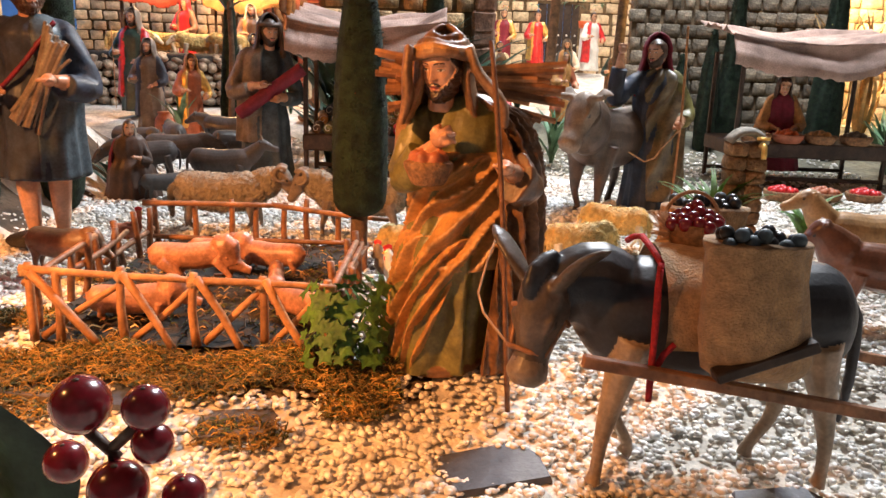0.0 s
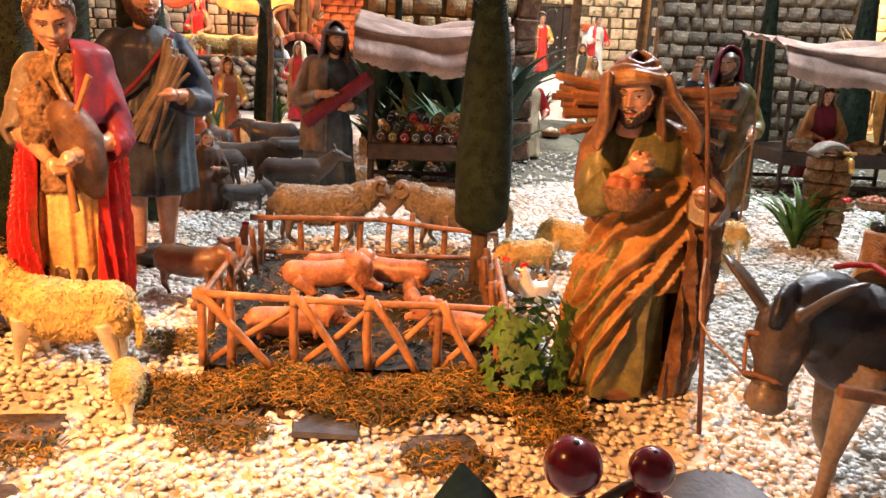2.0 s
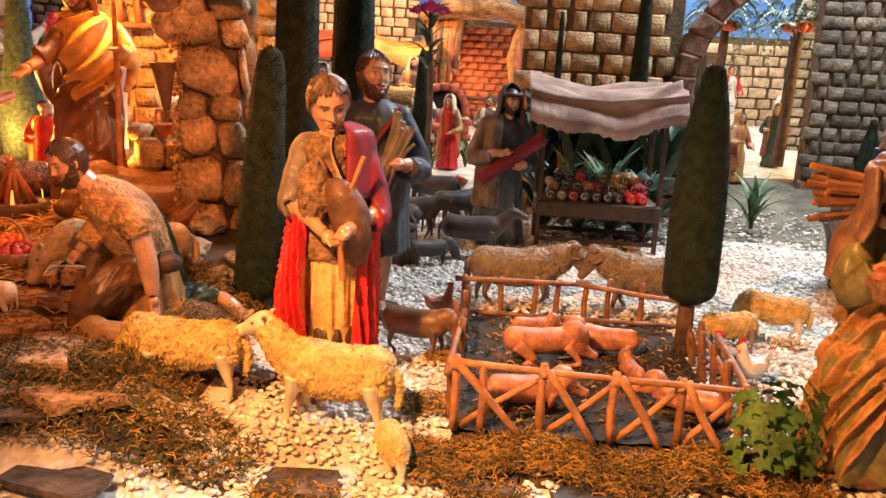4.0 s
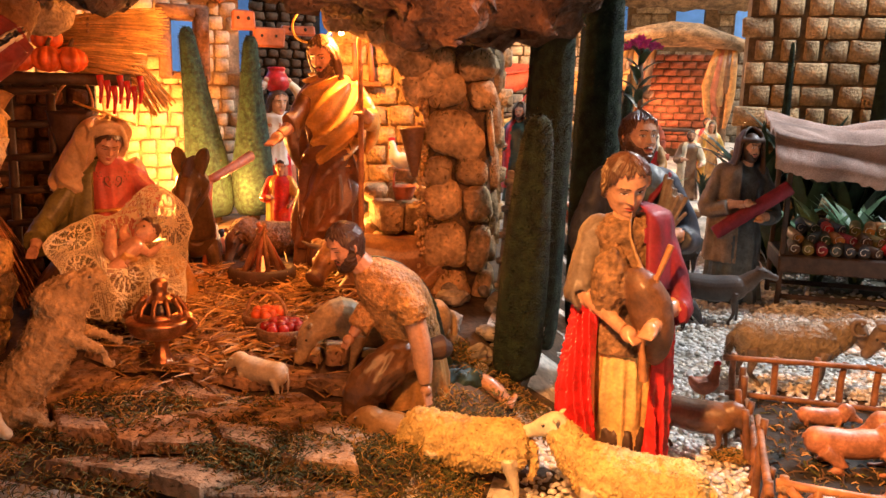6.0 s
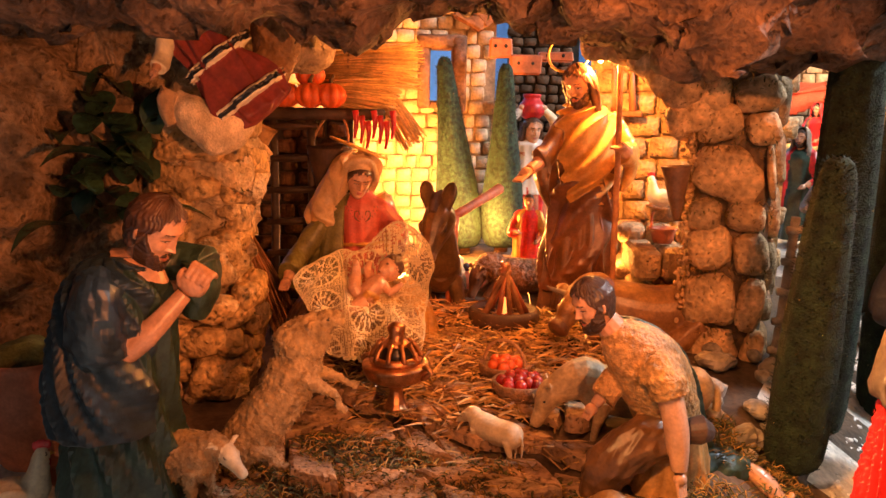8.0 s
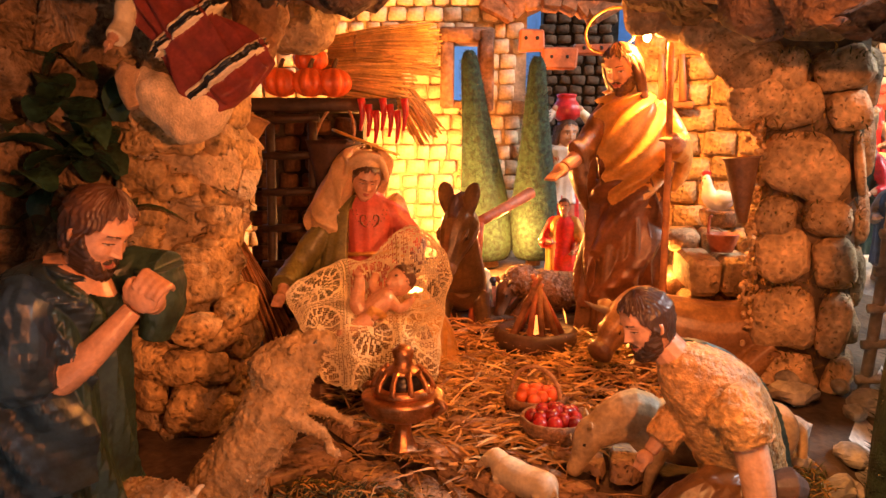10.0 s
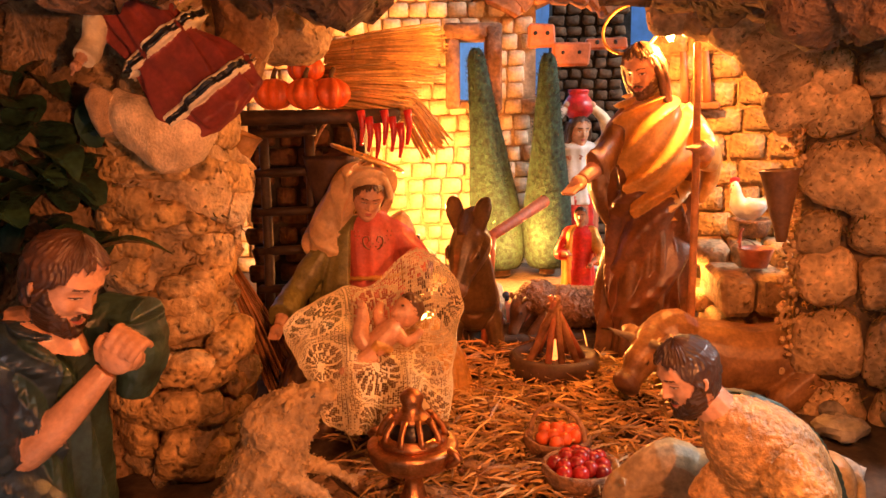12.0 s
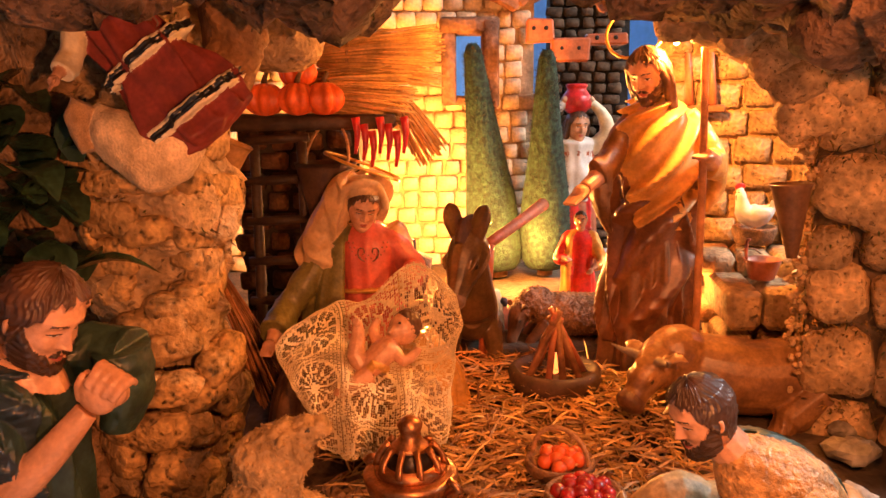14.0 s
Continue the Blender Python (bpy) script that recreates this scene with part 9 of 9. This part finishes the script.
for i in range(10):
    x, y = -0.42 + 0.07 * i, 2.0 + 0.09 * (i % 4)
    bowl((x, y, ground(x, y)), 0.026, WICKER, (RED, CREAM, PUMPKIN, OCHRE)[i % 4], 9, "wicker basket of market produce in the square")
for x, y, yaw in ((-0.92, 2.40, 10), (-0.84, 2.44, 170), (-0.99, 2.5, 60), (-0.72, 2.38, 200), (-0.66, 2.42, 20), (-0.62, 2.36, 170)):
    graze("sheep_figurine", beast(WOOLY, CREAM, CREAM, head=(0.64, 0.0, 0.6), nod=-30, **SB), "cream sheep figurine up behind the stone wall", (x, y, 0.245), yaw, 0.10)
mb = MB()
mb.box((0, 0, 0), (0.6, 0.35, 0.1), ROCK, bev=0.3, jit=0.05)
put("rock_terrace", mb, "raised rocky terrace behind the low stone wall", "rock", pose(-0.85, 2.48, 0.192), kind="structure")
t = thing("white_column", (0.635, 3.62, 0.24), "white column topped with an orange capital", "column")
mb = MB()
mb.loft([(0, 0, 0, 0.04, 0.04), (0, 0, 0.02, 0.032, 0.032), (0, 0, 0.18, 0.028, 0.028)], WHITE, 20)
part("shaft", mb, t)
mb = MB()
mb.loft([(0, 0, 0.18, 0.035, 0.035), (0, 0, 0.21, 0.04, 0.04)], PUMPKIN, 20)
part("capital", mb, t)


def palm(at, h, label):
    t = thing("palm_tree", at, label, "palm tree")
    mb = MB()
    mb.sweep([(0, 0, 0), (0.005, 0, h * 0.5), (0.01, 0, h)], [0.018, 0.013], BARK, 12, rough=0.2, rs=70)
    part("trunk", mb, t)
    for i in range(15):
        a = i * 2.4
        mb = MB()
        L = 0.14 + 0.02 * (i % 2)
        for k in range(15):
            u = (k + 1) / 15
            c = Vector((math.cos(a) * L * u, math.sin(a) * L * u, h + (0.05 + 0.03 * (i % 3)) * math.sin(u * 2.4) - (0.13 - 0.03 * (i % 3)) * u * u))
            for sd in (-1, 1):
                d = Vector((math.cos(a + sd * 0.8), math.sin(a + sd * 0.8), -0.45)) * 0.05 * (1 - 0.5 * u)
                mb.leaf(tuple(c), tuple(c + d), 0.0045, PALMG if i % 3 else LEAFP, n=2)
        part("frond", mb, t)
    for i in range(4):
        mb = MB()
        mb.ball((0.03 * math.cos(i * 1.6), 0.03 * math.sin(i * 1.6) - 0.01, h + 0.005), 0.016, PUMPKIN, 12, 8, rough=0.15, rs=120)
        part("fruit", mb, t)


palm((0.33, 2.5, 0.15), 0.40, "small palm tree with orange fruit before the town wall")
palm((0.52, 2.42, 0.15), 0.40, "small palm tree with orange fruit by the gate")
cypress((-0.525, 2.0, 0.09), 0.33, 0.028, "slim green cone cypress by the stone wall", shape=CONE)
cypress((0.66, 1.98, 0.07), 0.30, 0.026, "slim dark cypress by the grey tower", taper=0.4)
cypress((0.60, 2.02, 0.07), 0.24, 0.026, "short dark cypress by the grey tower", taper=0.4)
cypress((0.94, 1.95, 0.07), 0.5, 0.04, "broad dark cypress behind the food stall", shape=CONE)
cypress((0.72, 2.0, 0.07), 0.45, 0.035, "dark cypress before the grey tower", shape=CONE)
cypress((-0.20, 1.80, 0.06), 0.45, 0.014, "thin green cypress against the ochre wall", shape=CONE)
cypress((-0.02, 1.80, 0.06), 0.55, 0.03, "dark cypress against the ochre wall", shape=CONE)
for x, y, n, L in ((-0.22, 1.60, 22, 0.17), (-0.15, 1.585, 24, 0.18), (-0.08, 1.60, 24, 0.18), (-0.02, 1.585, 20, 0.16), (-0.24, 1.76, 22, 0.27), (-0.15, 1.76, 22, 0.29), (-0.06, 1.76, 22, 0.27), (0.04, 1.74, 20, 0.25)):
    tuft("leafy_plant", (x, y, 0.053 if y < 1.7 else 0.12), "bushy plant with long broad green leaves behind the fabric stall", n, L, 0.016, LEAFP if n == 24 else LEAFD, 0.75, 0.9)
tuft("leafy_plant", (-0.52, 1.25, 0.05), "dark green leafy plant by the seated girl", 14, 0.08, 0.008, LEAFD, 0.8, 0.8)

# painted sky behind everything
for name, c, s in (("backdrop_north", (0, 4.62, 0.9), (5.2, 0.02, 2.4)), ("backdrop_west", (-2.66, 2.6, 0.9), (0.02, 4.0, 2.4))):
    mb = MB()
    mb.box((0, 0, 0), s, SKY, bev=0.0)
    put(name, mb, "plain painted blue sky backdrop", "backdrop", pose(*c), kind="structure", smooth=False)

# ---- things hung on the grotto rock ----
HIDE = mat("tan_hide", (0.26, 0.135, 0.055), 0.8, 0.4, 50, 1.0, 300)
DHIDE = mat("umber_hide", (0.09, 0.045, 0.022), 0.8, 0.4, 50, 1.0, 300)
PONCHO = paint("oxblood_wool", (0.20, 0.028, 0.018), 0.8, 0.3)
f = Fig()
f.loft([(0, 0, -0.05, 0.10, 0.03), (0, 0, -0.03, 0.19, 0.07), (0, 0, 0.03, 0.23, 0.10), (0, 0, 0.3, 0.20, 0.10), (0, 0, 0.6, 0.16, 0.10), (0, 0, 0.76, 0.12, 0.08), (0, 0, 0.8, 0.04, 0.04)], PONCHO, 60, (0.20, 0.10), 6, jit=0.5)
f.head((0, -0.02, 0.90), 0, 30, HAIR, size=1.2)
f.arm(-1, (-0.24, -0.08, 0.6), (-0.3, -0.2, 0.52), CREAM)
f.arm(1, (0.24, -0.08, 0.6), (0.26, -0.2, 0.45), CREAM)
for z in (0.10, 0.40, 0.72):
    for dz, m in ((-0.024, CREAM), (-0.009, BLACK), (0.009, BLACK), (0.024, CREAM)):
        f.loft([(0, 0, z + dz - 0.007, 0.246 - 0.11 * z, 0.114), (0, 0, z + dz + 0.007, 0.244 - 0.11 * z, 0.112)], m, 60, (0.175, 0.17), 6, jit=0.5)
pz = Vector((-0.061, -0.033, 0.089)).normalized()
py = Vector((-0.59, 0.81, 0.1))
py = (py - pz * py.dot(pz)).normalized()
pm = Matrix((py.cross(pz), py, pz)).transposed().to_4x4()
pm.translation = (-1.040, 0.634, 0.397)
stand("reclining_peasant_figurine", f, "painted figurine in a red striped poncho lying on the rock ledge", (0, 0, 0), 0, 0.15, m=pm)
mb = MB()
mb.sweep([(-0.055, 0.0, 0.03), (-0.035, -0.006, 0.012), (0.0, -0.012, -0.004), (0.035, -0.008, 0.006), (0.052, 0.0, 0.024)], [(0.008, 0.012), (0.022, 0.024), (0.026, 0.03), (0.02, 0.022), (0.006, 0.01)], LINEN, 60, sub=12, rough=0.20, rs=24)
mb.sweep([(-0.058, -0.002, 0.038), (-0.064, -0.006, 0.022), (-0.058, -0.010, 0.0)], [(0.014, 0.02), (0.016, 0.022), (0.010, 0.012)], SACK, 30, sub=6, rough=0.3, rs=40)
ob = put("draped_cloth", mb, "crumpled pale cloth draped on the rock below the poncho", "cloth", pose(-1.076, 0.617, 0.386, 10, 0, 36) @ Matrix.Diagonal((0.66, 0.62, 0.80, 1)))
FUSE.append((ob, 0.0011))
mb = MB()
mb.sweep([(-0.004, 0, 0.075), (0.0, -0.004, 0.04), (0.0, -0.008, 0.0), (-0.006, -0.006, -0.035), (-0.008, -0.002, -0.052)], [(0.012, 0.010), (0.016, 0.012), (0.019, 0.012), (0.015, 0.010), (0.008, 0.006)], HIDE, 44, sub=10, rough=0.35, rs=60)
mb.sweep([(-0.022, 0.004, 0.075), (-0.018, 0.0, 0.03), (-0.016, -0.002, -0.01), (-0.02, 0.0, -0.04)], [(0.010, 0.010), (0.011, 0.012), (0.010, 0.010), (0.005, 0.006)], DHIDE, 36, sub=8, rough=0.35, rs=60)
ob = put("hanging_hide", mb, "brown sheepskin hide hanging in folds from the grotto roof", "hide", pose(-1.052, 0.678, 0.468, 0, 0, 36))
FUSE.append((ob, 0.0012))
mb = MB()
mb.ball((0, 0, 0), (0.032, 0.03, 0.036), ROCKL, 48, 30, rough=0.5, rs=26)
put("sponge_rock", mb, "pale porous rock wedged under the roof above the loft", "rock", pose(-1.108, 0.775, 0.476, 0, 20, 20))
t = thing("gourd", (-1.183, 0.722, 0.252), "small orange bottle gourd hanging on the rock", "gourd")
mb = MB()
mb.loft([(0, 0, 0, 0.003, 0.003), (0, 0, 0.004, 0.009, 0.009), (0, 0, 0.015, 0.0105, 0.0105), (0, 0, 0.028, 0.006, 0.006), (0, 0, 0.039, 0.0075, 0.0075), (0, 0, 0.05, 0.003, 0.003)], PUMPKIN, 24)
part("body", mb, t)
mb = MB()
mb.sweep([(0, 0, 0.048), (0.002, 0, 0.075)], [0.0015, 0.001], ROPE, 6)
part("cord", mb, t)
bundle("broom", (-1.195, 0.752, 0.265), 36, 60, 0.13, 0.006, BROOMS, "straw broom leaning against the rock pillar", "broom", 0.9, 68)
mb = MB()
mb.loft([(0, 0, 0, 0.004, 0.004), (0, 0, 0.03, 0.009, 0.009), (0, 0, 0.06, 0.013, 0.013), (0, 0, 0.065, 0.016, 0.016), (0, 0, 0.062, 0.011, 0.011)], TAN, 20, (0.05, 0.1), 5)
put("horn", mb, "pale hollow horn stuck on the rock pillar", "horn", Matrix.Translation((-1.165, 0.728, 0.322)) @ pose(0, 0, 0, 0, 24, 36))
mb = MB()
mb.loft([(0, 0, 0, 0.004, 0.004), (0, 0, 0.025, 0.009, 0.009), (0, 0, 0.056, 0.015, 0.015), (0, 0, 0.058, 0.0165, 0.0165), (0, 0, 0.052, 0.012, 0.012)], BROWN, 24)
put("cow_bell", mb, "brown conical cow bell hung mouth-up on the stone jamb", "bell", Matrix.Translation((-0.741, 0.956, 0.288)) @ pose(0, 0, 0, 0, -4, 0))
t = thing("hanging_basket", (-1.135, 0.842, 0.298), "dark conical wicker pail hanging from the loft", "basket")
mb = MB()
mb.loft([(0, 0, 0, 0.014, 0.014), (0, 0, 0.02, 0.020, 0.020), (0, 0, 0.055, 0.028, 0.028), (0, 0, 0.060, 0.0295, 0.0295), (0, 0, 0.052, 0.025, 0.025), (0, 0, 0.02, 0.017, 0.017)], DBROWN, 34, (0.03, 0.03), 16)
part("basket", mb, t)
mb = MB()
mb.sweep([(0.028 * math.cos(a), 0.01 * math.sin(a), 0.057 + 0.04 * math.sin(a)) for a in [k * math.pi / 12 for k in range(13)]], [0.0016] * 13, ROPE, 6)
part("handle", mb, t)
for i in range(7):
    mb = MB()
    mb.sweep([(0, 0, 0), (0.002, 0, -0.015), (-0.001, 0, -0.032)], [0.004, 0.0015], RED, 8)
    put("chili_pepper", mb, "red chili pepper hanging from the loft edge", "pepper", pose(-1.085 + 0.006 * i, 0.83 + 0.004 * i, 0.40 - 0.006 * (i % 3)), group="hanging chili peppers")
mb = MB()
mb.loft([(0, 0, 0, 0.018, 0.018), (0, 0, 0.014, 0.022, 0.022), (0, 0, 0.018, 0.021, 0.021), (0, 0, 0.012, 0.014, 0.014)], WICKER, 30, (0.06, 0.06), 14, jit=0.1)
put("nest", mb, "round woven twig nest on the stone ledge", "nest", pose(-0.818, 1.150, 0.262))
t = thing("wicker_basket", (-0.787, 1.06, 0.245), "small reddish wicker basket with a handle on the ledge", "basket")
mb = MB()
mb.loft([(0, 0, 0, 0.011, 0.011), (0, 0, 0.016, 0.016, 0.016), (0, 0, 0.019, 0.0165, 0.0165), (0, 0, 0.014, 0.012, 0.012)], TERRA, 30, (0.05, 0.05), 14)
part("basket", mb, t)
mb = MB()
mb.sweep([(-0.015, 0, 0.016), (-0.015, 0, 0.034), (-0.012, 0, 0.036)], [0.0016, 0.0016, 0.0012], TERRA, 6)
part("handle", mb, t)
for i in range(3):
    mb = MB()
    mb.ball((0, 0, 0), (0.006, 0.005, 0.005), WHITE, 12, 8)
    put("egg", mb, "small white egg on the stone ledge", "egg", pose(-0.758 + 0.009 * (i % 2), 1.075 + 0.008 * i, 0.2495, 0, 0, 40 * i), group="eggs on the ledge")
f = Fig()
f.robe(TERRA, 0.14, 0.09, 0.11, 0.18, 9, z0=0.0, top=0.70)
f.robe(WHITE, 0.12, 0.10, 0.115, 0.10, 9, z0=0.36, top=0.70)
f.cloak(RED, 200, 300, 0.05, 0.45, 0.16, 0.16, 7, r1=0.12)
for s in (-1, 1):
    f.sweep([(0.09 * s, 0, 0.64), (0.17 * s, -0.02, 0.72), (0.15 * s, -0.02, 0.82), (0.075 * s, -0.03, 0.90)], [(0.045, 0.045), (0.045, 0.05), (0.036, 0.036), (0.022, 0.022)], WHITE if s < 0 else CREAM, 16, sub=4, rough=0.12, rs=30)
    f.fist((0.07 * s, -0.03, 0.91), Vector((-0.6 * s, 0, 0.5)).normalized(), SKIN)
f.head((0.0, -0.03, 0.76), 12, 8, HAIRM, long_=True, size=1.1)
f.loft([(0, 0, 0.84, 0.05, 0.05), (0, 0, 0.88, 0.085, 0.085), (0, 0, 0.93, 0.08, 0.08), (0, 0, 0.97, 0.05, 0.05), (0, 0, 0.99, 0.065, 0.065), (0, 0, 1.0, 0.05, 0.05)], RED, 24)
stand("water_carrier_figurine", f, "painted woman figurine in white blouse lifting a red jar overhead", (-1.225, 1.558, 0.125), 40, 0.312)
t = thing("rock_plant", (-1.205, 0.60, 0.335), "dark glossy broad-leaved plant growing on the rock", "plant")
rnd = random.Random(11)
for i in range(38):
    a, e = rnd.uniform(0, 6.28), rnd.uniform(-0.5, 0.7)
    o = Vector((rnd.uniform(-0.05, 0.05), rnd.uniform(-0.05, 0.02), rnd.uniform(-0.06, 0.08)))
    d = Vector((math.cos(a), math.sin(a) * 0.6 - 0.3, e)).normalized() * rnd.uniform(0.04, 0.07)
    mb = MB()
    mb.leaf(tuple(o), tuple(o + d), rnd.uniform(0.012, 0.019), LEAFG, bend=0.2, n=6)
    part("leaf", mb, t)
rnd = random.Random(31)
for i in range(30):
    x, y = rnd.uniform(-0.70, -0.57), rnd.uniform(0.80, 0.985)
    if (x + 0.59) ** 2 + (y - 0.845) ** 2 < 0.0012:
        continue
    mb = MB()
    r = rnd.uniform(0.009, 0.022)
    mb.ball((0, 0, 0), (r, r * rnd.uniform(0.6, 1.0), r * 0.6), STONEG, 12, 8, rough=0.5, rs=42 + i)
    put("rock", mb, "rough grey field stone at the foot of the jamb", "rock", pose(x, y, ground(x, y) + r * 0.25, 0, 0, rnd.uniform(0, 180)), group="stones by the jamb", smooth=False)
for cx, cy in ((-0.60, 0.72), (-0.56, 0.80), (-0.66, 0.80), (-0.63, 0.64)):
    tumble("moss", area(cx, cy, 0.05, 0.04), 700, [MOSSD, MOSS], 0.010, "tangled dark moss round the cypress foot", "moss", 0.35, height=0.006, thin=0.05)
t = thing("clay_pot", (-1.215, 0.50, 0.06), "dark clay pot topped with dry moss", "pot")
mb = MB()
mb.loft([(0, 0, 0, 0.03, 0.03), (0, 0, 0.03, 0.045, 0.045), (0, 0, 0.08, 0.05, 0.05), (0, 0, 0.10, 0.042, 0.042), (0, 0, 0.108, 0.046, 0.046), (0, 0, 0.102, 0.035, 0.035)], TERRA, 30)
part("body", mb, t)
mb = MB()
mb.ball((0, 0, 0.105), (0.038, 0.038, 0.014), MOSSD, 20, 8, rough=0.4, rs=60)
part("dry_moss", mb, t)
# ledge on the side wall
t = thing("stone_ledge", (-0.80, 1.13, 0.14), "ochre stone ledge with brick risers beside the stable wall", "ledge", 22, kind="structure")
for r in range(5):
    for c in range(4):
        mb = MB()
        mb.box((0, 0, 0), (0.034, 0.07, 0.022), STONE, bev=0.2, jit=0.06)
        part("brick", mb, t, m=pose(-0.05 + 0.036 * c + 0.01 * (r % 2), 0, 0.012 + 0.024 * r))
bowl((-0.81, 1.11, 0.242), 0.014, WICKER, CREAM, 8, "tiny wicker basket on the stone ledge", True)
t = thing("hanging_bricks", (-1.165, 1.36, 0.485), "perforated terracotta bricks hung under the grotto roof", "brick", 36)
for c, sz in (((-0.022, 0, 0.025), (0.04, 0.02, 0.034)), ((0.022, -0.004, -0.004), (0.055, 0.022, 0.034)), ((0.075, -0.002, 0.012), (0.06, 0.018, 0.016))):
    mb = MB()
    mb.box(c, sz, TERRA, bev=0.14, jit=0.06)
    # Holes are black beads: their inner dark is put in as colour.
    for dx in (-0.25, 0.2):
        mb.ball((c[0] + dx * sz[0], c[1] - sz[1] * 0.5, c[2] + 0.1 * sz[2]), (0.0035, 0.002, 0.0035), BLACK, 8, 6)
    part("brick", mb, t, smooth=False)
t = thing("wall_tools", (-0.885, 1.165, 0.405), "two reddish wooden handles on a small wall shelf", "tools", 22)
for x in (-0.012, 0.012):
    mb = MB()
    mb.sweep([(x, 0, 0), (x - 0.004, 0, 0.055)], [0.005, 0.003], TERRA, 8)
    part("handle", mb, t)
mb = MB()
mb.box((0, 0.002, -0.004), (0.05, 0.012, 0.008), WOOD, bev=0.2)
part("shelf", mb, t, smooth=False)

t = thing("flowering_shrub", (-0.50, 1.88, 0.06), "tall shrub with a head of magenta flowers", "shrub")
mb = MB()
mb.sweep([(0, 0, 0), (0.01, 0, 0.22), (0.0, 0, 0.44)], [0.008, 0.005], BARK, 8)
part("stem", mb, t)
mag = paint("magenta_petal", (0.42, 0.02, 0.22), 0.6, 0.3)
for i in range(26):
    a, q = i * 2.4, 0.009 * math.sqrt(i)
    mb = MB()
    for k in range(5):
        b = k * 1.257 + i
        mb.leaf((0, 0, 0), (0.012 * math.cos(b), 0.012 * math.sin(b), 0.006), 0.004, mag, n=3)
    part("flower", mb, t, m=pose(q * math.cos(a), q * math.sin(a), 0.46 - q * 0.5, -40, 0, 0))
for i in range(14):
    a = i * 2.4
    mb = MB()
    mb.leaf((0, 0, 0.30 + 0.01 * i), (0.06 * math.cos(a), 0.06 * math.sin(a), 0.33 + 0.01 * i), 0.010, LEAFD)
    part("leaf", mb, t)
for x, y, n in ((1.0, 1.75, 18), (1.12, 2.0, 20), (-0.62, 1.9, 14), (0.25, 1.75, 14), (-0.95, 1.95, 16)):
    tuft("leafy_plant", (x, y, 0.06), "leafy potted-size green plant at the edge of the village", n, 0.14, 0.008, LEAFP, 0.6, 1.0)
for i, (x, y) in enumerate(((-0.68, 1.95), (-0.60, 1.98), (-0.55, 1.92), (-0.66, 2.02), (-0.72, 2.06))):
    mb = MB()
    mb.loft([(0, 0, 0, 0.016, 0.016), (0, 0, 0.02, 0.023, 0.023), (0, 0, 0.045, 0.021, 0.021), (0, 0, 0.055, 0.013, 0.013), (0, 0, 0.062, 0.016, 0.016)], (TERRA, TAN, CREAM)[i % 3], 18)
    put("clay_jar", mb, "small clay jar standing by the stone wall", "jar", pose(x, y, 0.065), group="jars by the wall")

# dry rootlets clinging to the overhang
def rootlets(rock, n, label):
    src = bpy.data.objects[rock].data
    rnd = random.Random(9)
    vs = [v for v in src.vertices if v.normal.y < 0.25 and v.normal.z < 0.5]
    mb = MB()
    for i in range(n):
        v = rnd.choice(vs)
        p = v.co - v.normal * 0.002
        d = (v.normal + Vector((rnd.uniform(-1, 1), rnd.uniform(-1, 1), rnd.uniform(-0.8, 0.6)))).normalized() * rnd.uniform(0.004, 0.011)
        q = p + d * 0.5 + Vector((rnd.uniform(-1, 1), rnd.uniform(-1, 1), rnd.uniform(-1, 1))) * 0.003
        e = p + d
        w = Vector((rnd.uniform(-1, 1), rnd.uniform(-1, 1), rnd.uniform(-1, 1))).normalized() * 0.0008
        u = w.orthogonal().normalized() * 0.0008
        mb.add([tuple(p - w), tuple(p + w), tuple(p + u), tuple(q - w), tuple(q + w), tuple(q + u), tuple(e)], [(0, 1, 4, 3), (1, 2, 5, 4), (2, 0, 3, 5), (3, 4, 6), (4, 5, 6), (5, 3, 6)], rnd.choice([BARK, MOSSD, BARK]))
    put("rootlets", mb, label, "rootlets", kind="stuff", smooth=False)


rootlets("rock_overhang", 9000, "dry brown rootlets and moss clinging to the overhang")
rootlets("rock_cliff", 900, "dry brown rootlets clinging to the cliff")
rootlets("rock_pillar", 350, "dry rootlets clinging to the rock pillar")
fuse_all()
